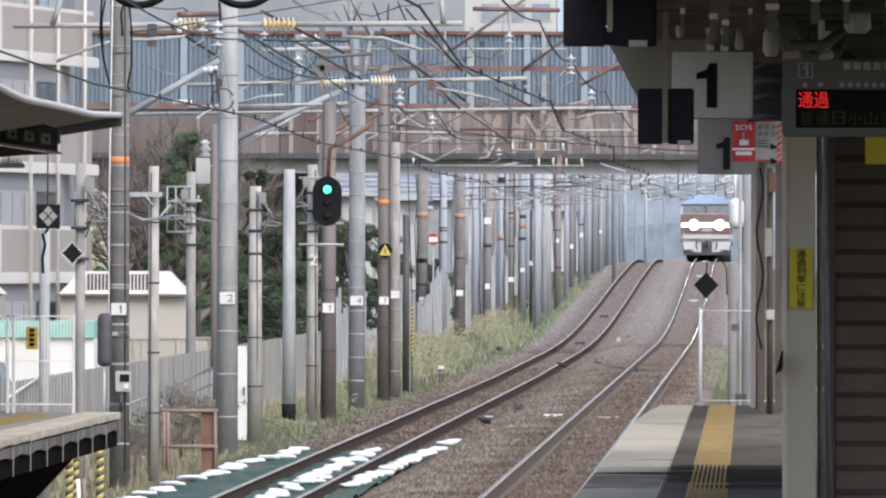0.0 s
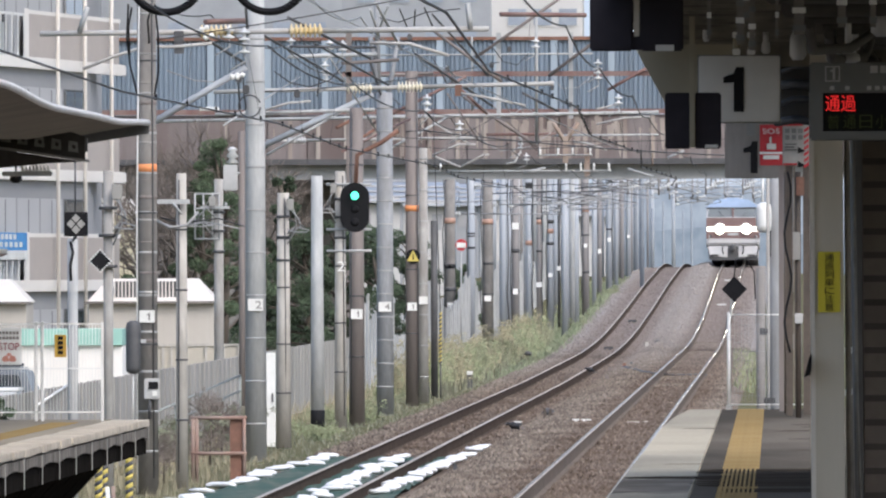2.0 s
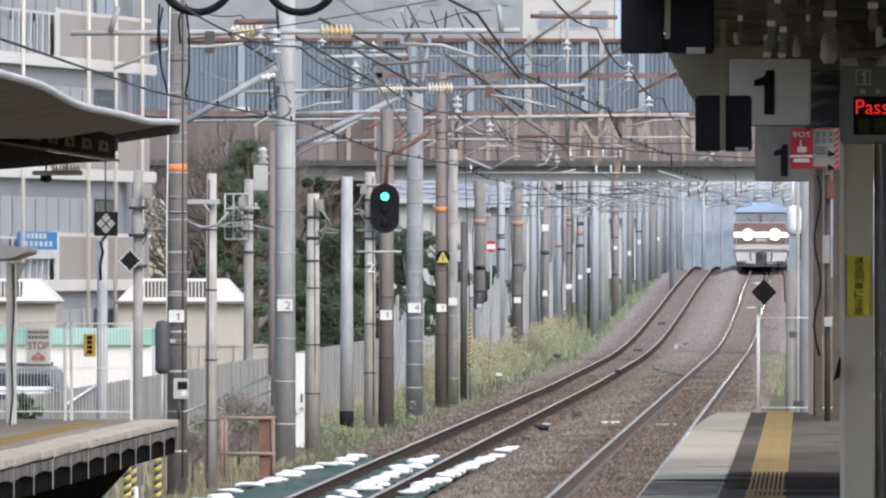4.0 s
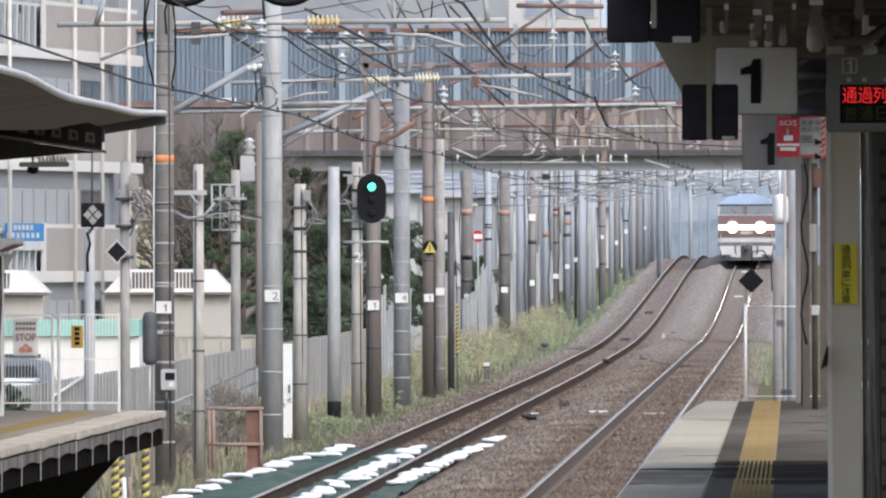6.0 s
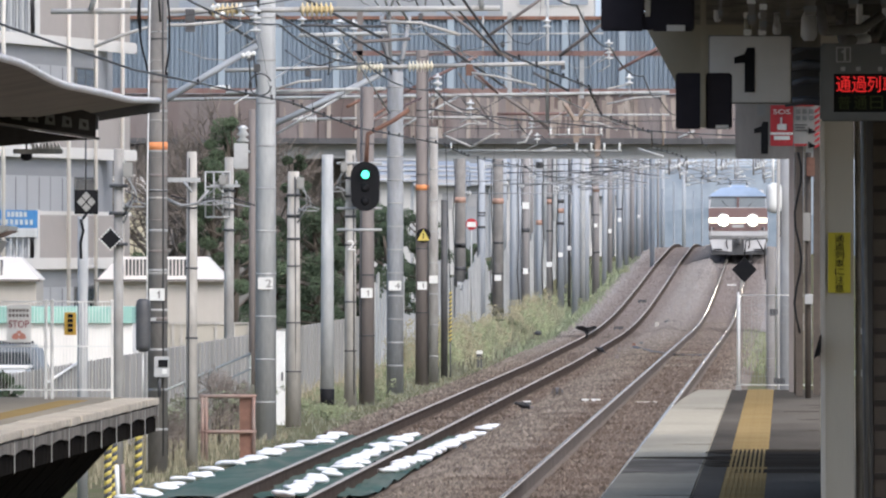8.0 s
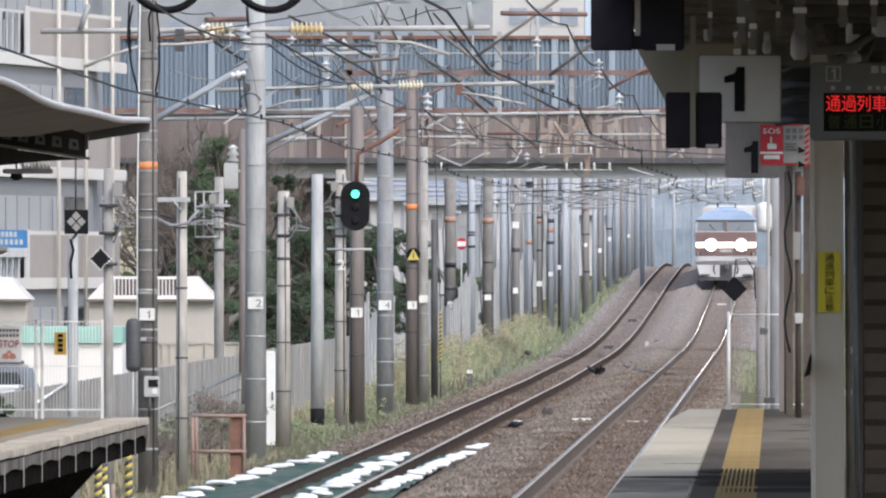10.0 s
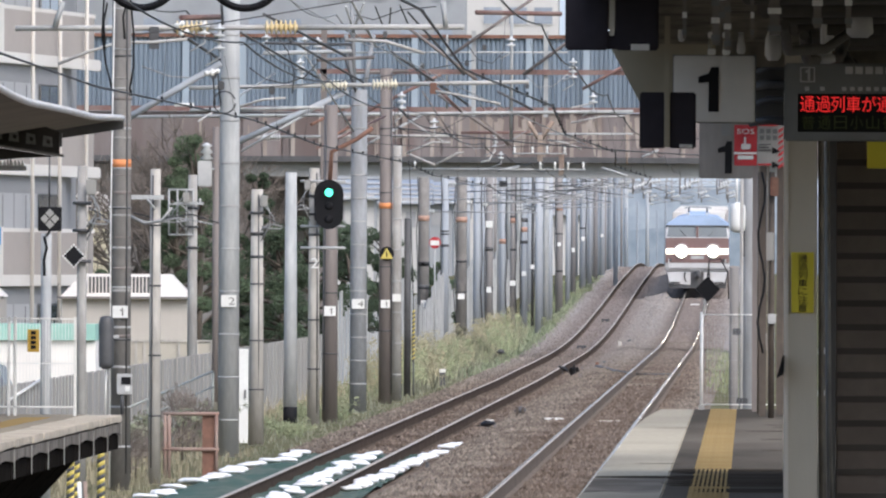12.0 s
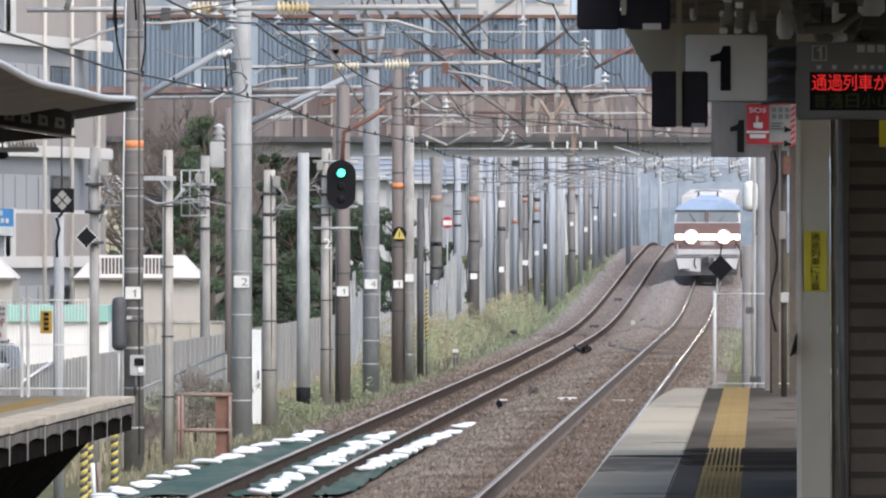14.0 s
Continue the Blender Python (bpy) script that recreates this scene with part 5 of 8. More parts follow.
for k in range(24):
    x0 = -0.733 + k * 0.042
    part("mesh_wire", Shape().rod((x0, 269, 1.162), (x0, 269, 2.231), 0.0022, n=4), M_WIRE_PALE, gate)
for k in range(10):
    z0 = 1.162 + k * 0.105
    part("mesh_wire", Shape().rod((-0.76, 269.004, z0), (0.25, 269.004, z0), 0.0022, n=4), M_WIRE_PALE, gate)
part("foot", Shape().box(-0.794, -0.726, 268.97, 269.03, 1.1, 1.16), M_CONCRETE, gate)
target = thing("stop_target", (-0.691, 268.5, 2.2), "black diamond stop target on a thin post", "sign")
dz, dx = 2.535, -0.691
part("diamond", Shape().prism([(dx - 0.15, dz), (dx, dz - 0.155), (dx + 0.15, dz), (dx, dz + 0.155)], "y", 268.48, 268.5), M_BLACK, target, bevel=0.004)
part("post", Shape().rod((-0.739, 268.6, 2.239), (-0.712, 268.6, dz), 0.012, n=8), M_WHITE, target)
part("cable", Shape().line([(dx, 268.52, dz + 0.15), (dx + 0.02, 268.52, dz + 0.35), (dx + 0.15, 268.55, dz + 0.36), (dx + 0.24, 268.6, dz + 0.2), (dx + 0.25, 268.6, dz - 0.12)], 0.008), M_BLACK, target)
for col, y, r, mat, top, label in ((1380, 274, 0.055, M_POLE_DARK, 470, "short grey post beside the platform's end"), (1393, 275, 0.022, M_POLE, 300, "white-painted post beyond the platform's end"), (1406, 277, 0.085, M_POLE_BLUE, 60, "galvanised steel pole beyond the platform's end"),
                                    (1423, 262, 0.012, M_PIPE, 300, "thin brown conduit pole on the platform"), (1446, 255, 0.034, M_PIPE, 300, "dark rusty pole on the platform")):
    pole((col - 1436) / 40000 * y, y, 2.85 - (top - 461) / 40000 * y, r, mat, label, foot=1.1 if y < 270 else -0.65, thin=1, group="poles at the platform's end")
oval = thing("repeater_signal", (-0.348, 276.8, 3.218), "white oval repeater signal hanging from a rod", "signal")
part("housing", Shape().turned([(0.03, 0), (0.09, 0.03), (0.095, 0.1), (0.095, 0.28), (0.085, 0.34), (0.03, 0.37)], (-0.348, 276.8, 3.218), n=16), M_WHITE, oval)
part("hanging_rod", Shape().rod((-0.361, 276.8, 3.58), (-0.361, 276.8, 3.969), 0.014, n=8), M_WHITE, oval)
part("lamp_box", Shape().box(-0.313, -0.264, 276.7, 276.85, 2.926, 3.239), M_BLACK, oval)
part("arm", Shape().rod((-0.348, 276.85, 3.413), (-0.208, 277, 3.413), 0.015, n=8), M_GALV, oval)
for col, row, w, h, y, mat, label in ((1443, 432, 13, 50, 254.93, M_CONCRETE, "tall weathered grey cabinet box on a pole"), (1450, 326, 15, 34, 254.93, M_STEEL_RUST, "faded orange-brown junction box on a pole"), (1447, 560, 14, 18, 254.93, M_LIGHT_GREY, "small grey junction box"),
                                      (1395, 705, 20, 10, 271, M_STEEL_DARK, "dark low equipment box"), (1441, 600, 12, 30, 268.7, M_LIGHT_GREY, "grey meter box by the fence"), (1443, 668, 9, 22, 268.7, M_LIGHT_GREY, "small pale cable box by the fence"), (1385, 583, 14, 12, 271, M_STEEL_DARK, "dark clamp box on a post")):
    x0, z0 = (col - 1436) / 40000 * y, 2.85 - (row - 461) / 40000 * y
    hw_, hh = w / 80000 * y, h / 80000 * y
    solid("equipment_box", Shape().box(x0 - hw_, x0 + hw_, y - 0.06, y + 0.06, z0 - hh, z0 + hh), mat, label, "equipment box", bevel=0.008)
horn = thing("loudspeaker", (0.1, 151.9, 2.2), "black horn loudspeaker fixed to the column", "loudspeaker")
part("horn", Shape().prism([((1455 - 1436) * 0.0038, 2.85 - 205 * 0.0038), ((1469 - 1436) * 0.0038, 2.85 - 196 * 0.0038), ((1470 - 1436) * 0.0038, 2.85 - 160 * 0.0038), ((1466 - 1436) * 0.0038, 2.85 - 166 * 0.0038)], "y", 151.84, 151.97), M_BLACK, horn, bevel=0.01)
sag = [(-0.051 + 0.04 * math.sin(k * 1.1), 254.8, 3.876 - k * 0.17) for k in range(13)]
solid("hanging_cable", Shape().line(sag, 0.013, 8), M_BLACK, "thick black cable hanging beside the poles", "cable", "cables")

# ---- the colour-light signal and marks on the poles ----
M_GREEN_LIT = glow("green_signal_light", (0.1, 0.85, 0.52), 2.2)
sx, sy = -9.571, 494.6
signal = thing("railway_signal", (sx, sy, 3.48), "black oval railway signal showing a green light", "signal")
face = []
zc, hh, rr = 4.085, 0.543, 0.321
for k in range(24):
    t = 2 * math.pi * k / 24
    face.append((sx + rr * math.cos(t), zc + (hh - rr) * (1 if math.sin(t) >= 0 else -1) + rr * math.sin(t)))
part("backboard", Shape().prism(face, "y", sy, sy + 0.05), M_BLACK, signal, bevel=0.01)
for k, mat in enumerate((M_GREEN_LIT, M_BLACK, M_BLACK)):
    z = 4.344 - k * 0.29
    lens = part("lens", Shape().turned([(0.03, 0), (0.07, 0.01), (0.09, 0.03)], (sx, sy - 0.04, z), (0, 1, 0), 20), mat, signal, "lit green lens" if k == 0 else "unlit lens")
    if k:
        continue
    hood = Shape()
    for j in range(10):
        t0, t1 = math.pi * (j / 10 * 1.2 - 0.1), math.pi * ((j + 1) / 10 * 1.2 - 0.1)
        n0 = len(hood.v)
        hood.v += [(sx + 0.125 * math.cos(t), y, z + 0.125 * math.sin(t)) for t in (t0, t1) for y in (sy - 0.22, sy)]
        hood.face([n0, n0 + 1, n0 + 3, n0 + 2])
    part("hood", hood, M_BLACK, lens)
part("case", Shape().box(sx - 0.13, sx + 0.13, sy + 0.05, sy + 0.25, zc - hh * 0.8, zc + hh * 0.8), M_BLACK, signal, bevel=0.02)
for z in (4.591, 3.603, 3.134):
    part("bracket", Shape().rod((-10.201, sy + 0.3, z), (-9.213, sy + 0.3, z), 0.03, n=8), M_GALV, signal)
part("rusty_arm", Shape().line([(sx + 0.02, sy + 0.15, 4.616), (sx + 0.05, sy + 0.15, 5.234), (sx + 0.6, sy + 0.15, 5.518), (sx + 0.95, sy + 0.15, 5.765)], 0.05, 8), M_STEEL_RUST, signal, "rusty red arm above the signal")

tri = thing("warning_sign", (-9.509, 566.75, 2.836), "round black sign with a yellow warning triangle", "sign")
part("disc", Shape().turned([(0.17, 0), (0.18, 0.005), (0.18, 0.03)], (-9.509, 566.76, 3.034), (0, 1, 0), 24), M_BLACK, tri)
part("triangle", Shape().prism([(-9.664, 2.907), (-9.353, 2.907), (-9.509, 3.19)], "y", 566.735, 566.755), M_YELLOW, tri, "yellow triangle")
part("mark", Shape().box(-9.523, -9.495, 566.725, 566.734, 2.949, 3.091), M_BLACK, tri)

PLATES = ((946, 880, 14, 395, 12, 12), (897, 850, 20, 523, 12, 10), (988, 915, 10, 499, 10, 9), (946, 880, 14, 511, 9, 10), (1023, 945, 5, 470, 7, 8), (830, 820, 20, 536, 9, 12), (1008, 935, 12, 482, 8, 8), (1034, 960, 12, 458, 8, 8), (1095, 1060, 9, 440, 6, 8),
          (1112, 1090, 11, 420, 6, 8), (1146, 1180, 9, 414, 5, 6), (1070, 1000, 13, 430, 6, 7))
for col, y, wide, row, w, h in PLATES:
    x0, z0, y1 = (col - 1436) / 40000 * y, 2.85 - (row - 461) / 40000 * y, y - wide / 80000 * y
    solid("pole_plate", Shape().box(x0 - w / 80000 * y, x0 + w / 80000 * y, y1 - 0.02, y1 + 0.03, z0 - h / 80000 * y, z0 + h / 80000 * y), M_WHITE, "small white plate on a pole", "plate", "pole plates")
stop = thing("road_sign", (-11.94, 815, -0.7), "round red and white sign on a post", "sign")
part("disc", Shape().turned([(0.2, 0), (0.21, 0.005), (0.21, 0.02)], (-11.94, 815, 3.522), (0, 1, 0), 24), M_RED, stop)
part("white_bar", Shape().box(-12.103, -11.777, 814.98, 814.995, 3.421, 3.604), M_WHITE, stop)
part("post", Shape().rod((-11.94, 815.05, -0.3), (-11.94, 815.05, 3.685), 0.03, n=8), M_GALV, stop)
for col, y, top, low_end in ((790, 590, 596, 683), (813, 600, 548, 638)):
    x0 = (col - 1436) / 40000 * y
    g_ = thing("guy_guard", (x0, y, -0.76), "yellow and black striped guy-wire guard", "guard", "striped guards")
    z0, z1 = 2.85 - (low_end - 461) / 40000 * y, 2.85 - (top - 461) / 40000 * y
    part("foot_bar", Shape().rod((x0, y, -0.8), (x0, y, z0), 0.02, n=8), M_STEEL_DARK, g_)
    for k in range(24):
        za = z0 + (z1 - z0) * k / 24
        ring = Shape().rod((x0, y, za), (x0, y, za + (z1 - z0) / 24), 0.036, n=10)
        ring.v = [(p, q, r + (p - x0) * 0.7) for p, q, r in ring.v]
        part("stripe", ring, M_YELLOW if k % 2 else M_STEEL_DARK, g_)
    part("guy_wire", Shape().rod((x0, y, z1), (x0 - 0.2, y, 7.5), 0.012, n=5), M_WIRE, g_)

# ---- overhead line ----
M_BOOM = material("weathered_boom", (0.44, 0.435, 0.425), 0.7, vary=0.25, grain=10, blotch=1.5, tint=(0.36, 0.33, 0.3))
M_TAN = material("tan_rusted_steel", (0.36, 0.29, 0.24), 0.8, vary=0.3, grain=12, blotch=2, tint=(0.24, 0.15, 0.11))
def disc_stack(a, b, n, r, mat, name, parent, core=0.035):
    """A ribbed insulator between two points."""
    a, b = Vector(a), Vector(b)
    l = (b - a).length
    rings = [(core, 0)]
    for k in range(n):
        h0 = l * (k + 0.15) / n
        rings += [(core, h0), (r, h0 + l / n * 0.18), (r, h0 + l / n * 0.42), (core, h0 + l / n * 0.6)]
    rings.append((core, l))
    return part(name, Shape().turned(rings, a, b - a, 12), mat, parent, "ribbed porcelain insulator")


def bell(parent, x, y, z, arm=0.25):
    """A hanging insulator of two white bells."""
    b = part("insulator", Shape().turned([(0.02, 0), (0.1, 0.008), (0.115, 0.03), (0.09, 0.045), (0.035, 0.06), (0.03, 0.13), (0.1, 0.138), (0.115, 0.16), (0.09, 0.175), (0.035, 0.19), (0.02, 0.25)], (x, y, z), n=14), M_PORCELAIN, parent, "white bell insulator")
    part("stem", Shape().line([(x, y, z), (x + 0.02, y, z - 0.14), (x - arm, y, z - 0.3)], 0.016, 6), M_GALV, b)


def boom(x0, x1, y, z, mast, ins, mat, tilt=0.0):
    """A long tube on a mast, with insulators, a bent steady arm and a strut."""
    t = thing("cantilever_boom", (mast, y, z), "galvanised overhead-line boom with ribbed insulators", "boom", "overhead-line booms")
    cut = sorted([(c - 0.3, c + 0.3) for c in ins])
    at = x0
    for c0, c1 in cut + [(x1, x1)]:
        part("tube", Shape().rod((at, y, z + (at - x0) * tilt), (c0, y, z + (c0 - x0) * tilt), 0.05, n=10), M_BOOM, t)
        if c1 > c0:
            disc_stack((c0, y, z + (c0 - x0) * tilt), (c1, y, z + (c1 - x0) * tilt), 7, 0.135, mat, "insulator", t, 0.06)
        at = c1
    return t


def steady(parent, pts, y, r=0.03):
    part("steady_arm", Shape().line([(x, y, z) for x, z in pts], r, 8), M_BOOM, parent, "bent steady arm")


bb = boom(-13.676, -5.507, 411, 7.052, -9.761, (-10.46, -8.836), M_OCHRE, tilt=0.008)
steady(bb, [(-12.885, 6.405), (-12.34, 6.631), (-11.775, 6.806), (-11.21, 6.806), (-10.542, 6.868)], 410.9)
steady(bb, [(-7.665, 6.868), (-6.946, 6.847), (-6.227, 6.631)], 410.9)
part("strut", Shape().rod((-11.693, 411.1, 5.388), (-9.926, 411.1, 6.436), 0.06, n=8), M_FAR_PALE, bb, "pale diagonal strut")
part("hanger", Shape().rod((-12.957, 410.95, 7.073), (-12.803, 410.95, 7.535), 0.05, n=8), M_GALV, bb)
part("hanger", Shape().rod((-5.836, 410.95, 7.114), (-5.898, 410.95, 7.587), 0.05, n=8), M_GALV, bb)
part("clamp", Shape().box(-11.231, -11.056, 410.9, 411.08, 6.683, 7.094), M_STEEL_DARK, bb, bevel=0.01)
for col, row in ((467, 88), (467, 66), (440, 62)):
    bell(bb, (col - 1436) / 40000 * 410.8, 410.8, 2.85 - (row - 461) / 40000 * 410.8)
loop = [(-9.85 + 0.2 * math.cos(t), 410.5, 5.72 + 0.2 * math.sin(t)) for t in [0.3 + 2 * math.pi * k / 16 for k in range(16)]]
part("cable_loop", Shape().line(loop, 0.014, 6), M_WIRE, bb, "loop of black cable")

cb = boom(-13.657, -5.62, 534, 6.922, -9.625, (-10.213, -9.025), M_CREAM_PORCELAIN, tilt=0.022)
steady(cb, [(-12.496, 6.468), (-11.895, 6.655), (-11.361, 6.695)], 533.9)
steady(cb, [(-7.823, 6.868), (-7.289, 6.788), (-6.288, 6.575)], 533.9)
part("strut", Shape().rod((-12.496, 534.1, 5.64), (-9.892, 534.1, 6.868), 0.07, n=8), M_FAR_PALE, cb, "pale diagonal strut")
part("lower_tube", Shape().rod((-13.63, 534.05, 6.388), (-9.852, 534.05, 6.495), 0.045, n=8), M_GALV, cb)
part("clamp", Shape().box(-7.957, -7.796, 533.9, 534.1, 6.802, 7.069), M_STEEL_RUST, cb)
for col, row in ((983, 80), (1093, 136), (1093, 119), (848, 226), (613, 138), (1129, 180)):
    bell(cb, (col - 1436) / 40000 * 533.8, 533.8, 2.85 - (row - 461) / 40000 * 533.8)

for a_, b_, y_, r_, m_ in (((545, 25), (690, 98), 450, 0.03, M_STEEL_DARK), ((590, 70), (722, 145), 480, 0.025, M_STEEL_DARK), ((380, 50), (472, 108), 430, 0.03, M_STEEL_DARK), ((500, 55), (642, 138), 470, 0.025, M_STEEL_DARK),
                           ((700, 0), (745, 82), 500, 0.03, M_GALV), ((620, 98), (705, 232), 520, 0.02, M_GALV), ((770, 90), (905, 182), 540, 0.03, M_STEEL_DARK), ((800, 20), (900, 130), 545, 0.025, M_STEEL_DARK), ((430, 215), (565, 130), 500, 0.02, M_GALV), ((640, 262), (760, 205), 530, 0.03, M_MAROON)):
    part("tie_rod", Shape().rod(((a_[0] - 1436) / 40000 * y_, y_, 2.85 - (a_[1] - 461) / 40000 * y_), ((b_[0] - 1436) / 40000 * (y_ + 10), y_ + 10, 2.85 - (b_[1] - 461) / 40000 * (y_ + 10)), r_, n=8), m_, cb, "straight tie rod")
for col, row in ((550, 78), (618, 82), (641, 84), (610, 122), (790, 180), (790, 192)):
    bell(cb, (col - 1436) / 40000 * 520, 520, 2.85 - (row - 461) / 40000 * 520, 0.15)

eb = boom(-17.456, -10.331, 750, 6.938, -12.262, (-16.425,), M_PORCELAIN, tilt=0.012)
steady(eb, [(-6.487, 7.463), (-5.55, 7.669), (-4.706, 7.706)], 749.9)
steady(eb, [(-11.925, 6.431), (-10.988, 6.038)], 749.9, 0.04)
part("lower_tube", Shape().rod((-7.95, 750, 7.088), (-4.425, 750, 7.106), 0.035, n=8), M_GALV, eb)
for col, row in ((957, 247), (956, 258), (966, 279)):
    bell(eb, (col - 1436) / 40000 * 749, 749, 2.85 - (row - 461) / 40000 * 749, 0.35)
for a_, b_ in (((505, 268), (640, 190)), ((960, 300), (1000, 292)), ((1215, 275), (1245, 262)), ((1145, 294), (1190, 308)), ((700, 270), (830, 200))):
    part("strut", Shape().rod(((a_[0] - 1436) / 40000 * 749, 749.5, 2.85 - (a_[1] - 461) / 40000 * 749), ((b_[0] - 1436) / 40000 * 749, 749.5, 2.85 - (b_[1] - 461) / 40000 * 749), 0.04, n=8), M_GALV, eb)

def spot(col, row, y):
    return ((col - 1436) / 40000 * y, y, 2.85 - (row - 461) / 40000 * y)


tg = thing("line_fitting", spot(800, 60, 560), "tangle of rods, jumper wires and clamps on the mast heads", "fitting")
for c0, r0, c1, r1, y, r, m_ in ((696, 92, 1084, 90, 705, 0.03, M_GALV), (843, 146, 896, 196, 600, 0.035, M_MAROON), (960, 160, 1022, 192, 620, 0.035, M_STEEL_DARK), (742, 10, 756, 44, 560, 0.02, M_STEEL_DARK), (770, 12, 768, 40, 560, 0.02, M_STEEL_DARK),
                                  (786, 8, 800, 40, 560, 0.02, M_STEEL_DARK), (920, 20, 1072, 22, 690, 0.07, M_MAROON), (700, 128, 800, 124, 640, 0.045, M_POLE_BROWN), (546, 94, 700, 90, 530, 0.05, M_GALV), (640, 106, 740, 100, 531, 0.04, M_POLE_BROWN),
                                  (398, 32, 478, 30, 412, 0.05, M_MAROON), (548, 76, 700, 78, 480, 0.03, M_STEEL_DARK), (470, 8, 474, 60, 411, 0.025, M_STEEL_DARK), (462, 100, 470, 190, 411, 0.014, M_STEEL_DARK), (452, 96, 460, 186, 411, 0.014, M_STEEL_DARK),
                                  (690, 10, 706, 60, 534, 0.03, M_GALV), (722, 4, 700, 62, 534, 0.03, M_GALV), (690, 105, 712, 172, 534, 0.025, M_STEEL_DARK), (800, 96, 830, 150, 600, 0.015, M_STEEL_DARK), (826, 160, 880, 240, 640, 0.02, M_POLE_BROWN),
                                  (905, 180, 985, 262, 700, 0.02, M_POLE_BROWN), (984, 20, 984, 250, 702, 0.05, M_GALV), (870, 60, 870, 190, 704, 0.03, M_GALV), (1090, 188, 1130, 180, 700, 0.03, M_BOOM), (630, 220, 690, 190, 560, 0.04, M_STEEL_RUST), (655, 250, 700, 222, 561, 0.04, M_STEEL_RUST)):
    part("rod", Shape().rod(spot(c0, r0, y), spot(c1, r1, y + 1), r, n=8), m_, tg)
for pts, y, m_ in ((((520, 120), (548, 140), (582, 148), (618, 136), (640, 112)), 470, M_WIRE), (((330, 118), (380, 136), (420, 138), (452, 130)), 420, M_WIRE_PALE), (((700, 24), (740, 34), (790, 16), (850, 10)), 560, M_WIRE), (((880, 240), (920, 262), (970, 255), (1010, 230)), 748, M_WIRE_PALE),
                   (((566, 60), (588, 90), (600, 130), (596, 165)), 500, M_WIRE), (((1010, 130), (1030, 152), (1058, 150), (1084, 128)), 700, M_WIRE_PALE), (((760, 210), (800, 232), (850, 236), (905, 205)), 746, M_WIRE), (((905, 76), (925, 104), (950, 110), (968, 92)), 640, M_WIRE), (((311, 384), (350, 398), (395, 386), (430, 392), (458, 398)), 430, M_WIRE_PALE), (((316, 378), (360, 388), (420, 380), (470, 396)), 440, M_WIRE)):
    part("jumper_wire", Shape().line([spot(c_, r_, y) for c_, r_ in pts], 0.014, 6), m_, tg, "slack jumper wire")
for c_, r_, y in ((457, 132, 410.7), (470, 152, 410.6), (826, 116, 600), (836, 142, 600), (1044, 180, 700), (700, 100, 534), (560, 160, 470), (760, 60, 560), (905, 110, 640), (936, 82, 640), (1012, 150, 690)):
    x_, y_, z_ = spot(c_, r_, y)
    part("clamp", Shape().box(x_ - 0.06, x_ + 0.06, y_ - 0.05, y_ + 0.05, z_ - 0.08, z_ + 0.08), M_STEEL_DARK, tg, bevel=0.02)
for c_, r_ in ((396, 44), (404, 58), (450, 128), (459, 128)):
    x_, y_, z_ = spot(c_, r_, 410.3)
    part("insulator", Shape().turned([(0.015, -0.1), (0.05, -0.08), (0.055, -0.03), (0.02, 0.0), (0.045, 0.04), (0.045, 0.07), (0.015, 0.1)], (x_, y_, z_), (1, 0, 0.4), 10), M_WHITE, tg, "white porcelain insulator")
for k in range(7):
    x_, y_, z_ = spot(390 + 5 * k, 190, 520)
    part("pin", Shape().turned([(0.015, 0), (0.035, 0.02), (0.02, 0.1)], (x_, y_, z_), n=8), M_WHITE, tg, "white pin insulator")

# a braced steel portal before the bridge
portal = thing("catenary_portal", (-5, 700, 5), "rust-brown braced steel portal over both tracks", "portal")
PX = [-11.48, -10.255, -8.855, -7.542, -6.143, -4.305]
part("chord", Shape().box(-13.93, -3.43, 700, 700.08, 8.643, 8.8), M_MAROON, portal, "red-brown lower chord")
part("chord", Shape().box(-13.93, -3.43, 700, 700.08, 11.057, 11.197), M_GALV, portal)
for x0 in (-6.843, -9.082):
    part("post", Shape().box(x0 - 0.07, x0 + 0.07, 700.1, 700.2, 7.33, 10), M_GALV, portal)
for a_, b_ in (((1005, 130), (1180, 0)), ((876, 97), (1026, -8)), ((690, 215), (860, 130)), ((1110, 155), (1190, 110)), ((799, 46), (923, 140)), ((855, 166), (988, 256))):
    part("brace", Shape().rod(((a_[0] - 1436) / 57.14, 699.9, 2.85 - (a_[1] - 461) / 57.14), ((b_[0] - 1436) / 57.14, 699.9, 2.85 - (b_[1] - 461) / 57.14), 0.05, n=8), M_MAROON if a_[0] in (1110, 690) else M_POLE_BROWN, portal)
part("leg", Shape().box(-13.72 - 0.09, -13.72 + 0.09, 700, 700.2, -0.8, 10), M_POLE_BROWN, portal)
part("leg", Shape().box(-0.77, -0.665, 700, 700.2, -0.8, 10), M_GALV, portal)
part("beam", Shape().rod((-19.596, 690, 7.214), (-4.071, 690, 7.456), 0.05, n=8), M_GALV, portal, "long pale tie tube")


# small fittings on the line before the bridge
fit = thing("line_fitting", (-7.509, 749.2, 6.202), "rusty brackets with white pin insulators before the bridge", "bracket")
for col, r0, r1 in ((1035, 236, 284), (1073, 266, 309)):
    x0 = (col - 1436) / 40000 * 749
    part("bracket", Shape().box(x0 - 0.09, x0 + 0.09, 749.2, 749.5, 2.85 - (r1 - 461) / 40000 * 749, 2.85 - (r0 - 461) / 40000 * 749), M_TAN, fit, "tan steel bracket", bevel=0.02)
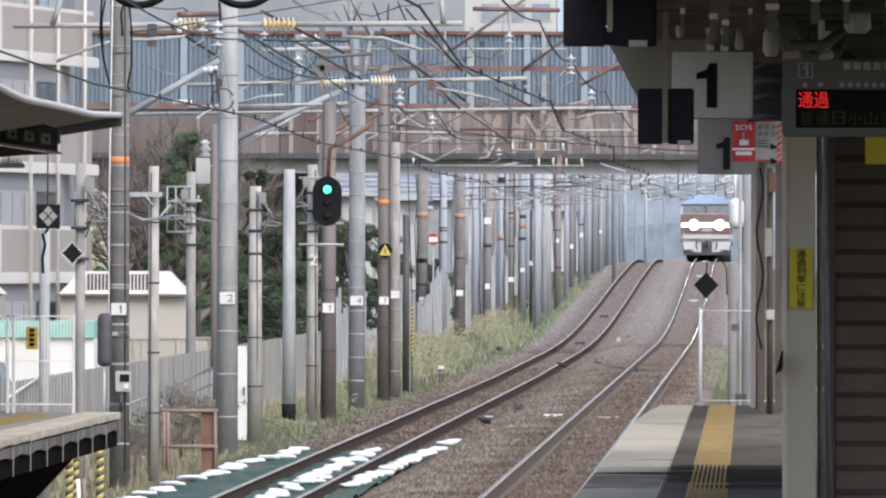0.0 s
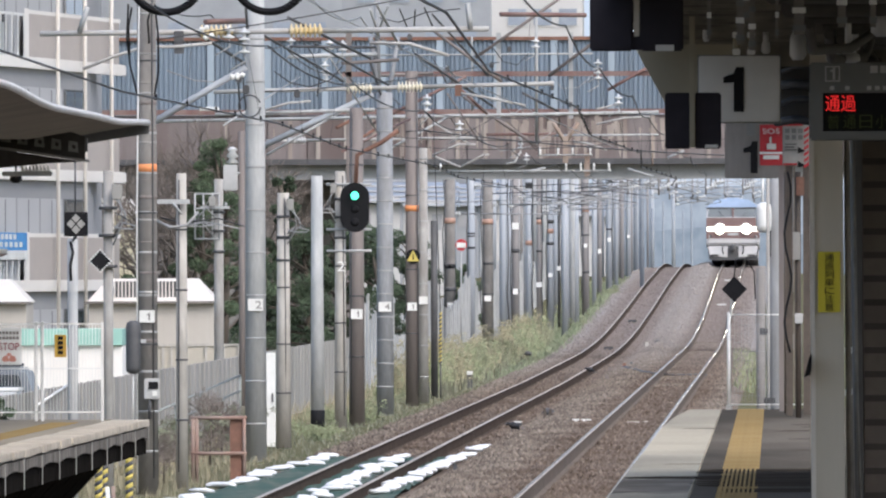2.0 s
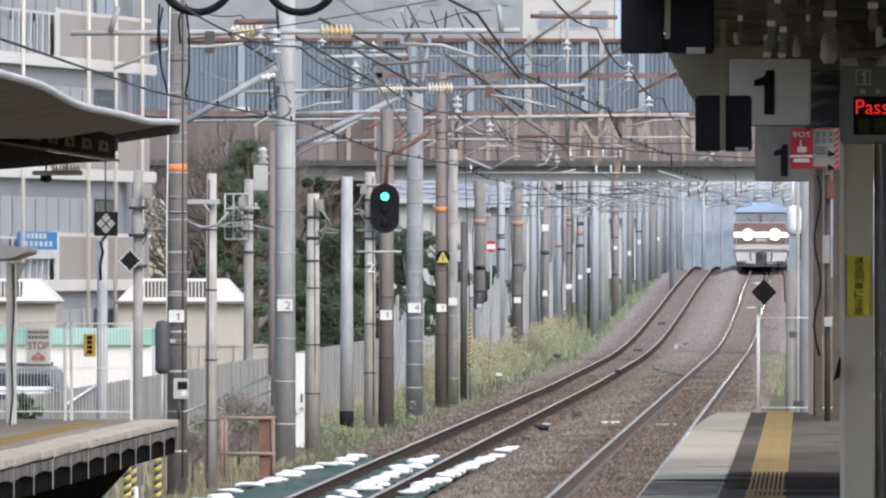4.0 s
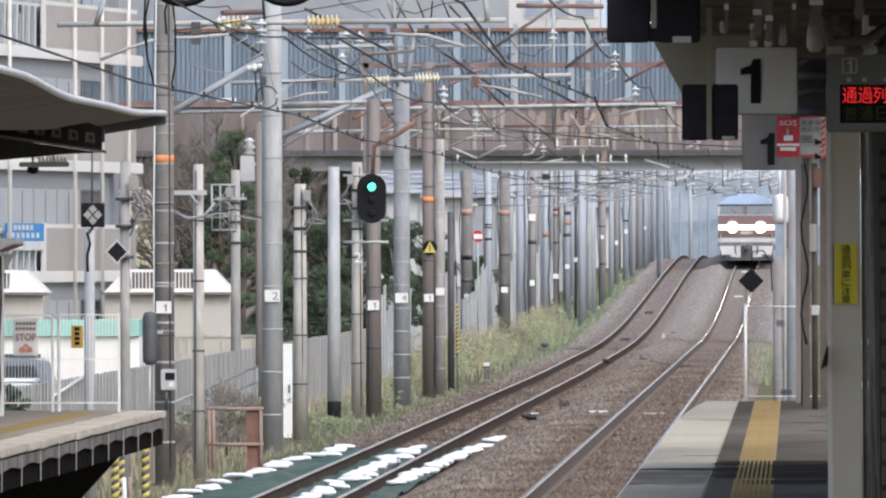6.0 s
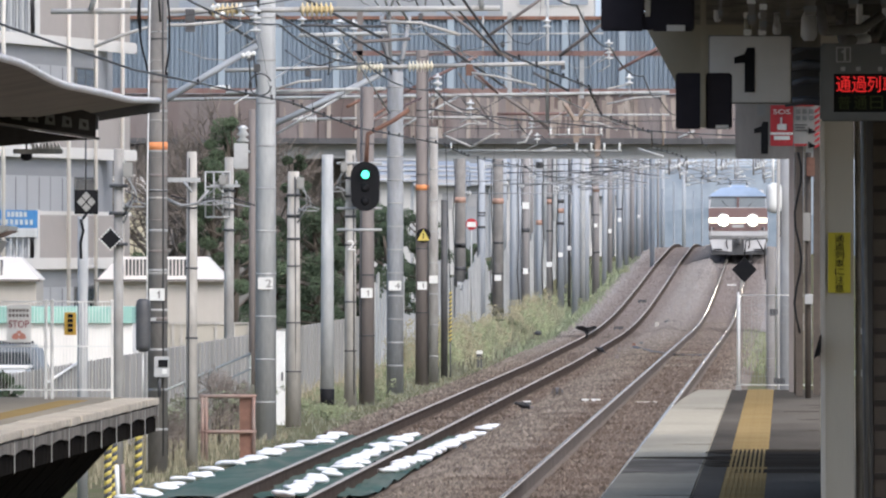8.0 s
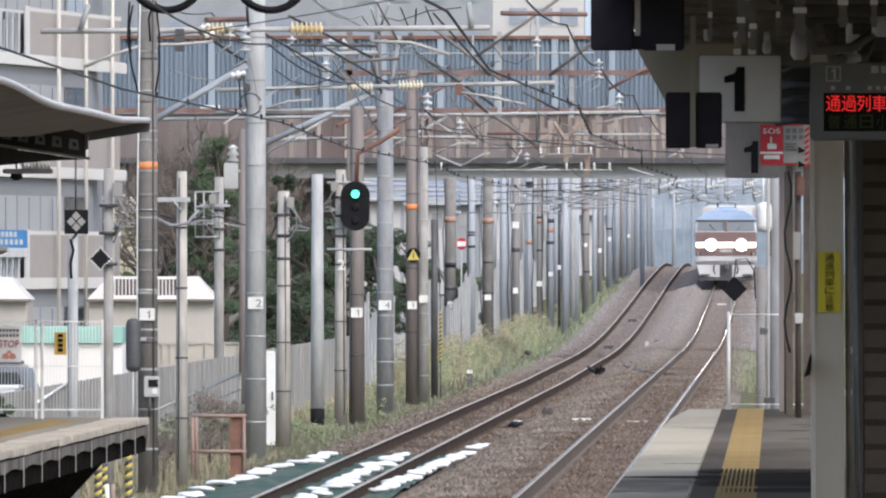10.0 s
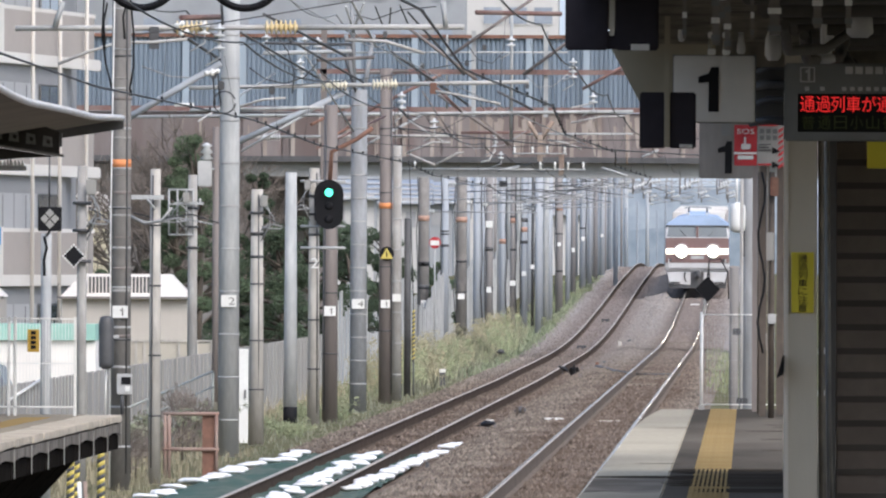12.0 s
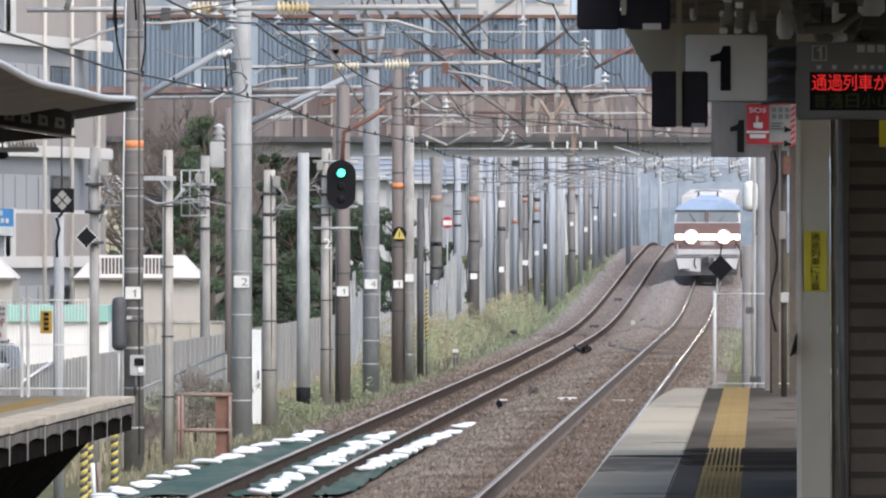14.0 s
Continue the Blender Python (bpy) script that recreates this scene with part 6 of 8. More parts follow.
for ca, cb_ in ((1013, 1033), (1057, 1037)):
    part("fork", Shape().rod(((ca - 1436) / 40000 * 749, 749.3, 7.513), ((cb_ - 1436) / 40000 * 749, 749.3, 6.913), 0.07, n=8), M_TAN, fit)
for row, cols in ((262, (990, 1022, 1048, 1079)), (290, (788, 814, 1036, 1062, 1085, 1112))):
    z0 = 2.85 - (row - 461) / 40000 * 749
    part("pin_rail", Shape().rod(((cols[0] - 1440) / 40000 * 749, 749.1, z0 - 0.14), ((cols[-1] - 1432) / 40000 * 749, 749.1, z0 - 0.14), 0.025, n=6), M_GALV, fit)
    for col in cols:
        part("pin_insulator", Shape().turned([(0.02, -0.14), (0.045, -0.1), (0.025, -0.02), (0.045, 0.04), (0.02, 0.12)], ((col - 1436) / 40000 * 749, 749.0, z0), n=10), M_WHITE, fit, "white pin insulator")
part("rusty_rail", Shape().rod((-10.13, 749.3, 7.119), (-7.827, 749.3, 7.138), 0.05, n=6), M_MAROON, fit, "rusty horizontal rail")
part("drop_rod", Shape().rod((-4.625, 749.2, 6.089), (-4.625, 749.2, 7.101), 0.03, n=6), M_TAN, fit)
for pts in (((1048, 245), (1080, 250), (1108, 261)), ((799, 269), (846, 250), (876, 250)), ((850, 290), (889, 269), (900, 268)), ((800, 210), (825, 226), (866, 250)), ((930, 285), (945, 282), (956, 262))):
    part("steady_arm", Shape().line([((c_ - 1436) / 40000 * 748, 748.6, 2.85 - (r_ - 461) / 40000 * 748) for c_, r_ in pts], 0.035, 8), M_BOOM, fit, "bent pale arm")

# wires along both tracks, hung between supports
SPANS = (120, 180, 235, 290, 352, 412, 472, 535, 590, 645, 700, 750, 820, 880, 940)


def running_wire(name, x, level, height, sag, r, mat, label, stagger=0.2):
    pts = []
    for i, (a_, b_) in enumerate(zip(SPANS, SPANS[1:])):
        s0, s1 = (stagger if i % 2 else -stagger), (-stagger if i % 2 else stagger)
        for k in range(12):
            t = k / 12
            y = a_ + (b_ - a_) * t
            pts.append((x + s0 + (s1 - s0) * t, y, level(y) + height - 4 * sag * t * (1 - t)))
    return solid(name, Shape().line(pts, r, 6), mat, label, "wire", "overhead wires")


low = lambda y: rise(y) - drop(y)
running_wire("contact_wire", TRACK, rise, 4.85, 0.0, 0.012, M_WIRE, "dark contact wire above the near track")
running_wire("contact_wire", TRACK_FAR, low, 5.0, 0.0, 0.012, M_WIRE, "dark contact wire above the far track")
running_wire("messenger_wire", TRACK, rise, 5.9, 0.15, 0.012, M_WIRE, "sagging messenger wire above the near track", 0.05)
running_wire("messenger_wire", TRACK_FAR, low, 6.0, 0.15, 0.012, M_WIRE, "sagging messenger wire above the far track", 0.05)
running_wire("feeder_wire", -9.0, rise, 8.0, 0.3, 0.014, M_WIRE_PALE, "thick feeder wire on the mast tops", 0)
running_wire("feeder_wire", -10.6, rise, 7.4, 0.25, 0.012, M_WIRE, "thin wire on the mast tops", 0)


def stagger_at(y):
    for i, (a_, b_) in enumerate(zip(SPANS, SPANS[1:])):
        if a_ <= y < b_:
            return (0.2 if i % 2 else -0.2) * (1 - 2 * (y - a_) / (b_ - a_))
    return 0


for x, lev, h in ((TRACK, rise, 4.85), (TRACK_FAR, low, 5.0)):
    for k in range(34):
        y = 245 + k * 9 + (k % 3)
        cx = x + stagger_at(y)
        solid("dropper_clip", Shape().box(cx - 0.014, cx + 0.014, y - 0.02, y + 0.02, lev(y) + h - 0.02, lev(y) + h + 0.045), M_BLACK, "dark clip on the contact wire", "clip", "dropper clips")
        if k % 3 == 1:
            solid("dropper", Shape().rod((cx, y, lev(y) + h), (x, y, lev(y) + h + 0.75), 0.004, n=4), M_WIRE, "thin dark dropper wire between two overhead wires", "dropper", "droppers")
random.seed(5)
for k in range(8):
    xa, y, top = ((-10.05, 352, 8.2), (-9.785, 412, 8.4), (-9.643, 535, 6.8), (-9.54, 567, 7.6))[k % 4]
    za, zb = random.uniform(5.6, top), random.uniform(5.2, 8.2)
    xb = random.uniform(-7, 0)
    pts = [(xa + (xb - xa) * t, y + (60 if k % 2 else 2) * t, za + (zb - za) * t - 0.45 * t * (1 - t)) for t in [j / 14 for j in range(15)]]
    solid("span_wire", Shape().line(pts, random.choice((0.01, 0.014, 0.018)), 6), random.choice((M_WIRE, M_WIRE, M_WIRE_PALE)), "slack wire strung across the line", "wire", "span wires")
# arms on the masts beyond the bridge
for k, (col, y, wide, mat, mark) in enumerate(FAR_POLES + FAR_POLES[6:]):
    x0 = (col - 1436) / 40000 * y
    z = rise(y) + random.uniform(4.3, 5.6)
    arm = thing("far_cantilever", (x0, y, z), "pale overhead-line arm beyond the bridge", "cantilever arm", "far cantilever arms")
    l = random.uniform(1.8, 4.2)
    disc_stack((x0, y, z), (x0 + 0.4, y, z), 4, 0.1, M_PORCELAIN, "insulator", arm)
    part("tube", Shape().rod((x0 + 0.4, y, z), (x0 + l, y, z + random.uniform(-0.2, 0.7)), 0.024, n=6), M_WIRE_PALE, arm)
    part("steady_arm", Shape().line([(x0, y, z + 0.4), (x0 + l * 0.6, y, z + 0.5), (x0 + l, y, z + 0.3)], 0.018, 6), M_STEEL_DARK if k % 3 else M_WIRE_PALE, arm)
# latticed gantries over both tracks beyond the bridge
for y in (1035, 1110, 1190, 1275, 1370, 1440):
    xa, xb, z = far_x(y) - random.uniform(2.8, 3.6), near_x(y) + 3.3, rise(y) + random.uniform(4.9, 5.6)
    g_ = thing("far_gantry", (xa, y, rise(y)), "pale steel lattice gantry over both tracks beyond the bridge", "gantry", "far gantries")
    for x in (xa, xb):
        part("leg", Shape().rod((x, y, rise(y) - 0.9), (x, y, z + 0.7), 0.1, n=8), M_FAR_PALE, g_)
    for h in (0, 0.45):
        part("chord", Shape().box(xa, xb, y - 0.04, y + 0.04, z + h - 0.035, z + h + 0.035), M_FAR_PALE, g_)
    n = 14
    for k in range(n):
        a_, b_ = xa + (xb - xa) * k / n, xa + (xb - xa) * (k + 1) / n
        part("lacing", Shape().rod((a_, y, z + 0.45 * (k % 2)), (b_, y, z + 0.45 * (1 - k % 2)), 0.02, n=5), M_FAR_BROWN if k % 3 == 0 else M_FAR_PALE, g_)
    for x in (far_x(y) - 0.9, far_x(y) + 0.5, near_x(y) - 0.8, near_x(y) + 0.9):
        part("hanger", Shape().rod((x, y, z - 0.9), (x, y, z + 0.6), 0.045, n=6), M_FAR_BROWN, g_)
        disc_stack((x, y, z - 0.6), (x + 0.5, y, z - 0.45), 4, 0.11, M_PORCELAIN, "insulator", g_)
        part("steady_arm", Shape().line([(x, y, z - 0.85), (x + 0.6, y, z - 0.75), (x + 1.2, y, z - 0.95)], 0.022, 6), M_WIRE_PALE, g_)
# black ribbed cables hanging in loops above
for col, y in ((328, 330), (512, 331)):
    cx, zt = (col - 1436) / 40000 * y, 2.85 - (-33 - 461) / 40000 * y
    ring = [(cx + 0.52 * math.sin(t), y, zt + 0.1 - 0.52 * (0.95 * math.cos(t))) for t in [-1.5 + 3.0 * k / 24 for k in range(25)]]
    lp = thing("cable_coil", (cx, y, zt), "black ribbed cable hanging in a loop", "cable", "hanging cable loops")
    part("cable", Shape().line(ring, 0.055, 8), M_BLACK, lp)
    for p in ring[::1]:
        part("rib", Shape().turned([(0.055, -0.014), (0.075, -0.008), (0.075, 0.008), (0.055, 0.014)], p, (math.cos(-1.5), 0.0, 0.3), 8), M_BLACK, lp)
    part("support_wire", Shape().rod((cx - 0.52, y, zt), (cx - 0.6, y, 7.6), 0.02, n=5).rod((cx - 0.6, y, 7.6), ((294 - 1436) / 40000 * 352 - 0.05, 351.84, 7.7), 0.02, n=5), M_BLACK, lp)

# ---- beyond the far platform ----
M_CREAM = material("cream_wall", (0.5, 0.465, 0.42), 0.85, vary=0.08, grain=6, blotch=0.5, streak=0.4, tint=(0.42, 0.385, 0.34))
M_ROOF_WHITE = material("white_roof", (0.72, 0.68, 0.63), 0.6, vary=0.06, grain=6, blotch=0.6, tint=(0.58, 0.53, 0.48))
M_PALE_YELLOW = material("pale_yellow_wall", (0.56, 0.51, 0.37), 0.85, vary=0.06, grain=6, blotch=0.5)
M_MINT = material("mint_sheet", (0.35, 0.6, 0.52), 0.6, vary=0.08, grain=6, blotch=0.6)
M_AMBER = material("amber_notice", (0.55, 0.34, 0.05), 0.6, vary=0.1, grain=8, blotch=2, bump=0.02)
M_TEXT_BLUE = material("blue_sign_face", (0.06, 0.3, 0.68), 0.5, vary=0.06, grain=8, blotch=2, bump=0.02)

M_SOFFIT = material("tan_soffit", (0.165, 0.142, 0.12), 0.85, vary=0.3, grain=8, blotch=0.8)
M_EAVES = material("flaking_white_eaves", (0.66, 0.67, 0.68), 0.7, vary=0.2, grain=14, blotch=4, tint=(0.42, 0.36, 0.32), stain=0.7)
# the canopy over the far platform, with its sagging pale eaves
EAVES = ((150, 5.0), (200, 4.92), (228, 4.8), (235, 4.785), (244, 4.77), (249, 4.715), (253, 4.665), (258, 4.632), (272, 4.637), (283, 4.622), (288, 4.65), (296, 4.695))
def eaves(y):
    return float(np.interp(y, [e_[0] for e_ in EAVES], [e_[1] for e_ in EAVES]))


def eased(y):
    return sum(eaves(y + d_) for d_ in (-2, -1, 0, 1, 2)) / 5


LINE = [214 + 82 * k / 60 for k in range(61)]
roof = Shape()
for side in (0, 1):
    roof.sheet([[(F_EDGE - 0.02, y, eased(y) + side * 0.05), (F_EDGE - 1.2, y, eased(y) - 0.2 + side * 0.05), (F_EDGE - 4.5, y, eased(y) - 0.21 + side * 0.05)] for y in LINE])
canopy_far = solid("canopy_far", roof, M_SOFFIT, "dull tan canopy with pale eaves over the far platform", "canopy", kind="structure")
part("eaves_roll", Shape().line([(F_EDGE - 0.02, y, eased(y) + 0.015) for y in LINE], 0.042, 12), M_EAVES, canopy_far, "pale rolled eaves edge")
part("end_trim", Shape().prism([(F_EDGE, 4.69), (F_EDGE, 4.565), (F_EDGE - 1.0, 4.41), (F_EDGE - 4.5, 4.3), (F_EDGE - 4.5, 4.5)], "y", 296.0, 296.1), M_STEEL_DARK, canopy_far)
def fall(x):
    """Underside of the sloping beam below the far canopy."""
    return 4.175 + 0.15 * (-8.9 - x)


M_BEAM = material("dull_brown_beam", (0.055, 0.05, 0.047), 0.85, vary=0.35, grain=10, blotch=1.5, gloss=0.05)
M_DIM_MARK = material("dim_grey_mark", (0.2, 0.195, 0.185), 0.9, vary=0.3, grain=20, blotch=4, tint=(0.1, 0.095, 0.09))
xl = F_EDGE - 4.5
beam = part("beam", Shape().prism([(xl, fall(xl)), (-8.913, fall(-8.913)), (-8.913, 4.46), (-9.3, 4.6), (xl, 5.0)], "y", 284.8, 285), M_BEAM, canopy_far, "dark beam with a row of dim square marks")
part("flange", Shape().prism([(xl, fall(xl) - 0.03), (-8.86, fall(-8.86) - 0.03), (-8.86, fall(-8.86) + 0.004), (xl, fall(xl) + 0.004)], "y", 284.6, 285.1), M_CONCRETE_DARK, canopy_far, "rusty flange")
# Dark wedge shape below the sloping beam.
part("gusset", Shape().prism([(xl, fall(xl) - 0.04), (-8.95, fall(-8.95) - 0.035), (-9.4, 4.13), (-10.26, 4.05), (xl, 3.9)], "y", 285.12, 285.3), M_BEAM, canopy_far)
for k in range(7):
    x0 = -9.125 - k * 0.213
    z0 = fall(x0) + 0.06
    mark_ = part("square_mark", Shape().prism([(x0, z0 + 0.01), (x0 + 0.13, z0 - 0.006), (x0 + 0.12, z0 + 0.125), (x0 + 0.01, z0 + 0.145)], "y", 284.78, 284.799), M_DIM_MARK, beam)
    part("inner_mark", Shape().prism([(x0 + 0.05, z0 + 0.055), (x0 + 0.09, z0 + 0.03), (x0 + 0.1, z0 + 0.08), (x0 + 0.055, z0 + 0.1)], "y", 284.77, 284.779), M_BEAM, mark_)
louvre = thing("louvre_lamp", (-9.63, 285.6, 4.02), "grey lamp with white teeth for its bright gaps", "lamp")
part("housing", Shape().box(-9.98, -9.35, 285.5, 285.7, 3.97, 4.03), M_GALV, louvre, bevel=0.01)
# White teeth stand for the bright background between the lamp's blades.
for k in range(8):
    x0 = -9.74 + k * 0.046
    part("louvre_blade", Shape().prism([(x0, 4.032), (x0 + 0.044, 4.032), (x0 + 0.012, 4.12)], "y", 285.52, 285.68), M_WHITE, louvre)
part("hanger", Shape().rod((-9.55, 285.6, 4.03), (-9.55, 285.6, 4.5), 0.012, n=6), M_GALV, louvre)
part("beam", Shape().box(F_EDGE - 4.5, F_EDGE - 0.5, 286, 286.3, 4.28, 4.45), M_STEEL_DARK, canopy_far)
cam_dome = thing("platform_speaker", (-9.858, 287, 3.919), "dark round loudspeaker under the canopy", "loudspeaker")
part("horn", Shape().turned([(0.03, 0), (0.08, 0.03), (0.07, 0.09), (0.03, 0.12)], (-9.858, 287, 3.89), n=14), M_BLACK, cam_dome)
part("stem", Shape().rod((-9.858, 287, 4.005), (-9.858, 287, 4.45), 0.012, n=6), M_STEEL_DARK, cam_dome)

# the white fence at its end
wf = thing("platform_end_fence", (-9.786, 293, F_TOP), "white mesh fence across the far platform's end", "fence")
for col in (-40, 4, 97, 108, 214):
    x0 = (col - 1436) / 40000 * 293
    part("post", Shape().box(x0 - 0.019, x0 + 0.019, 292.98, 293.02, F_TOP, 2.11), M_WHITE, wf, bevel=0.006)
for row in (566, 645, 722):
    z = 2.85 - (row - 461) / 40000 * 293
    part("rail", Shape().box(-10.958, -8.951, 292.98, 293.02, z - 0.009, z + 0.009), M_WHITE, wf)
for k in range(46):
    x0 = -10.885 + k * 0.042
    part("mesh_wire", Shape().rod((x0, 293, 0.938), (x0, 293, 2.081), 0.0045, n=4), M_WHITE, wf)
board = solid("keep_out_sign", Shape().box(-10.317, -9.995, 292.9, 292.93, 1.554, 2.037), M_WHITE, "white keep-out board with red writing on the fence", "sign", bevel=0.005)
for k in range(2):
    for j in range(6):
        part("character_bar", Shape().box(-10.288 + j * 0.045, -10.288 + j * 0.045 + 0.032, 292.89, 292.9, 1.949 - k * 0.066, 1.986 - k * 0.066), M_POLE_BROWN, board)
part("red_word", moved(letters("STOP", 0.264, 0.095), -10.288, 292.885, 1.744), material("dark_red_lettering", (0.3, 0.03, 0.04), 0.6, vary=0.1), board)
M_PALM = material("pale_red_print", (0.62, 0.28, 0.22), 0.7, vary=0.2, grain=20, blotch=6)
for side in (-1, 1):
    cx = -10.156 + side * 0.045
    part("pictogram", Shape().prism([(cx - 0.05, 1.62), (cx - 0.03, 1.595), (cx + 0.03, 1.595), (cx + 0.05, 1.62), (cx + 0.03, 1.66), (cx + 0.005 - side * 0.02, 1.68), (cx - 0.03, 1.66)], "y", 292.885, 292.899), M_PALM, board, "pale red printed shape")
part("pictogram", Shape().box(-10.18, -10.132, 292.884, 292.898, 1.665, 1.705), M_PALM, board)
yb_ = solid("yellow_notice", Shape().box(-9.567, -9.414, 292.9, 292.92, 1.65, 1.942), M_AMBER, "amber vertical notice on the fence", "sign", bevel=0.004)
for k in range(4):
    part("character_bar", Shape().box(-9.523, -9.457, 292.89, 292.9, 1.876 - k * 0.062, 1.92 - k * 0.062), M_BLACK, yb_)

# a small shelter with a worn eave, and the cables on its post
sl = thing("shelter", (-10.22, 285, F_TOP), "small worn shelter roof on a white steel post", "shelter")
part("post", Shape().box(-10.29, -10.16, 285, 285.12, F_TOP, 2.86), M_WHITE, sl, "white painted post", bevel=0.01)
part("post", Shape().box(-10.62, -10.52, 286.5, 286.6, F_TOP, 2.9), M_WHITE, sl, bevel=0.01)
part("bracket", Shape().prism([(-10.29, 2.62), (-10.16, 2.62), (-10.02, 2.87), (-10.29, 2.87)], "y", 285.02, 285.1), M_GALV, sl, "grey eaves bracket")
part("roof", Shape().prism([(-11.9, 2.98), (-10.3, 2.905), (-10.15, 2.93), (-9.97, 3.0), (-9.95, 3.05), (-10.2, 3.07), (-11.9, 3.14)], "y", 283.5, 286.8), M_WHITE, sl, "pale roof sheet", bevel=0.01)
part("fascia", Shape().prism([(-11.9, 2.975), (-10.3, 2.9), (-10.15, 2.925), (-9.96, 2.995), (-9.96, 2.985), (-10.15, 2.91), (-10.3, 2.885), (-11.9, 2.955)], "y", 283.49, 286.8), M_RUSTRAIL, sl, "rust-stained fascia")
part("cable", Shape().line([(-10.2, 284.98, 2.85), (-10.19, 284.97, 2.3), (-10.22, 284.97, 1.7), (-10.2, 284.97, 1.2), (-10.24, 284.97, F_TOP)], 0.011, 6), M_BLACK, sl, "black cable down the post")
for pts in (((262, 0), (259, 60), (265, 110), (277, 158)), ((268, 6), (262, 40), (264, 90)), ((309, 0), (315, 60), (315, 120), (308, 160)), ((303, 5), (296, 30), (299, 70))):
    part("slack_cable", Shape().line([((c_ - 1436) / 40000 * 351.7, 351.7, 2.85 - (r_ - 461) / 40000 * 351.7) for c_, r_ in pts], 0.016, 6), M_BLACK, a, "slack black cable beside the mast head")
cross = solid("cable_duct", Shape().line([(-5.1, 672, -0.34), (-4.97, 669, -0.24), (-4.5, 645, -0.2), (-4.14, 627, -0.19), (-3.42, 612, -0.2), (-2.6, 611, -0.2), (-1.78, 612, -0.28)], 0.06, 6), M_STEEL_DARK, "dark rubber cable duct lying across the ballast", "cable duct")

# boards and posts by the platform end
fd = thing("diamond_board", (-9.51, 300, 3.232), "black square board with four pale diamonds", "sign")
part("board", Shape().box(-9.667, -9.353, 300, 300.03, 3.225, 3.547), M_BLACK, fd, bevel=0.006)
for dx_, dz_ in ((-9, 0), (9, 0), (0, 10), (0, -10)):
    cx, cz = -9.51 + dx_ * 0.0075, 3.39 + dz_ * 0.0075
    part("diamond", Shape().prism([(cx - 0.058, cz), (cx, cz - 0.062), (cx + 0.058, cz), (cx, cz + 0.062)], "y", 299.985, 300), M_CONCRETE, fd)
part("hanging_rod", Shape().rod((-9.518, 300.02, 3.547), (-9.518, 300.02, 4.282), 0.012, n=6).rod((-9.518, 300.02, 4.282), (-9.518, 295.0, 4.343), 0.012, n=6), M_STEEL_DARK, fd)
part("foot_post", Shape().rod((-9.51, 300.04, 3.225), (-9.579, 300.95, 3.173), 0.02, n=6), M_STEEL_DARK, fd)
pole(-9.587, 301, 3.196, 0.07, M_GALV, "blue-grey post with a black cable beside the platform end", thin=1)
solid("hanging_cable", Shape().line([(-9.611, 300.8, 3.158), (-9.573, 300.8, 3.008), (-9.611, 300.8, 2.843), (-9.603, 300.8, 2.633)], 0.02, 6), M_BLACK, "short black cable on a post", "cable", "cables")
dd = solid("diamond_target", Shape().prism([(-10.257, 2.899), (-10.1, 2.743), (-9.943, 2.899), (-10.1, 3.064)], "y", 329.75, 329.78), M_BLACK, "dark diamond target with studded edges", "sign")
for k in range(20):
    t = k / 5
    i, fr = int(t), t - int(t)
    q = [(-10.257, 2.899), (-10.1, 2.743), (-9.943, 2.899), (-10.1, 3.064), (-10.257, 2.899)]
    px, pz = q[i][0] + (q[i + 1][0] - q[i][0]) * fr, q[i][1] + (q[i + 1][1] - q[i][1]) * fr
    part("reflector", Shape().turned([(0.012, 0), (0.014, 0.01)], (px, 329.74, pz), (0, 1, 0), 8), M_WHITE, dd)
tube = thing("loudspeaker", (-10.249, 351.3, 1.148), "dark grey column loudspeaker on a mast", "loudspeaker")
part("case", Shape().turned([(0.05, 0), (0.11, 0.04), (0.115, 0.1), (0.115, 0.72), (0.1, 0.8), (0.04, 0.83)], (-10.249, 351.3, 1.148), n=16), M_STEEL_DARK, tube)
part("strap", Shape().box(-10.302, -10.056, 351.3, 351.5, 1.63, 1.683), M_GALV, tube)
part("cable", Shape().line([(-10.249, 351.3, 1.148), (-10.258, 351.3, 0.446)], 0.012, 6), M_WHITE, tube)
ph = thing("telephone_box", (-9.977, 351.6, 0.753), "small grey telephone box on a mast", "equipment box")
part("case", Shape().box(-10.091, -9.854, 351.55, 351.75, 0.753, 1.077), M_LIGHT_GREY, ph, bevel=0.012)
part("opening", Shape().box(-10.021, -9.872, 351.53, 351.549, 0.911, 1.025), M_BLACK, ph)
part("label", Shape().box(-9.96, -9.889, 351.53, 351.549, 0.805, 0.884), M_WHITE, ph)
part("cable", Shape().rod((-10.004, 351.6, 0.446), (-10.004, 351.6, 0.753), 0.03, n=6), M_STEEL_DARK, ph)
solid("mast_conduit", Shape().line([(-10.196, 351.6, -0.7), (-10.196, 351.6, 3.6), (-10.117, 351.6, 9.8)], 0.011, 8), M_WHITE, "white conduit clamped to a mast", "conduit", "conduits")
for col, y, z1, lean in ((217, 318, 0.14, 0.0), (261, 322, 0.16, 0.02), (207, 312, 0.1, -0.02)):
    x0 = (col - 1436) / 40000 * y
    sg = thing("guy_guard", (x0, y, -0.78), "yellow and black striped guard below the platform", "guard", "striped guards")
    for k in range(15):
        za = -0.78 + (z1 + 0.78) * k / 15
        ring = Shape().rod((x0, y, za), (x0, y, za + (z1 + 0.78) / 15), 0.055, n=12)
        ring.v = [(p, q, r + (p - x0) * 0.55) for p, q, r in ring.v]
        part("stripe", ring, M_YELLOW if k % 2 else M_STEEL_DARK, sg)

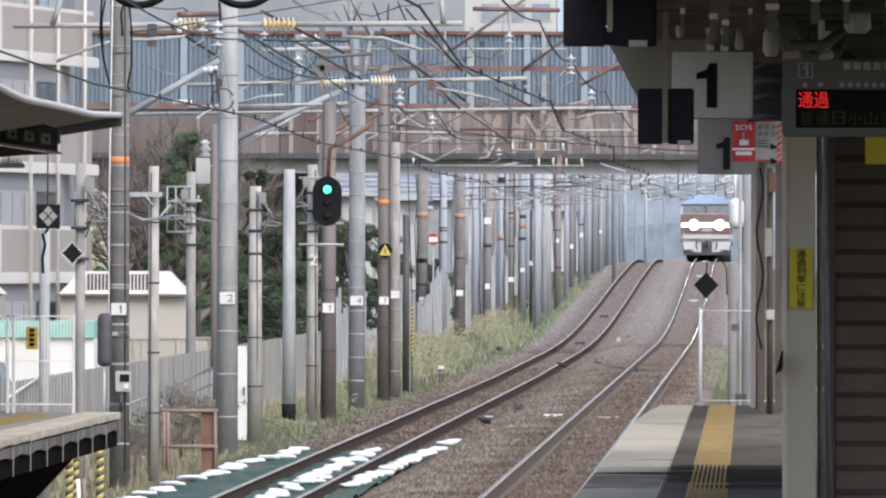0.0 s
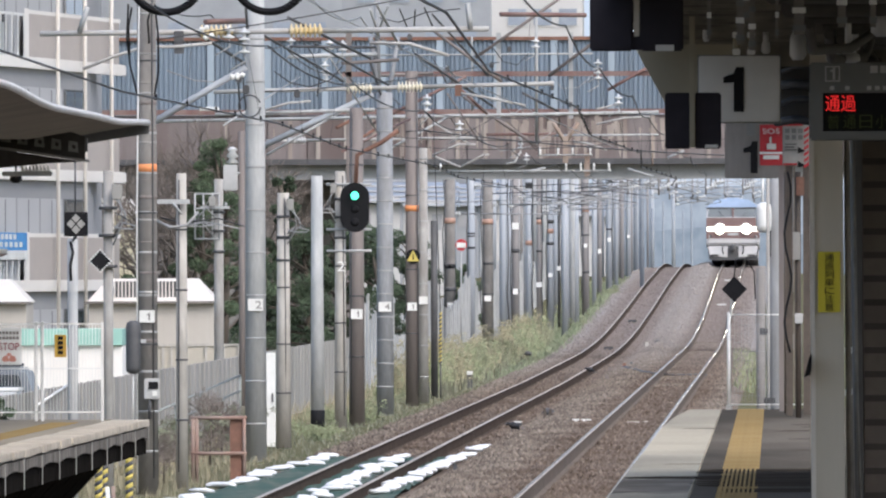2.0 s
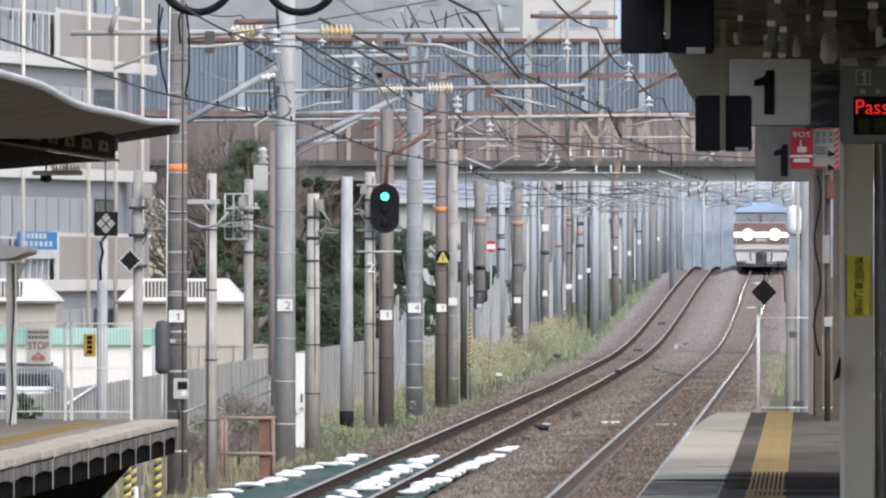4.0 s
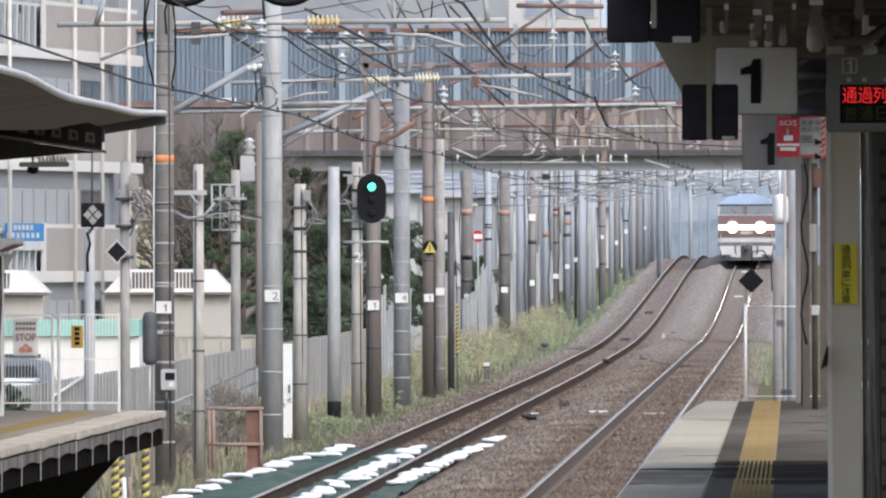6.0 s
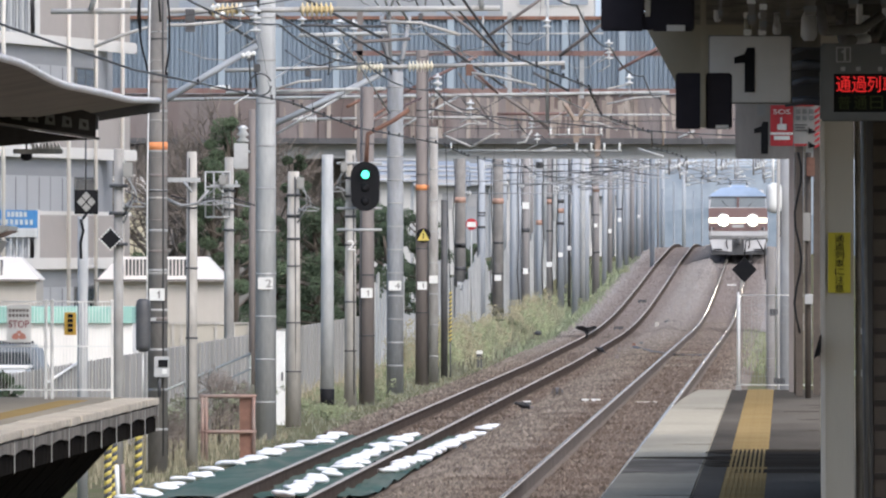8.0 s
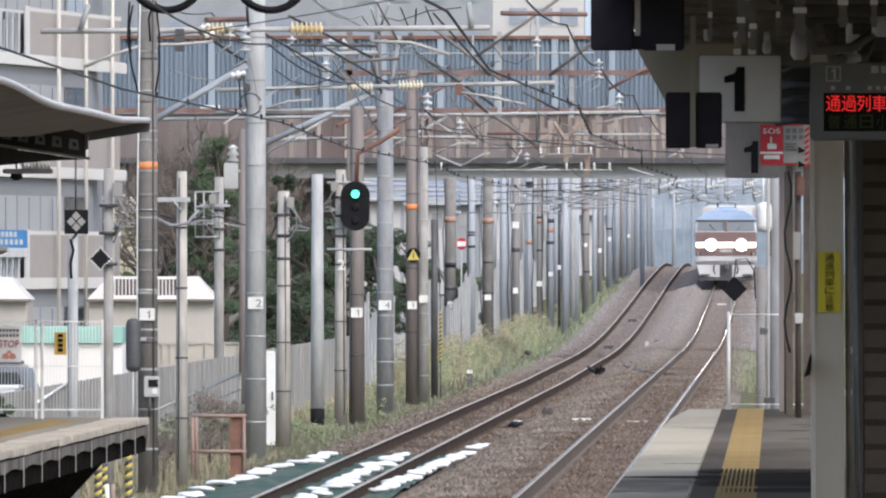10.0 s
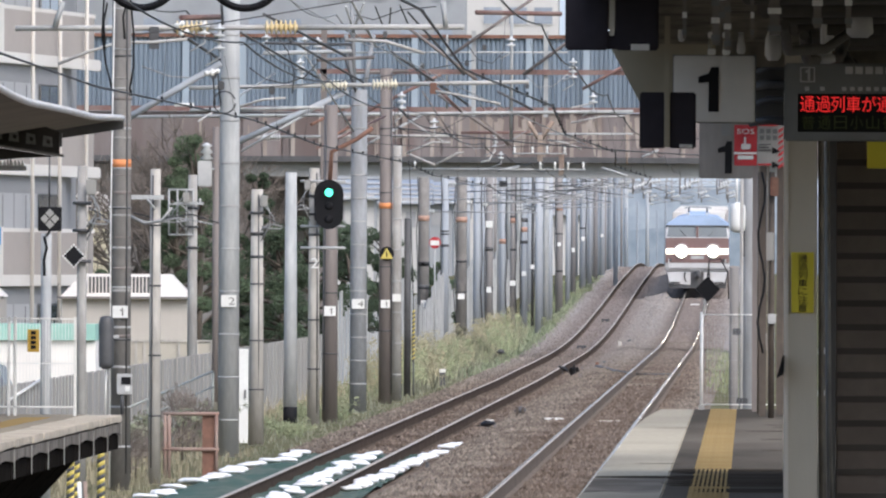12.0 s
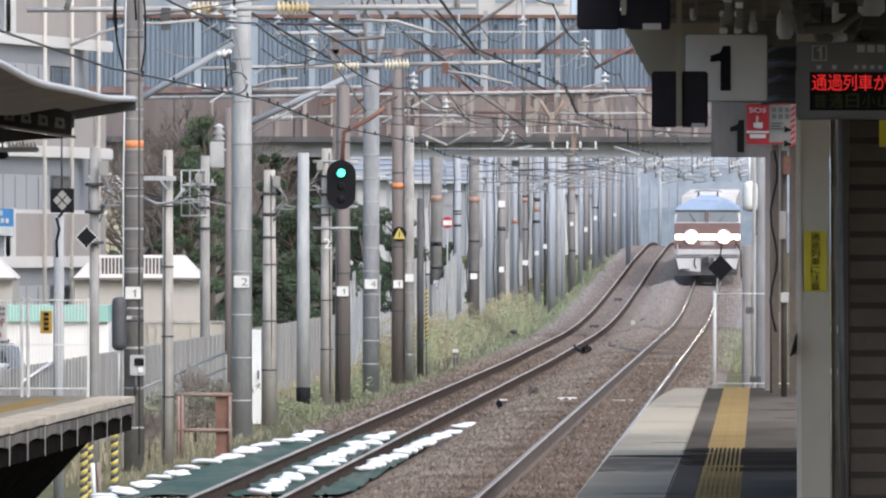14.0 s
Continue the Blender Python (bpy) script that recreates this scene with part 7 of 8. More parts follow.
for col, y, mat_, label in ((226, 315, M_WHITE, "thin white stake below the platform"), (236, 316, M_RUSTRAIL, "faded red stake below the platform")):
    x0 = (col - 1436) / 40000 * y
    solid("stake", Shape().rod((x0, y, -0.85), (x0 - 0.03, y, -0.25), 0.03, n=8), mat_, label, "stake", "stakes")

# sheds, houses and a parked van behind the fence
def shed(x0, x1, y, zw, zt, label):
    """A low building with a pale hipped roof that carries two louvres."""
    s = thing("shed", ((x0 + x1) / 2, y, -0.8), label, "shed", "sheds")
    part("wall", Shape().box(x0, x1, y, y + 5, -0.8, zw), M_CREAM, s, "beige wall")
    rf = Shape()
    rf.v = [(x0 - 0.06, y - 0.15, zw), (x1 + 0.06, y - 0.15, zw), (x1 + 0.06, y + 5.1, zw), (x0 - 0.06, y + 5.1, zw), (x0 + 0.45, y + 1.6, zt), (x1 - 0.45, y + 1.6, zt), (x1 - 0.45, y + 3.4, zt), (x0 + 0.45, y + 3.4, zt)]
    for q in ((0, 1, 5, 4), (1, 2, 6, 5), (2, 3, 7, 6), (3, 0, 4, 7), (4, 5, 6, 7), (3, 2, 1, 0)):
        rf.face(list(q))
    rfo = part("roof", rf, M_ROOF_WHITE, s, "pale hipped roof", bevel=0.02)
    part("gutter", Shape().box(x0 - 0.1, x1 + 0.1, y - 0.22, y - 0.151, zw - 0.035, zw + 0.025), M_PILLAR_DULL, s)
    for fx in (0.3, 0.62):
        lx = x0 + (x1 - x0) * fx
        lv = part("louvre", Shape().box(lx - 0.3, lx + 0.3, y + 0.2, y + 0.9, zw + 0.12, zw + (zt - zw) * 0.88), M_STEEL_DARK, s, "dark louvred vent")
        for k in range(7):
            part("slat", Shape().box(lx - 0.3 + k * 0.09, lx - 0.3 + k * 0.09 + 0.03, y + 0.17, y + 0.199, zw + 0.12, zw + (zt - zw) * 0.88), M_ROOF_WHITE, lv)
    return s


shed(-17.444, -14.336, 560, 1.912, 2.5, "beige shed with a white hipped roof and louvres")
shed(-21.473, -18.476, 545, 1.937, 2.496, "beige shed with a white hipped roof beside the flats")
low_wall = thing("low_building", (-15.552, 480, -0.8), "low white building with a mint-green roof edge", "building")
part("wall", Shape().box(-17.952, -14.232, 480, 484, -0.8, 1.122), M_SLAB, low_wall)
part("roof_edge", Shape().box(-17.952, -14.232, 479.9, 484, 1.134, 1.482), M_MINT, low_wall, "mint-green roof edge")
yh = thing("house", (-19.9, 660, -0.8), "pale yellow house behind the railway", "house")
part("wall", Shape().box(-20.642, -19.272, 660, 666, -0.8, 4.318), M_PALE_YELLOW, yh)
part("roof", Shape().prism([(-20.724, 4.285), (-19.19, 4.285), (-19.486, 4.847), (-20.394, 4.764)], "y", 659.95, 666.2), M_ROOF_WHITE, yh)
part("window", Shape().box(-20.394, -20.13, 659.96, 659.99, 3.031, 3.527), M_PANE, yh)
bsign = solid("shop_sign", Shape().box(-21.349, -20.302, 599.6, 599.7, 2.985, 3.687), M_TEXT_BLUE, "blue and white sign on a balcony", "sign")
part("white_panel", Shape().box(-21.349, -20.302, 599.57, 599.599, 2.985, 3.224), M_WHITE, bsign)
for r, n in ((0, 5), (1, 7)):
    for k in range(n):
        x0 = -21.109 + k * 0.11 if r == 0 else -21.289 + k * 0.13
        part("character_bar", Shape().box(x0, x0 + 0.08, 599.57, 599.599, 3.508 - r * 0.2, 3.642 - r * 0.2), M_WHITE, bsign)
receding(bsign)
van = thing("van", (-13.96, 400, -0.78), "dark blue-grey van with a roof rack parked behind the fence", "van")
vx = -14.96
M_VAN = material("dark_van_paint", (0.2, 0.22, 0.25), 0.4, vary=0.08, grain=6, blotch=1, bump=0.02)
part("body", Shape().prism([(vx, -0.5), (vx + 1.6, -0.5), (vx + 1.62, 0.3), (vx + 1.35, 1.02), (vx, 1.02)], "y", 400, 404), M_VAN, van, bevel=0.06)
part("windscreen", Shape().prism([(vx + 0.15, 0.35), (vx + 1.45, 0.35), (vx + 1.25, 0.9), (vx + 0.15, 0.9)], "y", 399.97, 399.995), M_PANE, van)
part("roof_rack", Shape().box(vx, vx + 1.3, 400.2, 402, 1.04, 1.1), M_STEEL_DARK, van, bevel=0.02)
for s_ in (0.2, 1.4):
    part("wheel", Shape().turned([(0.2, -0.1), (0.3, -0.1), (0.3, 0.1), (0.2, 0.1)], (vx + s_, 400.6, -0.48), (1, 0, 0), 16), M_BLACK, van)
part("bumper", Shape().box(vx, vx + 1.6, 399.9, 400, -0.4, -0.15), M_WHITE, van, bevel=0.02)
M_CAR = material("silver_car_paint", (0.62, 0.63, 0.64), 0.35, vary=0.06, grain=6, blotch=1, bump=0.02)
car = thing("car", (-13.9, 385, -0.8), "silver car with dark windows parked behind the fence", "car")
part("body", Shape().prism([(-14.75, -0.5), (-12.95, -0.5), (-12.93, 0.12), (-13.0, 0.2), (-14.7, 0.2), (-14.77, 0.12)], "y", 385, 389), M_CAR, car, bevel=0.05)
part("cabin", Shape().prism([(-14.65, 0.2), (-13.03, 0.2), (-13.22, 0.68), (-14.45, 0.68)], "y", 385.4, 388.2), M_CAR, car, "silver cabin", bevel=0.04)
part("windscreen", Shape().prism([(-14.55, 0.25), (-13.13, 0.25), (-13.29, 0.62), (-14.38, 0.62)], "y", 385.37, 385.399), M_PANE, car, "dark window")
part("roof_rail", Shape().box(-14.4, -13.2, 385.6, 387.8, 0.69, 0.75), M_WHITE, car, "white roof rack", bevel=0.015)
for s_ in (-14.6, -13.1):
    part("wheel", Shape().turned([(0.18, -0.1), (0.28, -0.1), (0.28, 0.1), (0.18, 0.1)], (s_, 385.7, -0.52), (1, 0, 0), 16), M_BLACK, car)
cab = thing("signal_cabinet", (-10.357, 445, -0.76), "white equipment cabinet behind a mast", "cabinet")
part("body", Shape().box(-10.446, -10.191, 445, 445.5, -0.76, 1.103), M_WHITE, cab, bevel=0.01)
part("handle", Shape().box(-10.257, -10.224, 444.96, 444.999, 0.135, 0.302), M_STEEL_DARK, cab)

# a rusty guard rail and handrails at the edge of the line
rg = thing("guard_frame", (-9.467, 372, -0.78), "rusty red steel guard frame with torn panels", "guard rail")
for col in (374, 381, 465):
    x0 = (col - 1436) / 40000 * 372
    part("post", Shape().rod((x0, 372, -0.85), (x0, 372, 0.32), 0.03, n=8), M_RUSTRAIL, rg)
for row in (733, 796):
    z = 2.85 - (row - 461) / 40000 * 372
    part("rail", Shape().rod((-9.914, 372, z), (-8.984, 372, z), 0.032, n=8), M_RUSTRAIL, rg, "pale flaking red rail")
part("panel", Shape().box(-9.263, -9.012, 372.03, 372.05, -0.85, 0.292), M_STEEL_RUST, rg, "rusty panel")
hr = thing("handrail", (-10.878, 420, -0.78), "thin grey-green handrail down a bank", "handrail")
M_GUARD = material("grey_green_paint", (0.3, 0.32, 0.3), 0.7, vary=0.2, grain=10, blotch=2)
ends = (Vector((-11.139, 395, 0.263)), Vector((-10.758, 440, 0.683)))
for k in range(4):
    p = ends[0].lerp(ends[1], (0.0, 0.22, 0.5, 1.0)[k])
    part("post", Shape().rod((p.x, p.y, -0.85), p, 0.026, n=6), M_GUARD, hr)
part("rail", Shape().rod(ends[0], ends[1], 0.024, n=6), M_GUARD, hr)
part("rail", Shape().rod(ends[0] - Vector((0, 0, 0.3)), ends[1] - Vector((0, 0, 0.3)), 0.02, n=6), M_GUARD, hr)
M_YARD = material("cream_yard_wall", (0.5, 0.46, 0.39), 0.85, vary=0.06, grain=6, blotch=0.5)
yard = thing("yard_wall", (-14.335, 543, -0.8), "low cream yard wall topped by a pale metal rail", "wall")
part("wall", Shape().box(-15.421, -13.276, 543, 543.2, -0.8, 0.882), M_YARD, yard)
part("top_rail", Shape().box(-15.421, -13.276, 542.96, 543.05, 0.882 + 0.01, 0.936), M_POLE_WARM, yard)
for col in (322, 337, 398, 430, 456):
    part("post", Shape().box((col - 1438) / 40000 * 543, (col - 1434) / 40000 * 543, 542.95, 542.999, -0.3, 0.909), M_POLE_WARM, yard)
# crossarm, transformers and lamps on the utility poles
ca = thing("pole_crossarm", (-9.778, 361.8, 3.854), "crossarm with cables on a utility pole", "crossarm", "crossarms")
part("arm", Shape().box(-10.167, -9.642, 361.8, 361.87, 3.818, 3.89), M_GALV, ca)
part("brace", Shape().rod((-9.913, 361.8, 3.836), (-9.778, 361.8, 3.655), 0.02, n=6), M_GALV, ca)
part("cable", Shape().line([(-10.185, 361.8, 3.556), (-9.959, 361.8, 3.438), (-9.687, 361.8, 3.474), (-9.506, 361.8, 3.691)], 0.025, 6), M_WIRE_PALE, ca)
def pole_head(x, y, z, reach, label, side=1, arm=True):
    """Cable fittings strapped to a pole: clamps, slack leads, a small switch box and perhaps a crossarm."""
    t = thing("pole_fitting", (x, y - 0.16, z), label, "pole fitting", "pole fittings")
    if arm:
        part("arm", Shape().box(x - reach, x + reach * 0.6, y - 0.2, y - 0.14, z, z + 0.06), M_GALV, t)
        part("brace", Shape().rod((x - reach * 0.6, y - 0.17, z), (x, y - 0.17, z - reach * 0.6), 0.014, n=6), M_GALV, t)
        for q in (-0.8, 0.4):
            part("insulator", Shape().turned([(0.01, 0), (0.028, 0.02), (0.03, 0.05), (0.015, 0.07), (0.01, 0.09)], (x + reach * q, y - 0.17, z + 0.06), n=8), M_LIGHT_GREY, t, "grey insulator")
    for zz in (z - 0.1, z - 0.5, z - 0.95):
        part("strap", Shape().turned([(0.125, 0), (0.14, 0.005), (0.14, 0.045), (0.125, 0.05)], (x, y, zz), n=14), M_STEEL_DARK, t)
    for k in range(4):
        ya, w = y - 0.2 - 0.03 * k, side * reach * (0.8 + 0.25 * k)
        part("lead", Shape().line([(x + side * 0.1, ya, z + 0.3 - 0.22 * k), (x + w * 0.6, ya, z + 0.22 - 0.2 * k), (x + w, ya, z - 0.02 - 0.12 * k), (x + w * 1.1, ya, z - 0.25 - 0.03 * k), (x + w * 0.6, ya, z - 0.35 + 0.02 * k), (x + side * 0.08, ya, z - 0.32 - 0.1 * k)], 0.011 + 0.003 * (k % 2), 6), M_STEEL_DARK if k == 2 else M_WIRE_PALE, t, "slack cable loop")
    part("switch_box", Shape().box(x + side * 0.14 - 0.07, x + side * 0.14 + 0.07, y - 0.26, y - 0.12, z + 0.05, z + 0.27), M_CONCRETE, t, "small weathered switch box", bevel=0.01)


pole_head(-9.911, 440, 3.85, 0.3, "grey cable loops strapped to a warm grey pole", arm=False)
pole_head(-9.9, 495, 4.35, 0.26, "cable loops on a slim pole", -1, False)
pole_head(-9.991, 330, 3.75, 0.24, "tangled grey cables on a pole beyond the platform end", arm=False)
pole_head(-12.434, 490, 4.05, 0.4, "thin crossarm with slack cables on a pole behind the fence", -1)
fr = thing("pole_platform", (-12.604, 489.9, 3.376), "open steel frame on a utility pole", "frame")
for col in (377, 392, 408, 420):
    x0 = (col - 1436) / 40000 * 489
    part("bar", Shape().rod((x0, 489.88, 3.4), (x0, 489.88, 4.378), 0.02, n=6), M_GALV, fr)
for row in (336, 362, 416):
    z = 2.85 - (row - 461) / 40000 * 489
    part("bar", Shape().rod((-12.958, 489.88, z), (-12.396, 489.88, z), 0.02, n=6), M_GALV, fr)
fl = thing("floodlight", (-11.668, 469.8, 4.389), "grey floodlight and white insulators on a rusty pole", "lamp")
part("box", Shape().box(-11.82, -11.527, 469.6, 469.9, 4.377, 4.918), M_LIGHT_GREY, fl, bevel=0.02)
part("insulator", Shape().turned([(0.05, 0), (0.14, 0.03), (0.06, 0.12), (0.14, 0.16), (0.06, 0.26), (0.12, 0.3), (0.03, 0.36)], (-11.633, 469.7, 4.93), n=12), M_PORCELAIN, fl)
part("arm", Shape().rod((-11.703, 469.8, 4.742), (-11.444, 470, 4.742), 0.03, n=6), M_GALV, fl)

# ---- green sheeting held by white sandbags on the far track ----
M_NET = material("green_sheet", (0.06, 0.105, 0.085), 0.85, vary=0.4, grain=5, blotch=1.1, tint=(0.15, 0.155, 0.13), stain=0.55, gloss=0.1, along=0.2)
M_BAG = material("white_sandbag", (0.82, 0.83, 0.84), 0.8, vary=0.06, grain=20, blotch=4, tint=(0.65, 0.66, 0.67), gloss=0.1)
def edge(x, y):
    """The sheeting's outer edge draws in towards the rail further off."""
    return x + 0.0125 * (y - 336) if x < -8 else x + 0.0056 * (y - 334) if -6.1 < x < -5.9 else x


for xa, xb in ((-8.75, -7.62), (-7.3, -6.55), (-6.2, -5.75)):
    rows_ = []
    for y in [300 + 2.4 * k for k in range(40)]:
        lo, hi = edge(xa, y) + 0.12 * noise.noise((xa * 3, y * 0.25, 1)), xb + 0.06 * noise.noise((xb * 3, y * 0.3, 2))
        rows_.append([(lo + (hi - lo) * j / 10, y, floor_z(lo + (hi - lo) * j / 10, y) + 0.07 + 0.07 * noise.noise((xa + j * 0.5, y * 0.35, 0))) for j in range(11)])
    net = Shape().sheet(rows_)
    solid("green_sheeting", net, M_NET, "dark green sheeting spread over the ballast", "sheeting", "sheeting", at=(0, 0, 0))
random.seed(11)
bag = []
for v in range(8):
    sh = Shape().turned([(0.04, -0.3), (0.16, -0.26), (0.2, -0.12), (0.19, 0.05), (0.2, 0.16), (0.14, 0.27), (0.05, 0.3)], (0, 0, 0), (1, 0, 0), 10)
    sh.v = [(x * (0.62 if v < 4 else 0.5), y * 0.8, z * 0.22 + 0.012 * noise.noise((x * 6 + v * 9, y * 6, z * 6))) for x, y, z in sh.v]
    bag.append(meshed("sandbag", sh, M_BAG))
for x, zb, n, y0, y1 in ((-8.67, -0.55, 24, 302, 393), (-6.78, -0.45, 34, 300, 392), (-6.0, -0.42, 30, 330, 408)):
    for k in range(n):
        y = y0 + (y1 - y0) * (k + random.uniform(-0.3, 0.3)) / n
        if random.random() < 0.14:
            continue
        ob = new("sandbag", bag[k % 4 + (4 if x > -8 else 0)])
        xx = edge(x, y)
        ob.matrix_world = pose(xx + random.uniform(-0.13, 0.13) * (0.5 if x > -6.1 else 1), y, floor_z(xx, y) + random.uniform(0.1, 0.14), random.uniform(-8, 8), random.uniform(-6, 6), random.choice((0, 180)) + random.uniform(-35, 35))
        tagged(ob, "flat white sandbag weighing down the green sheeting", "sandbag", "sandbags")

# ---- small things by the rails ----
def marker(col, row, w, h, mat, name, label, base=-0.45, cap=None):
    y = (2.85 - base) * 40000 / (row - 461)
    for _ in range(6):
        x = (col - 1436) / 40000 * y
        base = floor_z(x, y) + 0.03
        y = (2.85 - base) * 40000 / (row - 461)
    ww, hh_ = w / 80000 * y, h / 40000 * y
    m = thing(name, (x, y, base), label, name.replace("_", " "))
    part("body", Shape().box(x - ww, x + ww, y, y + 0.12, base - 0.05, base + hh_), mat, m, bevel=0.01)
    if cap:
        part("cap", Shape().box(x - ww * 1.05, x + ww * 1.05, y - 0.01, y + 0.13, base + hh_, base + hh_ * 1.3), cap, m, bevel=0.01)


marker(864, 680, 11, 22, M_STEEL_DARK, "marker_post", "short dark post with a white cap", -0.6, M_WHITE)
marker(997, 735, 5, 18, M_PIPE, "cable_post", "short rusty cable post between the tracks")
marker(1007, 735, 5, 17, M_PIPE, "cable_post", "short rusty cable post between the tracks")
marker(949, 751, 14, 8, M_STEEL_DARK, "track_box", "low dark track box with a white top", -0.45, M_WHITE)
marker(958, 758, 7, 9, M_POLE_BROWN, "cable_post", "tan stub beside a track box")
for y in (818, 935):
    x, z = far_x(y), rise(y) - drop(y) - 0.22
    solid("track_box", Shape().box(x - 0.17, x + 0.17, y, y + 0.5, z, z + 0.13), M_STEEL_DARK, "low dark box between the far rails", "track box", "track boxes", bevel=0.01)
marker(1178, 610, 6, 9, M_POLE_WARM, "cable_post", "pale stub between the tracks")
marker(1112, 655, 6, 10, M_POLE_BROWN, "cable_post", "pale brown stub between the tracks")
marker(712, 862, 6, 12, M_STEEL_DARK, "cable_post", "short dark post beside the rail")
marker(838, 830, 7, 15, M_STEEL_DARK, "cable_post", "short dark post beside the rail")
marker(1138, 645, 6, 7, M_STEEL_RUST, "cable_post", "rusty stub between the tracks")
marker(1108, 668, 7, 10, M_POLE_BROWN, "cable_post", "brown stub between the tracks")
marker(1062, 742, 34, 5, M_WHITE, "cable_cover", "short white cable cover on the ballast", -0.3)
marker(1160, 745, 40, 4, M_POLE_WARM, "cable_cover", "pale cable cover across the track", -0.19)
marker(1010, 898, 26, 3, M_POLE_WARM, "cable_cover", "pale cable cover beside the rail", -0.19)
for row, wd in ((552, 20), (562, 24), (575, 16)):
    y = (2.85 + 0.0) * 40000 / (row - 461)
    solid("track_transponder", Shape().box(near_x(y) - 0.2, near_x(y) + 0.2, y, y + 0.5, rise(y) - 0.16, rise(y) - 0.1), M_WHITE, "pale flat transponder between the rails", "transponder", "transponders", bevel=0.01)
for k, (xx, yy) in enumerate(((-4.9, 690), (-4.7, 560), (-5.2, 480), (-4.4, 900), (-4.9, 820), (-8.9, 760))):
    solid("ballast_lump", Shape().turned([(0.06, 0), (0.14, 0.05), (0.1, 0.13), (0.03, 0.16)], (xx, yy, lie(xx, -0.38, yy)), n=7), M_STEEL_DARK, "dark lump lying on the ballast", "lump", "lumps")

# ---- plants ----
M_LEAF = material("dark_leaves", (0.075, 0.105, 0.065), 0.8, vary=0.4, grain=4, blotch=0.6, bump=0, by_piece=0.45, gloss=0.2)
M_LEAF_PINE = material("pine_leaves", (0.09, 0.125, 0.075), 0.8, vary=0.4, grain=4, blotch=0.6, bump=0, by_piece=0.45, gloss=0.2)
M_TWIG = material("bare_twigs", (0.23, 0.195, 0.17), 0.9, vary=0.3, grain=8, blotch=1, bump=0, by_piece=0.3)
M_GRASS = material("grass", (0.249, 0.256, 0.187), 0.8, vary=0.4, grain=2, blotch=0.15, bump=0, by_piece=0.45, tint=(0.213, 0.210, 0.160), gloss=0.15)
M_BRUSH = material("brush_leaves", (0.2, 0.22, 0.15), 0.8, vary=0.4, grain=4, blotch=0.6, bump=0, by_piece=0.5, tint=(0.18, 0.16, 0.12), gloss=0.15)
M_WEED = material("tall_weeds", (0.298, 0.306, 0.212), 0.8, vary=0.35, grain=2, blotch=0.3, bump=0, by_piece=0.5, tint=(0.444, 0.373, 0.255), gloss=0.15)
M_DRY = material("dry_grass", (0.34, 0.3, 0.215), 0.85, vary=0.35, grain=2, blotch=0.4, bump=0, by_piece=0.4, tint=(0.23, 0.23, 0.15), gloss=0.1)
M_FRESH = material("fresh_grass", (0.244, 0.287, 0.183), 0.85, vary=0.35, grain=2, blotch=0.2, bump=0, by_piece=0.35, tint=(0.280, 0.266, 0.209), gloss=0.1)
M_GOLD = material("goldenrod_leaves", (0.322, 0.293, 0.197), 0.85, vary=0.35, grain=3, blotch=0.5, bump=0, by_piece=0.45, tint=(0.271, 0.259, 0.175), gloss=0.1)
M_HERB = material("pale_herb_leaves", (0.270, 0.306, 0.182), 0.85, vary=0.35, grain=3, blotch=0.5, bump=0, by_piece=0.45, tint=(0.341, 0.324, 0.214), gloss=0.1)
M_BARK = material("bark", (0.09, 0.075, 0.06), 0.9, vary=0.3, grain=10, blotch=2)


def leaves(clumps, size, mat, name, parent):
    """Small bent leaves scattered through round clumps (x, y, z, radius, count)."""
    v, fc = [], []
    for cx, cy, cz, r, n in clumps:
        for _ in range(n):
            d = Vector((random.gauss(0, 1), random.gauss(0, 1), random.gauss(0, 1))).normalized() * r * random.uniform(0.25, 1.0) ** 0.6
            p = Vector((cx, cy, cz)) + Vector((d.x, d.y, d.z * 0.75))
            u = Vector((random.gauss(0, 1), random.gauss(0, 1), random.gauss(0, 1))).normalized()
            w = u.orthogonal().normalized()
            s = size * random.uniform(0.5, 1.3)
            k = len(v)
            v += [tuple(p - u * s), tuple(p + w * s * 0.5), tuple(p + u * s), tuple(p - w * s * 0.5 + Vector((0, 0, s * 0.2)))]
            fc += [[k, k + 1, k + 2], [k, k + 2, k + 3]]
    sh = Shape()
    sh.v, sh.f, sh.s = v, fc, [False] * len(fc)
    return part(name, sh, mat, parent)


def tree(x, y, height, spread, mat, label, n=26, count=70, size=0.16, low=0.25):
    thick = min(1, max(0.15, height / 3))
    t = thing("tree", (x, y, -0.8), label, "tree", "trees")
    part("trunk", Shape().rod((x, y, -0.9), (x + 0.15 * thick, y, height * 0.5), 0.16 * thick, 0.1 * thick, 10).rod((x + 0.15 * thick, y, height * 0.5), (x - 0.1 * thick, y, height * 0.9), 0.1 * thick, 0.03 * thick, 8), M_BARK, t)
    limbs, clumps = Shape(), []
    for k in range(n):
        h = height * (low + (1 - low) * (k + random.random()) / n)
        a = random.uniform(0, 6.28)
        r = spread * random.uniform(0.3, 1.0) * (1.1 - 0.75 * (h / height) ** 2)
        q = (x + r * math.cos(a), y + r * math.sin(a), h)
        limbs.rod((x + 0.05, y, h * 0.85), q, 0.045 * thick, 0.012 * thick, 6)
        clumps.append((*q, random.uniform(0.35, 0.7) * spread * 0.42, count))
    part("branchwork", limbs, M_BARK, t)
    leaves(clumps, size, mat, "crown", t)
    return t


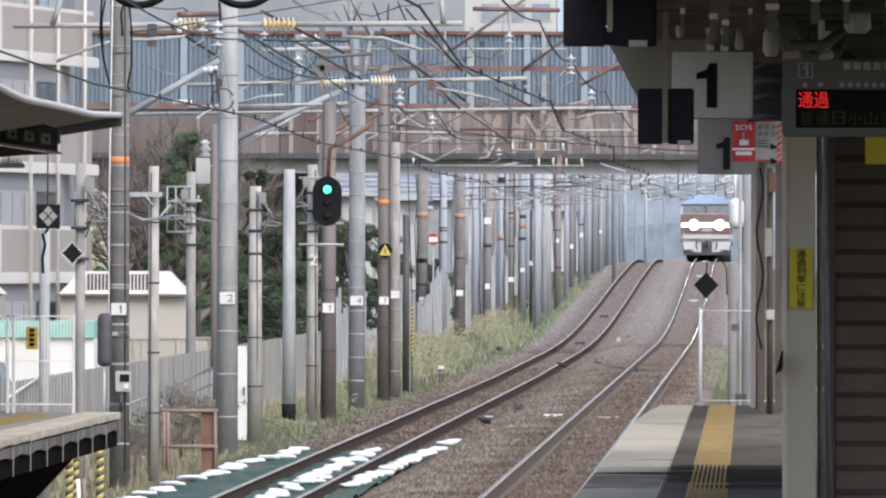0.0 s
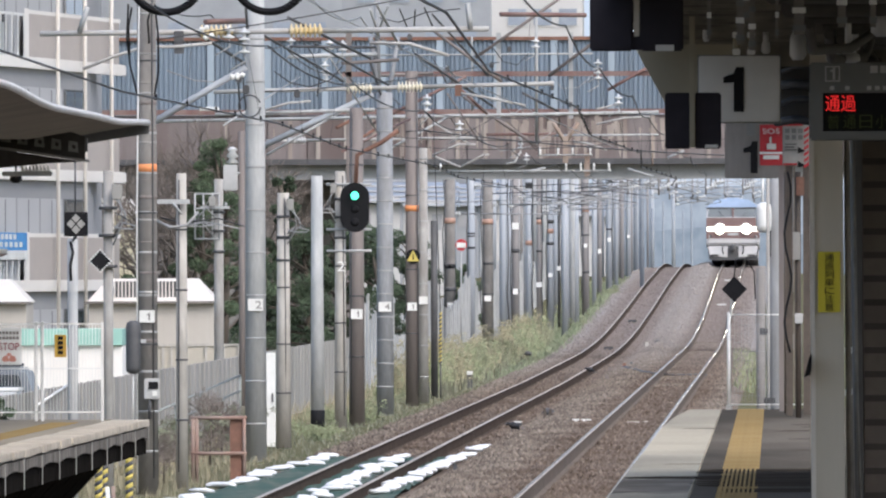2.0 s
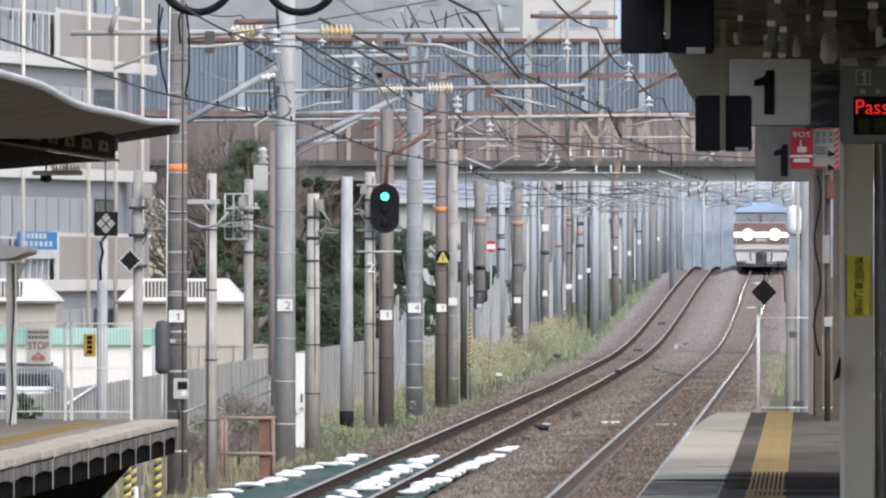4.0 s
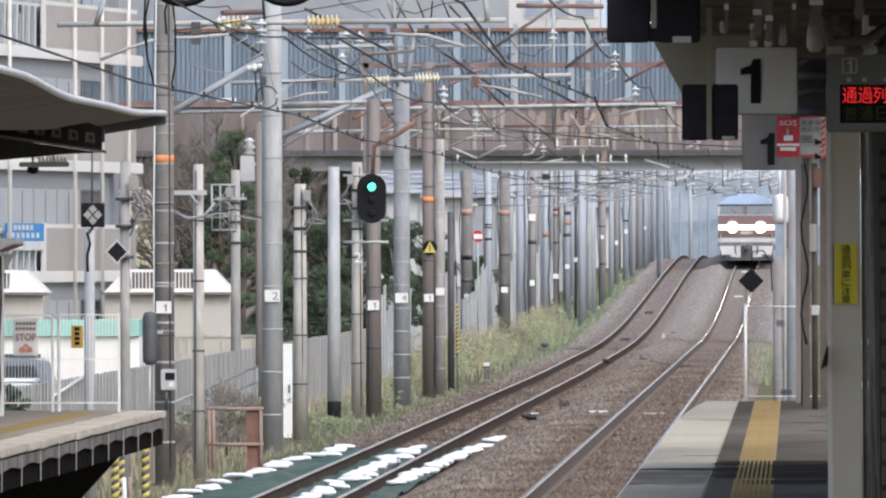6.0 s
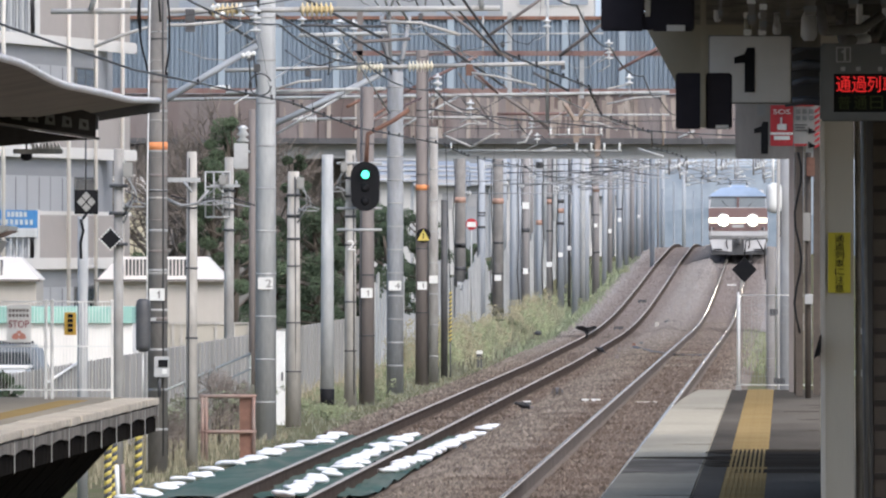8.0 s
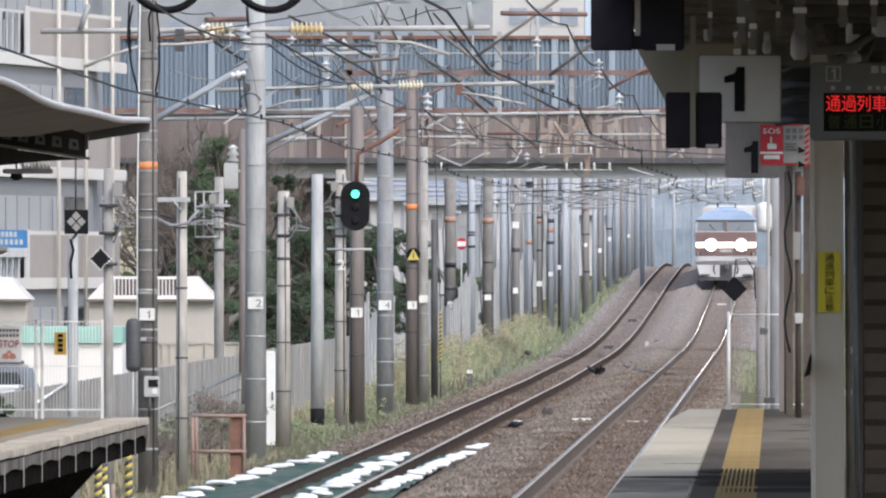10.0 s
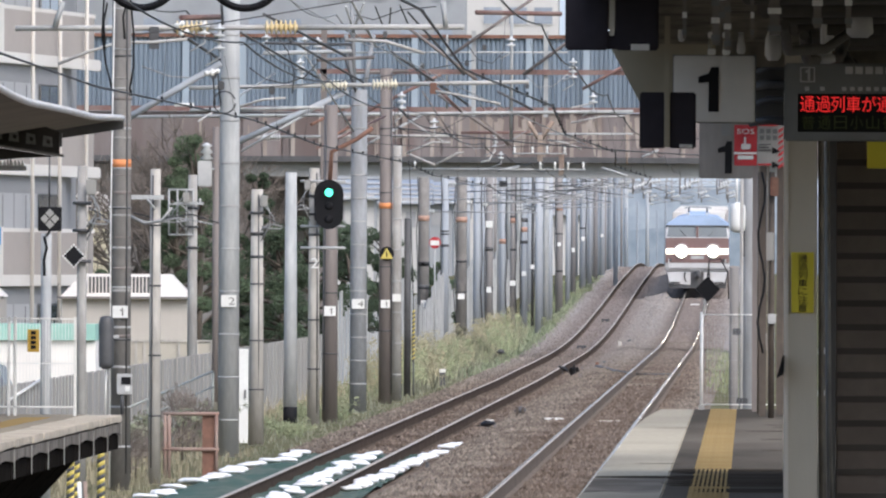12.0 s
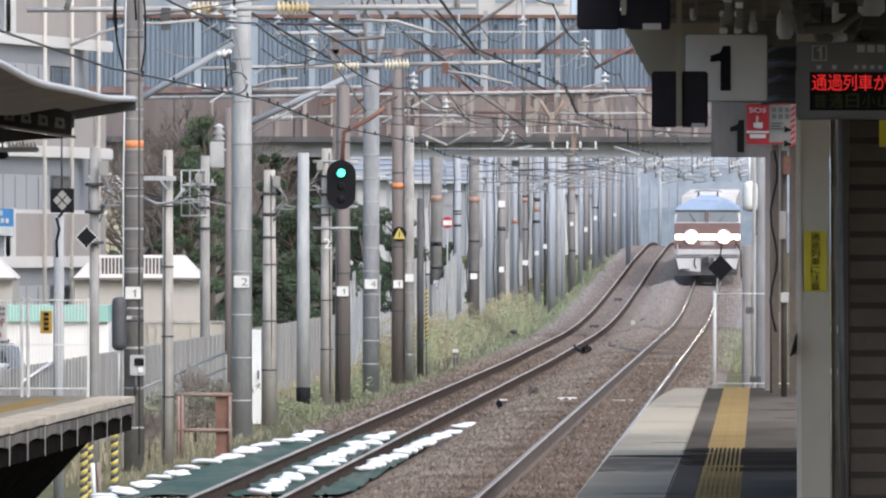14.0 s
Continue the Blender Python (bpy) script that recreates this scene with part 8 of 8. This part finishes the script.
def bare_tree(x, y, z, height, spread, label):
    t = thing("tree", (x, y, z), label, "tree", "trees")
    part("trunk", Shape().rod((x, y, z), (x, y, z + height * 0.5), 0.02 * height, 0.011 * height, 8), M_BARK, t)
    tw = Shape()

    def grow(p, d, l, r, n):
        q = p + d * l
        tw.rod(p, q, r, r * 0.75, 5, False)
        if n:
            for _ in range(3 if n > 1 else 4):
                e = (d + Vector((random.gauss(0, 0.5), random.gauss(0, 0.5), random.gauss(0.1, 0.35)))).normalized()
                grow(q, e, l * random.uniform(0.6, 0.85), r * 0.68, n - 1)
    for _ in range(9 if height < 3 else 16):
        grow(Vector((x, y, z + height * random.uniform(0.2, 0.5))), Vector((random.gauss(0, 0.7) * spread, random.gauss(0, 0.5), 0.8)).normalized(), height * 0.23, 0.045 * min(1, height / 4), 4)
    part("crown", tw, M_TWIG, t, "bare brown twigs")
    return t


random.seed(21)
tree(-15.165, 600, 6.1, 1.25, M_LEAF_PINE, "dark green evergreen tree behind the railway fence", n=30, count=400, size=0.042)
tree(-16.028, 612, 5.0, 1.1, M_LEAF_PINE, "dark green evergreen tree behind the railway fence", n=24, count=400, size=0.042)
tree(-13.345, 620, 3.6, 1.5, M_LEAF, "dense dark green shrub tree behind the fence", n=34, count=480, size=0.044, low=0.05)
tree(-12.896, 640, 3.9, 1.4, M_LEAF, "dense dark green shrub tree under the bridge", n=34, count=480, size=0.044, low=0.05)
tree(-15.444, 660, 3.2, 1.5, M_LEAF, "dense dark green shrub tree behind the fence", n=34, count=480, size=0.044, low=0.05)
tree(-14.1, 625, 5.3, 0.75, M_LEAF, "slender dark green tree before the bridge", n=22, count=300, size=0.042, low=0.45)
tree(-12.5, 860, 2.7, 0.9, M_LEAF, "dark green bush beyond the bridge", n=20, count=300, size=0.05, low=0.05)
tree(-16.4, 870, 4.3, 1.6, M_LEAF, "dark green tree beyond the bridge", n=40, count=420, size=0.05, low=0.05)
tree(-14.6, 860, 3.9, 1.5, M_LEAF, "dark green tree beyond the bridge", n=46, count=480, size=0.05, low=0.05)
tree(-12.512, 680, 3.4, 1.3, M_LEAF, "dark green bush beneath the bridge", n=26, count=440, size=0.044, low=0.05)
tree(-16.322, 585, 2.2, 1.5, M_LEAF, "dark green bush behind a shed", n=26, count=480, size=0.044, low=0.05)
tree(-17.272, 588, 2.6, 1.0, M_LEAF_PINE, "clipped green bush behind a shed", n=20, count=440, size=0.044, low=0.05)
for k in range(3):
    bx, by = random.uniform(-11.6, -10.4), random.uniform(362, 440)
    bare_tree(bx, by, floor_z(bx, by) - 0.05, random.uniform(0.7, 1.3), 1.3, "dry leafless bramble bush by the fence")
for k in range(9):
    bx, by = random.uniform(-11.6, -10.3), random.uniform(362, 440)
    bare_tree(bx, by, floor_z(bx, by) - 0.05, random.uniform(0.5, 1.0), 1.5, "dry leafless bramble bush by the fence")
for k in range(8):
    bx, by = random.uniform(-11.7, -10.4), random.uniform(362, 450)
    tree(bx, by, random.uniform(-0.2, 0.25), random.uniform(0.3, 0.5), M_BRUSH, "low grey-green brush below the fence", n=12, count=26, size=0.03, low=-1.6)
bare_tree(-17.0, 640, -0.8, 6.9, 0.9, "bare brown winter tree before the bridge")
bare_tree(-16.5, 650, -0.8, 6.0, 0.8, "bare brown winter tree before the bridge")
bare_tree(-18.0, 645, -0.8, 6.3, 0.9, "bare brown winter tree before the bridge")
tree(-11.682, 330, 0.95, 0.4, M_LEAF, "small leafy shrub behind the platform fence", n=12, count=40, size=0.06, low=0.3)


def blades(n, spot, tall, wide, mat, name, label):
    """Upright tapering blades, each rooted where spot() says."""
    v, fc = [], []
    for _ in range(n):
        x, y, z = spot()
        h = tall * random.uniform(0.35, 1.0)
        a, lx, ly = random.uniform(0, 3.14), random.gauss(0, 0.22) * h, random.gauss(0, 0.2) * h
        dx_, dy_ = math.cos(a) * wide, math.sin(a) * wide
        k = len(v)
        v += [(x - dx_, y - dy_, z), (x + dx_, y + dy_, z), (x + lx * 0.4 + dx_ * 0.7, y + ly * 0.4 + dy_ * 0.7, z + h * 0.6), (x + lx * 0.4 - dx_ * 0.7, y + ly * 0.4 - dy_ * 0.7, z + h * 0.6), (x + lx, y + ly, z + h)]
        fc += [[k, k + 1, k + 2, k + 3], [k + 3, k + 2, k + 4]]
    sh = Shape()
    sh.v, sh.f, sh.s = v, fc, [False] * len(fc)
    return solid(name, sh, mat, label, "grass", kind="stuff", at=(0, 0, 0))


def strip(xa, xb, ya, yb, lean=1.0):
    def spot():
        y = ya + (yb - ya) * random.random() ** lean
        x = random.uniform(xa, xb)
        return x, y, lie(x, -0.75, y)
    return spot


blades(3600, strip(-11.2, -8.85, 400, 760), 0.15, 0.015, M_GRASS, "grass", "short green grass along the edge of the line")
blades(2000, strip(-11.8, -9.4, 330, 420), 0.22, 0.008, M_DRY, "grass", "straggling dry grass below the platform end")
def verge():
    y = random.uniform(560, 780)
    x = -0.00262 * y + random.uniform(0, 1.0)
    return x, y, floor_z(x, y)


blades(1300, verge, 0.2, 0.012, M_HERB, "grass", "short green grass beside the near track")
blades(2600, strip(-10.9, -9.4, 640, 900), 1.15, 0.012, M_WEED, "weeds", "tall yellow-green weeds along the fence")
def scrub(spots, mat, name, label, n, count):
    """Loose weedy bushes: thin upright stems with small leaves gathered round their tops. Spots of (x, y, height, spread)."""
    sh = Shape()
    for x, y, height, spread in spots:
        z = lie(x, -0.75, y) - 0.03
        for _ in range(n):
            px, py = x + random.gauss(0, 0.5) * spread, y + random.gauss(0, 0.5) * spread * 3
            tall_, lean = height * random.uniform(0.45, 1.0), random.gauss(0, 0.12)
            sh.rod((px, py, z), (px + lean, py, z + tall_), 0.012, 0.004, 4, False)
            for h in (0.35, 0.6, 0.82, 1.0):
                cx, cy, cz, r = px + lean * h + random.gauss(0, 0.05), py + random.gauss(0, 0.1), z + tall_ * h, random.uniform(0.1, 0.2)
                for _ in range(count):
                    d = Vector((random.gauss(0, 1), random.gauss(0, 1), random.gauss(0, 0.75))) * r * 0.55
                    u = Vector((random.gauss(0, 1), random.gauss(0, 1), random.gauss(0, 1))).normalized()
                    w, q, k = u.orthogonal().normalized(), 0.035 * random.uniform(0.5, 1.3), len(sh.v)
                    p = Vector((cx, cy, cz)) + d
                    sh.v += [tuple(p - u * q), tuple(p + w * q * 0.5), tuple(p + u * q), tuple(p - w * q * 0.5 + Vector((0, 0, q * 0.2)))]
                    sh.face([k, k + 1, k + 2])
                    sh.face([k, k + 2, k + 3])
    return solid(name, sh, mat, label, "weeds", kind="stuff", at=(0, 0, 0))


scrub([(random.uniform(-10.9, -9.6), 600 + 18 * k + random.uniform(0, 18), random.uniform(1.0, 1.65), random.uniform(0.3, 0.6)) for k in range(16)], M_GOLD, "goldenrod", "tall yellowing goldenrod beside the line", 14, 34)
scrub([(random.uniform(-10.8, -9.4), 600 + 15 * k + random.uniform(0, 15), random.uniform(0.7, 1.3), random.uniform(0.3, 0.6)) for k in range(20)], M_HERB, "weeds", "grey-green weeds beside the line", 14, 34)
scrub([(random.uniform(-10.6, -8.9), random.uniform(900, 1150), random.uniform(0.3, 0.7), 0.5) for k in range(16)], M_HERB, "weeds", "low pale green weeds on the bank", 10, 26)
scrub([(random.uniform(-11.6, -9.5), random.uniform(430, 600), random.uniform(0.2, 0.5), 0.3) for k in range(14)], M_HERB, "weeds", "low green weeds at the foot of the poles", 8, 18)
blades(1800, strip(-10.6, -9.2, 600, 860), 0.5, 0.02, M_GRASS, "grass", "green undergrowth below the tall weeds")
blades(9000, strip(-10.6, -8.35, 700, 1180), 0.32, 0.03, M_FRESH, "grass", "green grass bank climbing beside the line")
blades(1500, strip(-11.9, -10.6, 340, 640), 0.5, 0.01, M_DRY, "weeds", "dry weeds against the fence")
blades(2500, strip(-0.9, 3, 275, 420), 0.4, 0.02, M_GRASS, "grass", "grass beyond the near platform's end")

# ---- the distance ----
# Haze over the far hills and trees is painted into these glowing tones.
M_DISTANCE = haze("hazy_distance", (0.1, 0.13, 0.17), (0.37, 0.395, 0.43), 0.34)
M_CLOUD = glow("overcast_sky", (0.3, 0.345, 0.405), 1.0)
hills = Shape()
ridge = [(-420 + 14 * k, 3600, 2.85 + 3600 * (0.0035 + 0.0006 * math.sin(k * 0.55) + 0.0004 * math.sin(k * 1.7 + 1))) for k in range(61)]
hills.sheet([[(x, y, -20) for x, y, z in ridge], ridge])
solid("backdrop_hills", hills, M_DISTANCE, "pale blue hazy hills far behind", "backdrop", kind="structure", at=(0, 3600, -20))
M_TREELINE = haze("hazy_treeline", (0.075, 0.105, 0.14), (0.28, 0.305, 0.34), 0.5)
line_top = [(-300 + 4 * k, 3550, 2.85 + 3550 * (0.0014 + 0.0006 * noise.noise((k * 0.23, 0, 0)) + 0.0003 * noise.noise((k * 0.9, 3, 0)))) for k in range(140)]
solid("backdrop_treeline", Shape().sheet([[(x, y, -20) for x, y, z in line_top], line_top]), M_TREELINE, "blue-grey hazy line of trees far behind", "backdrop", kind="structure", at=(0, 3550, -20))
solid("backdrop_sky", Shape().sheet([[(-900, 4200, -30), (900, 4200, -30)], [(-900, 4200, 260), (900, 4200, 260)]]), M_CLOUD, "bright overcast sky", "backdrop", kind="structure", at=(0, 4200, -30))
M_FLATS = material("pale_flats", (0.55, 0.54, 0.53), 0.85, vary=0.05, grain=2, blotch=0.2)
M_TILE_BLUE = material("blue_grey_roof_tiles", (0.3, 0.34, 0.4), 0.6, vary=0.2, grain=3, blotch=0.6, tint=(0.22, 0.25, 0.3))
M_FLATS_GREY = material("blue_grey_flats", (0.33, 0.345, 0.365), 0.85, vary=0.08, grain=2, blotch=0.2)
for c0, c1, top, y, windows in ((905, 1066, -40, 1500, 3), (180, 640, -90, 1560, 7), (640, 904, -80, 1530, 4)):
    xa, xb, zt = (c0 - 1436) / 40000 * y, (c1 - 1436) / 40000 * y, 2.85 - (top - 461) / 40000 * y
    bl = thing("apartment_block", ((xa + xb) / 2, y, -1), "pale beige apartment block beyond the bridge" if c0 > 900 else "pale blue-grey apartment block beyond the bridge", "building", "far apartment blocks")
    part("wall", Shape().box(xa, xb, y, y + 12, -1, zt), M_FLATS if c0 > 900 else M_FLATS_GREY, bl)
    part("roof", Shape().box(xa - 0.3, xb + 0.3, y - 0.3, y + 12.3, zt, zt + 0.5), M_SLAB, bl)
    for r in range(6):
        for k in range(windows):
            x0, z0 = xa + 1.0 + k * (xb - xa - 1) / windows, zt - 2.0 - r * 2.9
            w = part("window", Shape().box(x0, x0 + 1.4, y - 0.06, y - 0.002, z0 - 1.1, z0 + 0.2), M_FLATS if c0 > 900 else M_FLATS_GREY, bl)
            part("pane", Shape().box(x0 + 0.1, x0 + 1.3, y - 0.09, y - 0.061, z0 - 1.0, z0 + 0.1), M_TILE_BLUE, w)
for k, (c0, c1, top, y) in enumerate(((652, 742, 344, 1010), (748, 832, 352, 1120), (835, 880, 352, 1250), (885, 960, 342, 1300), (965, 1045, 350, 1350), (1050, 1110, 372, 1400))):
    xa, xb, zt = (c0 - 1436) / 40000 * y, (c1 - 1436) / 40000 * y, 2.85 - (top - 461) / 40000 * y
    hs = thing("house", ((xa + xb) / 2, y, 0), "pale house far beyond the bridge", "house", "far houses")
    part("wall", Shape().box(xa, xb, y, y + 7, -2, zt), M_FLATS if k != 2 else M_FLATS_GREY, hs)
    part("roof", Shape().prism([(y - 0.5, zt - 0.25), (y + 7.5, zt - 0.25), (y + 3.5, zt + 1.0)], "x", xa - 0.35, xb + 0.35), M_TILE_BLUE, hs, "blue-grey tiled roof")
    for q in range(5):
        part("roof_course", Shape().box(xa - 0.36, xb + 0.36, y - 0.52 + 0.75 * q, y - 0.3 + 0.75 * q, zt - 0.2 + 0.234 * q, zt - 0.15 + 0.234 * q), M_FLATS, hs)
    for j in range(2):
        x0 = xa + (xb - xa) * (0.2 + 0.4 * j)
        part("window", Shape().box(x0, x0 + 0.5, y - 0.05, y - 0.002, zt - 1.4, zt - 0.6), M_WALL_GREY, hs)

# ---- sleepers and loose stones ----
tie = meshed("sleeper", Shape().box(-1.0, 1.0, -0.11, 0.11, -0.3, -0.218), M_SLEEPER, bevel=0.015)
for ob in [o for o in scene.objects if o.name.startswith("railway_track")]:
    near = ob.location.x > -4
    for k in range(150):
        y = 262 + k * 1.2
        s = new("sleeper", tie)
        s.parent = ob
        s.location = ((near_x(y) if near else far_x(y)) - ob.location.x, y - 100, (rise(y) if near else low(y)) - ob.location.z)
M_TIE_PALE = material("pale_dusty_sleeper", (0.33, 0.29, 0.25), 0.95, vary=0.3, grain=10, blotch=1, by_piece=0.5, gloss=0.0)
pale_tie = meshed("sleeper", Shape().box(-0.5, 0.5, -0.12, 0.12, -0.3, -0.175), M_TIE_PALE, bevel=0.02)
random.seed(17)
track = [o for o in scene.objects if o.name.startswith("railway_track") and o.location.x > -4][0]
for k in range(140):
    y = 560 + (k + random.uniform(-0.2, 0.2)) * 1.9
    if math.sin(k * 0.9) + math.sin(k * 0.37 + 1) < 0.1:
        continue
    s = new("sleeper", pale_tie)
    s.parent = track
    s.location = (near_x(y) - track.location.x + random.uniform(-0.05, 0.05), y - 100, rise(y) - track.location.z)
np.random.seed(3)
N = 92000
ys = np.where(np.random.random(N) < 0.68, 235 + 560 * np.random.random(N) ** 1.9, 620 + 640 * np.random.random(N) ** 1.3)
xs = np.where(np.random.random(N) < 0.72, np.random.uniform(-5.7, -1.5, N), np.random.uniform(-8.6, -5.7, N))
cz = np.interp(xs, [c[0] for c in CROSS], [c[1] for c in CROSS]) + np.clip((-4.3 - xs) / 0.3, 0, 1) * (0.35 - np.vectorize(drop)(ys))
keep = (np.abs(np.abs(xs - near_x(ys)) - 0.566) > 0.11) & (np.abs(np.abs(xs - far_x(ys)) - 0.566) > 0.11)
keep &= ~((ys > 298) & (ys < 400) & (xs < -5.4))
xs, ys, cz = xs[keep], ys[keep], cz[keep]
N = len(xs)
oct_v = np.array([(1, 0, 0), (0, 1, 0), (-1, 0, 0), (0, -1, 0), (0, 0, 1.0), (0, 0, -0.6)], float)
oct_f = np.array([(0, 1, 4), (1, 2, 4), (2, 3, 4), (3, 0, 4), (1, 0, 5), (2, 1, 5), (3, 2, 5), (0, 3, 5)])
size = np.random.uniform(0.022, 0.06, (N, 1, 1)) * np.random.uniform(0.6, 1.3, (N, 6, 3))
ang = np.random.uniform(0, 6.28, N)
vv = oct_v[None] * size
co = np.stack([vv[..., 0] * np.cos(ang)[:, None] - vv[..., 1] * np.sin(ang)[:, None] + xs[:, None], vv[..., 0] * np.sin(ang)[:, None] + vv[..., 1] * np.cos(ang)[:, None] + ys[:, None], vv[..., 2] + cz[:, None] + np.vectorize(rise)(ys)[:, None] + 0.035], -1).reshape(-1, 3)
fcs = (oct_f[None] + 6 * np.arange(N)[:, None, None]).reshape(-1, 3)
me = bpy.data.meshes.new("ballast_stones")
me.from_pydata(co.tolist(), [], fcs.tolist())
me.materials.append(M_STONE)
tagged(new("ballast_stones", me), "loose brown-grey ballast stones between the rails", "stones", kind="stuff")


def motions():
    """All that moves, keyed from the clip's start to its end."""
    walk(train, [(t, pose(near_x(1275 - 20 * t), 1275 - 20 * t, rise(1284 - 20 * t), pitch, 0, 0)) for t, pitch in ((0, -0.8), (2, -0.8), (4, -0.75), (6, -0.7), (7.5, -0.6), (8.5, -0.35), (9.5, 0.05), (10.3, 0.28), (12, 0.32), (14, 0.32))])
    # one crow sits and pecks, the other rises from the weeds, flies in and lands
    gx, gy = -5.97, 664.0
    gz = lie(gx, -0.5, gy) + 0.02
    walk(crow_sitting, [(0, pose(gx, gy, gz, 0, 0, 20)), (4, pose(gx, gy, gz, 0, -12, 40)), (9, pose(gx, gy, gz, 0, 0, 35)), (11.5, pose(gx, gy, gz, 0, 14, 25)), (12.5, pose(gx, gy, gz, 0, -12, 15)), (14, pose(gx, gy, gz, 0, 16, 30))])
    hx, hy, hz = -9.9, 720.0, lie(-9.9, -0.75, 720)
    lx, ly = -5.64, 668.0
    lz = lie(lx, -0.5, ly) + 0.02
    walk(crow_flying, [(0, pose(hx, hy, hz, 0, 0, 80)), (7.0, pose(hx, hy, hz, 0, 0, 80)), (7.3, pose(-8.5, 705, 1.0, 0, 10, 85)), (7.5, pose(-7.37, 692, 0.75, 0, 10, 90)), (7.7, pose(-6.97, 690, 0.4, 0, 14, 95)), (7.9, pose(-6.66, 690, 0.14, 0, 18, 100)),
                       (8.1, pose(-6.47, 691, -0.1, 0, 22, 110)), (8.3, pose(-6.25, 684, -0.28, 0, 22, 130)), (8.8, pose(lx, ly, lz, 0, 25, 120)), (10.3, pose(lx, ly, lz, 0, 34, 105)), (12, pose(lx, ly, lz, 0, 38, 95)), (14, pose(lx, ly, lz, 0, 34, 100))])
    # a third stands by the stub, turns round to peck, then faces the platform
    px_, py_ = -5.52, 445.0
    pz_ = floor_z(px_, py_) + 0.02
    walk(crow_near, [(0, pose(px_, py_, pz_, 0, -8, 40)), (2.5, pose(px_, py_, pz_, 0, -8, 40)), (5, pose(px_, py_, pz_, 0, -14, 30)), (8.2, pose(px_, py_, pz_, 0, -8, 25)), (9.2, pose(px_ + 0.03, py_, pz_, 0, -6, 100)), (10.3, pose(px_ + 0.06, py_, pz_, 0, -22, 165)), (11, pose(px_ + 0.08, py_, pz_, 0, -26, 170)), (11.5, pose(px_ + 0.08, py_, pz_, 0, -16, 165)), (12.0, pose(px_ + 0.04, py_, pz_, 0, -20, 150)), (12.4, pose(px_, py_, pz_, 0, 0, 85)), (14, pose(px_ + 0.02, py_, pz_, 0, 0, 80))])
    for s, w in crow_wings:
        hinge = (-0.03, s * 0.03, 0.19)
        beat = [(0, pose(*hinge, 0, 0, -s * 78)), (7.0, pose(*hinge, 0, 0, -s * 78))]
        beat += [(7.15 + 0.15 * k, pose(*hinge, s * (40 if k % 2 == 0 else 8), 32, -s * 10)) for k in range(10)]
        beat += [(8.8, pose(*hinge, s * 10, 0, -s * 40)), (9.0, pose(*hinge, 0, 0, -s * 78)), (14, pose(*hinge, 0, 0, -s * 78))]
        walk(w, beat)
    # the words of the display come forward when they light and sink back when they go out
    def switched(ob, spells, start_lit):
        here = ob.location.copy()
        on, off = pose(*here), pose(here.x, here.y + 0.07, here.z)
        rows = [(0, on if start_lit else off)]
        lit = start_lit
        for t in spells:
            rows += [(t - 0.06, on if lit else off), (t, off if lit else on)]
            lit = not lit
        walk(ob, rows + [(14, on if lit else off)])
    switched(first_word, (3.9, 5.95), True)
    switched(english, (3.9, 5.95), False)
    switched(scrolled, (5.95,), False)
    switched(lit_block, (6.4, 6.95, 7.4, 7.95, 8.4, 8.95, 9.4, 9.95, 10.4, 10.88, 11.45, 11.88, 12.45, 13.15, 13.45, 13.92), False)


motions()
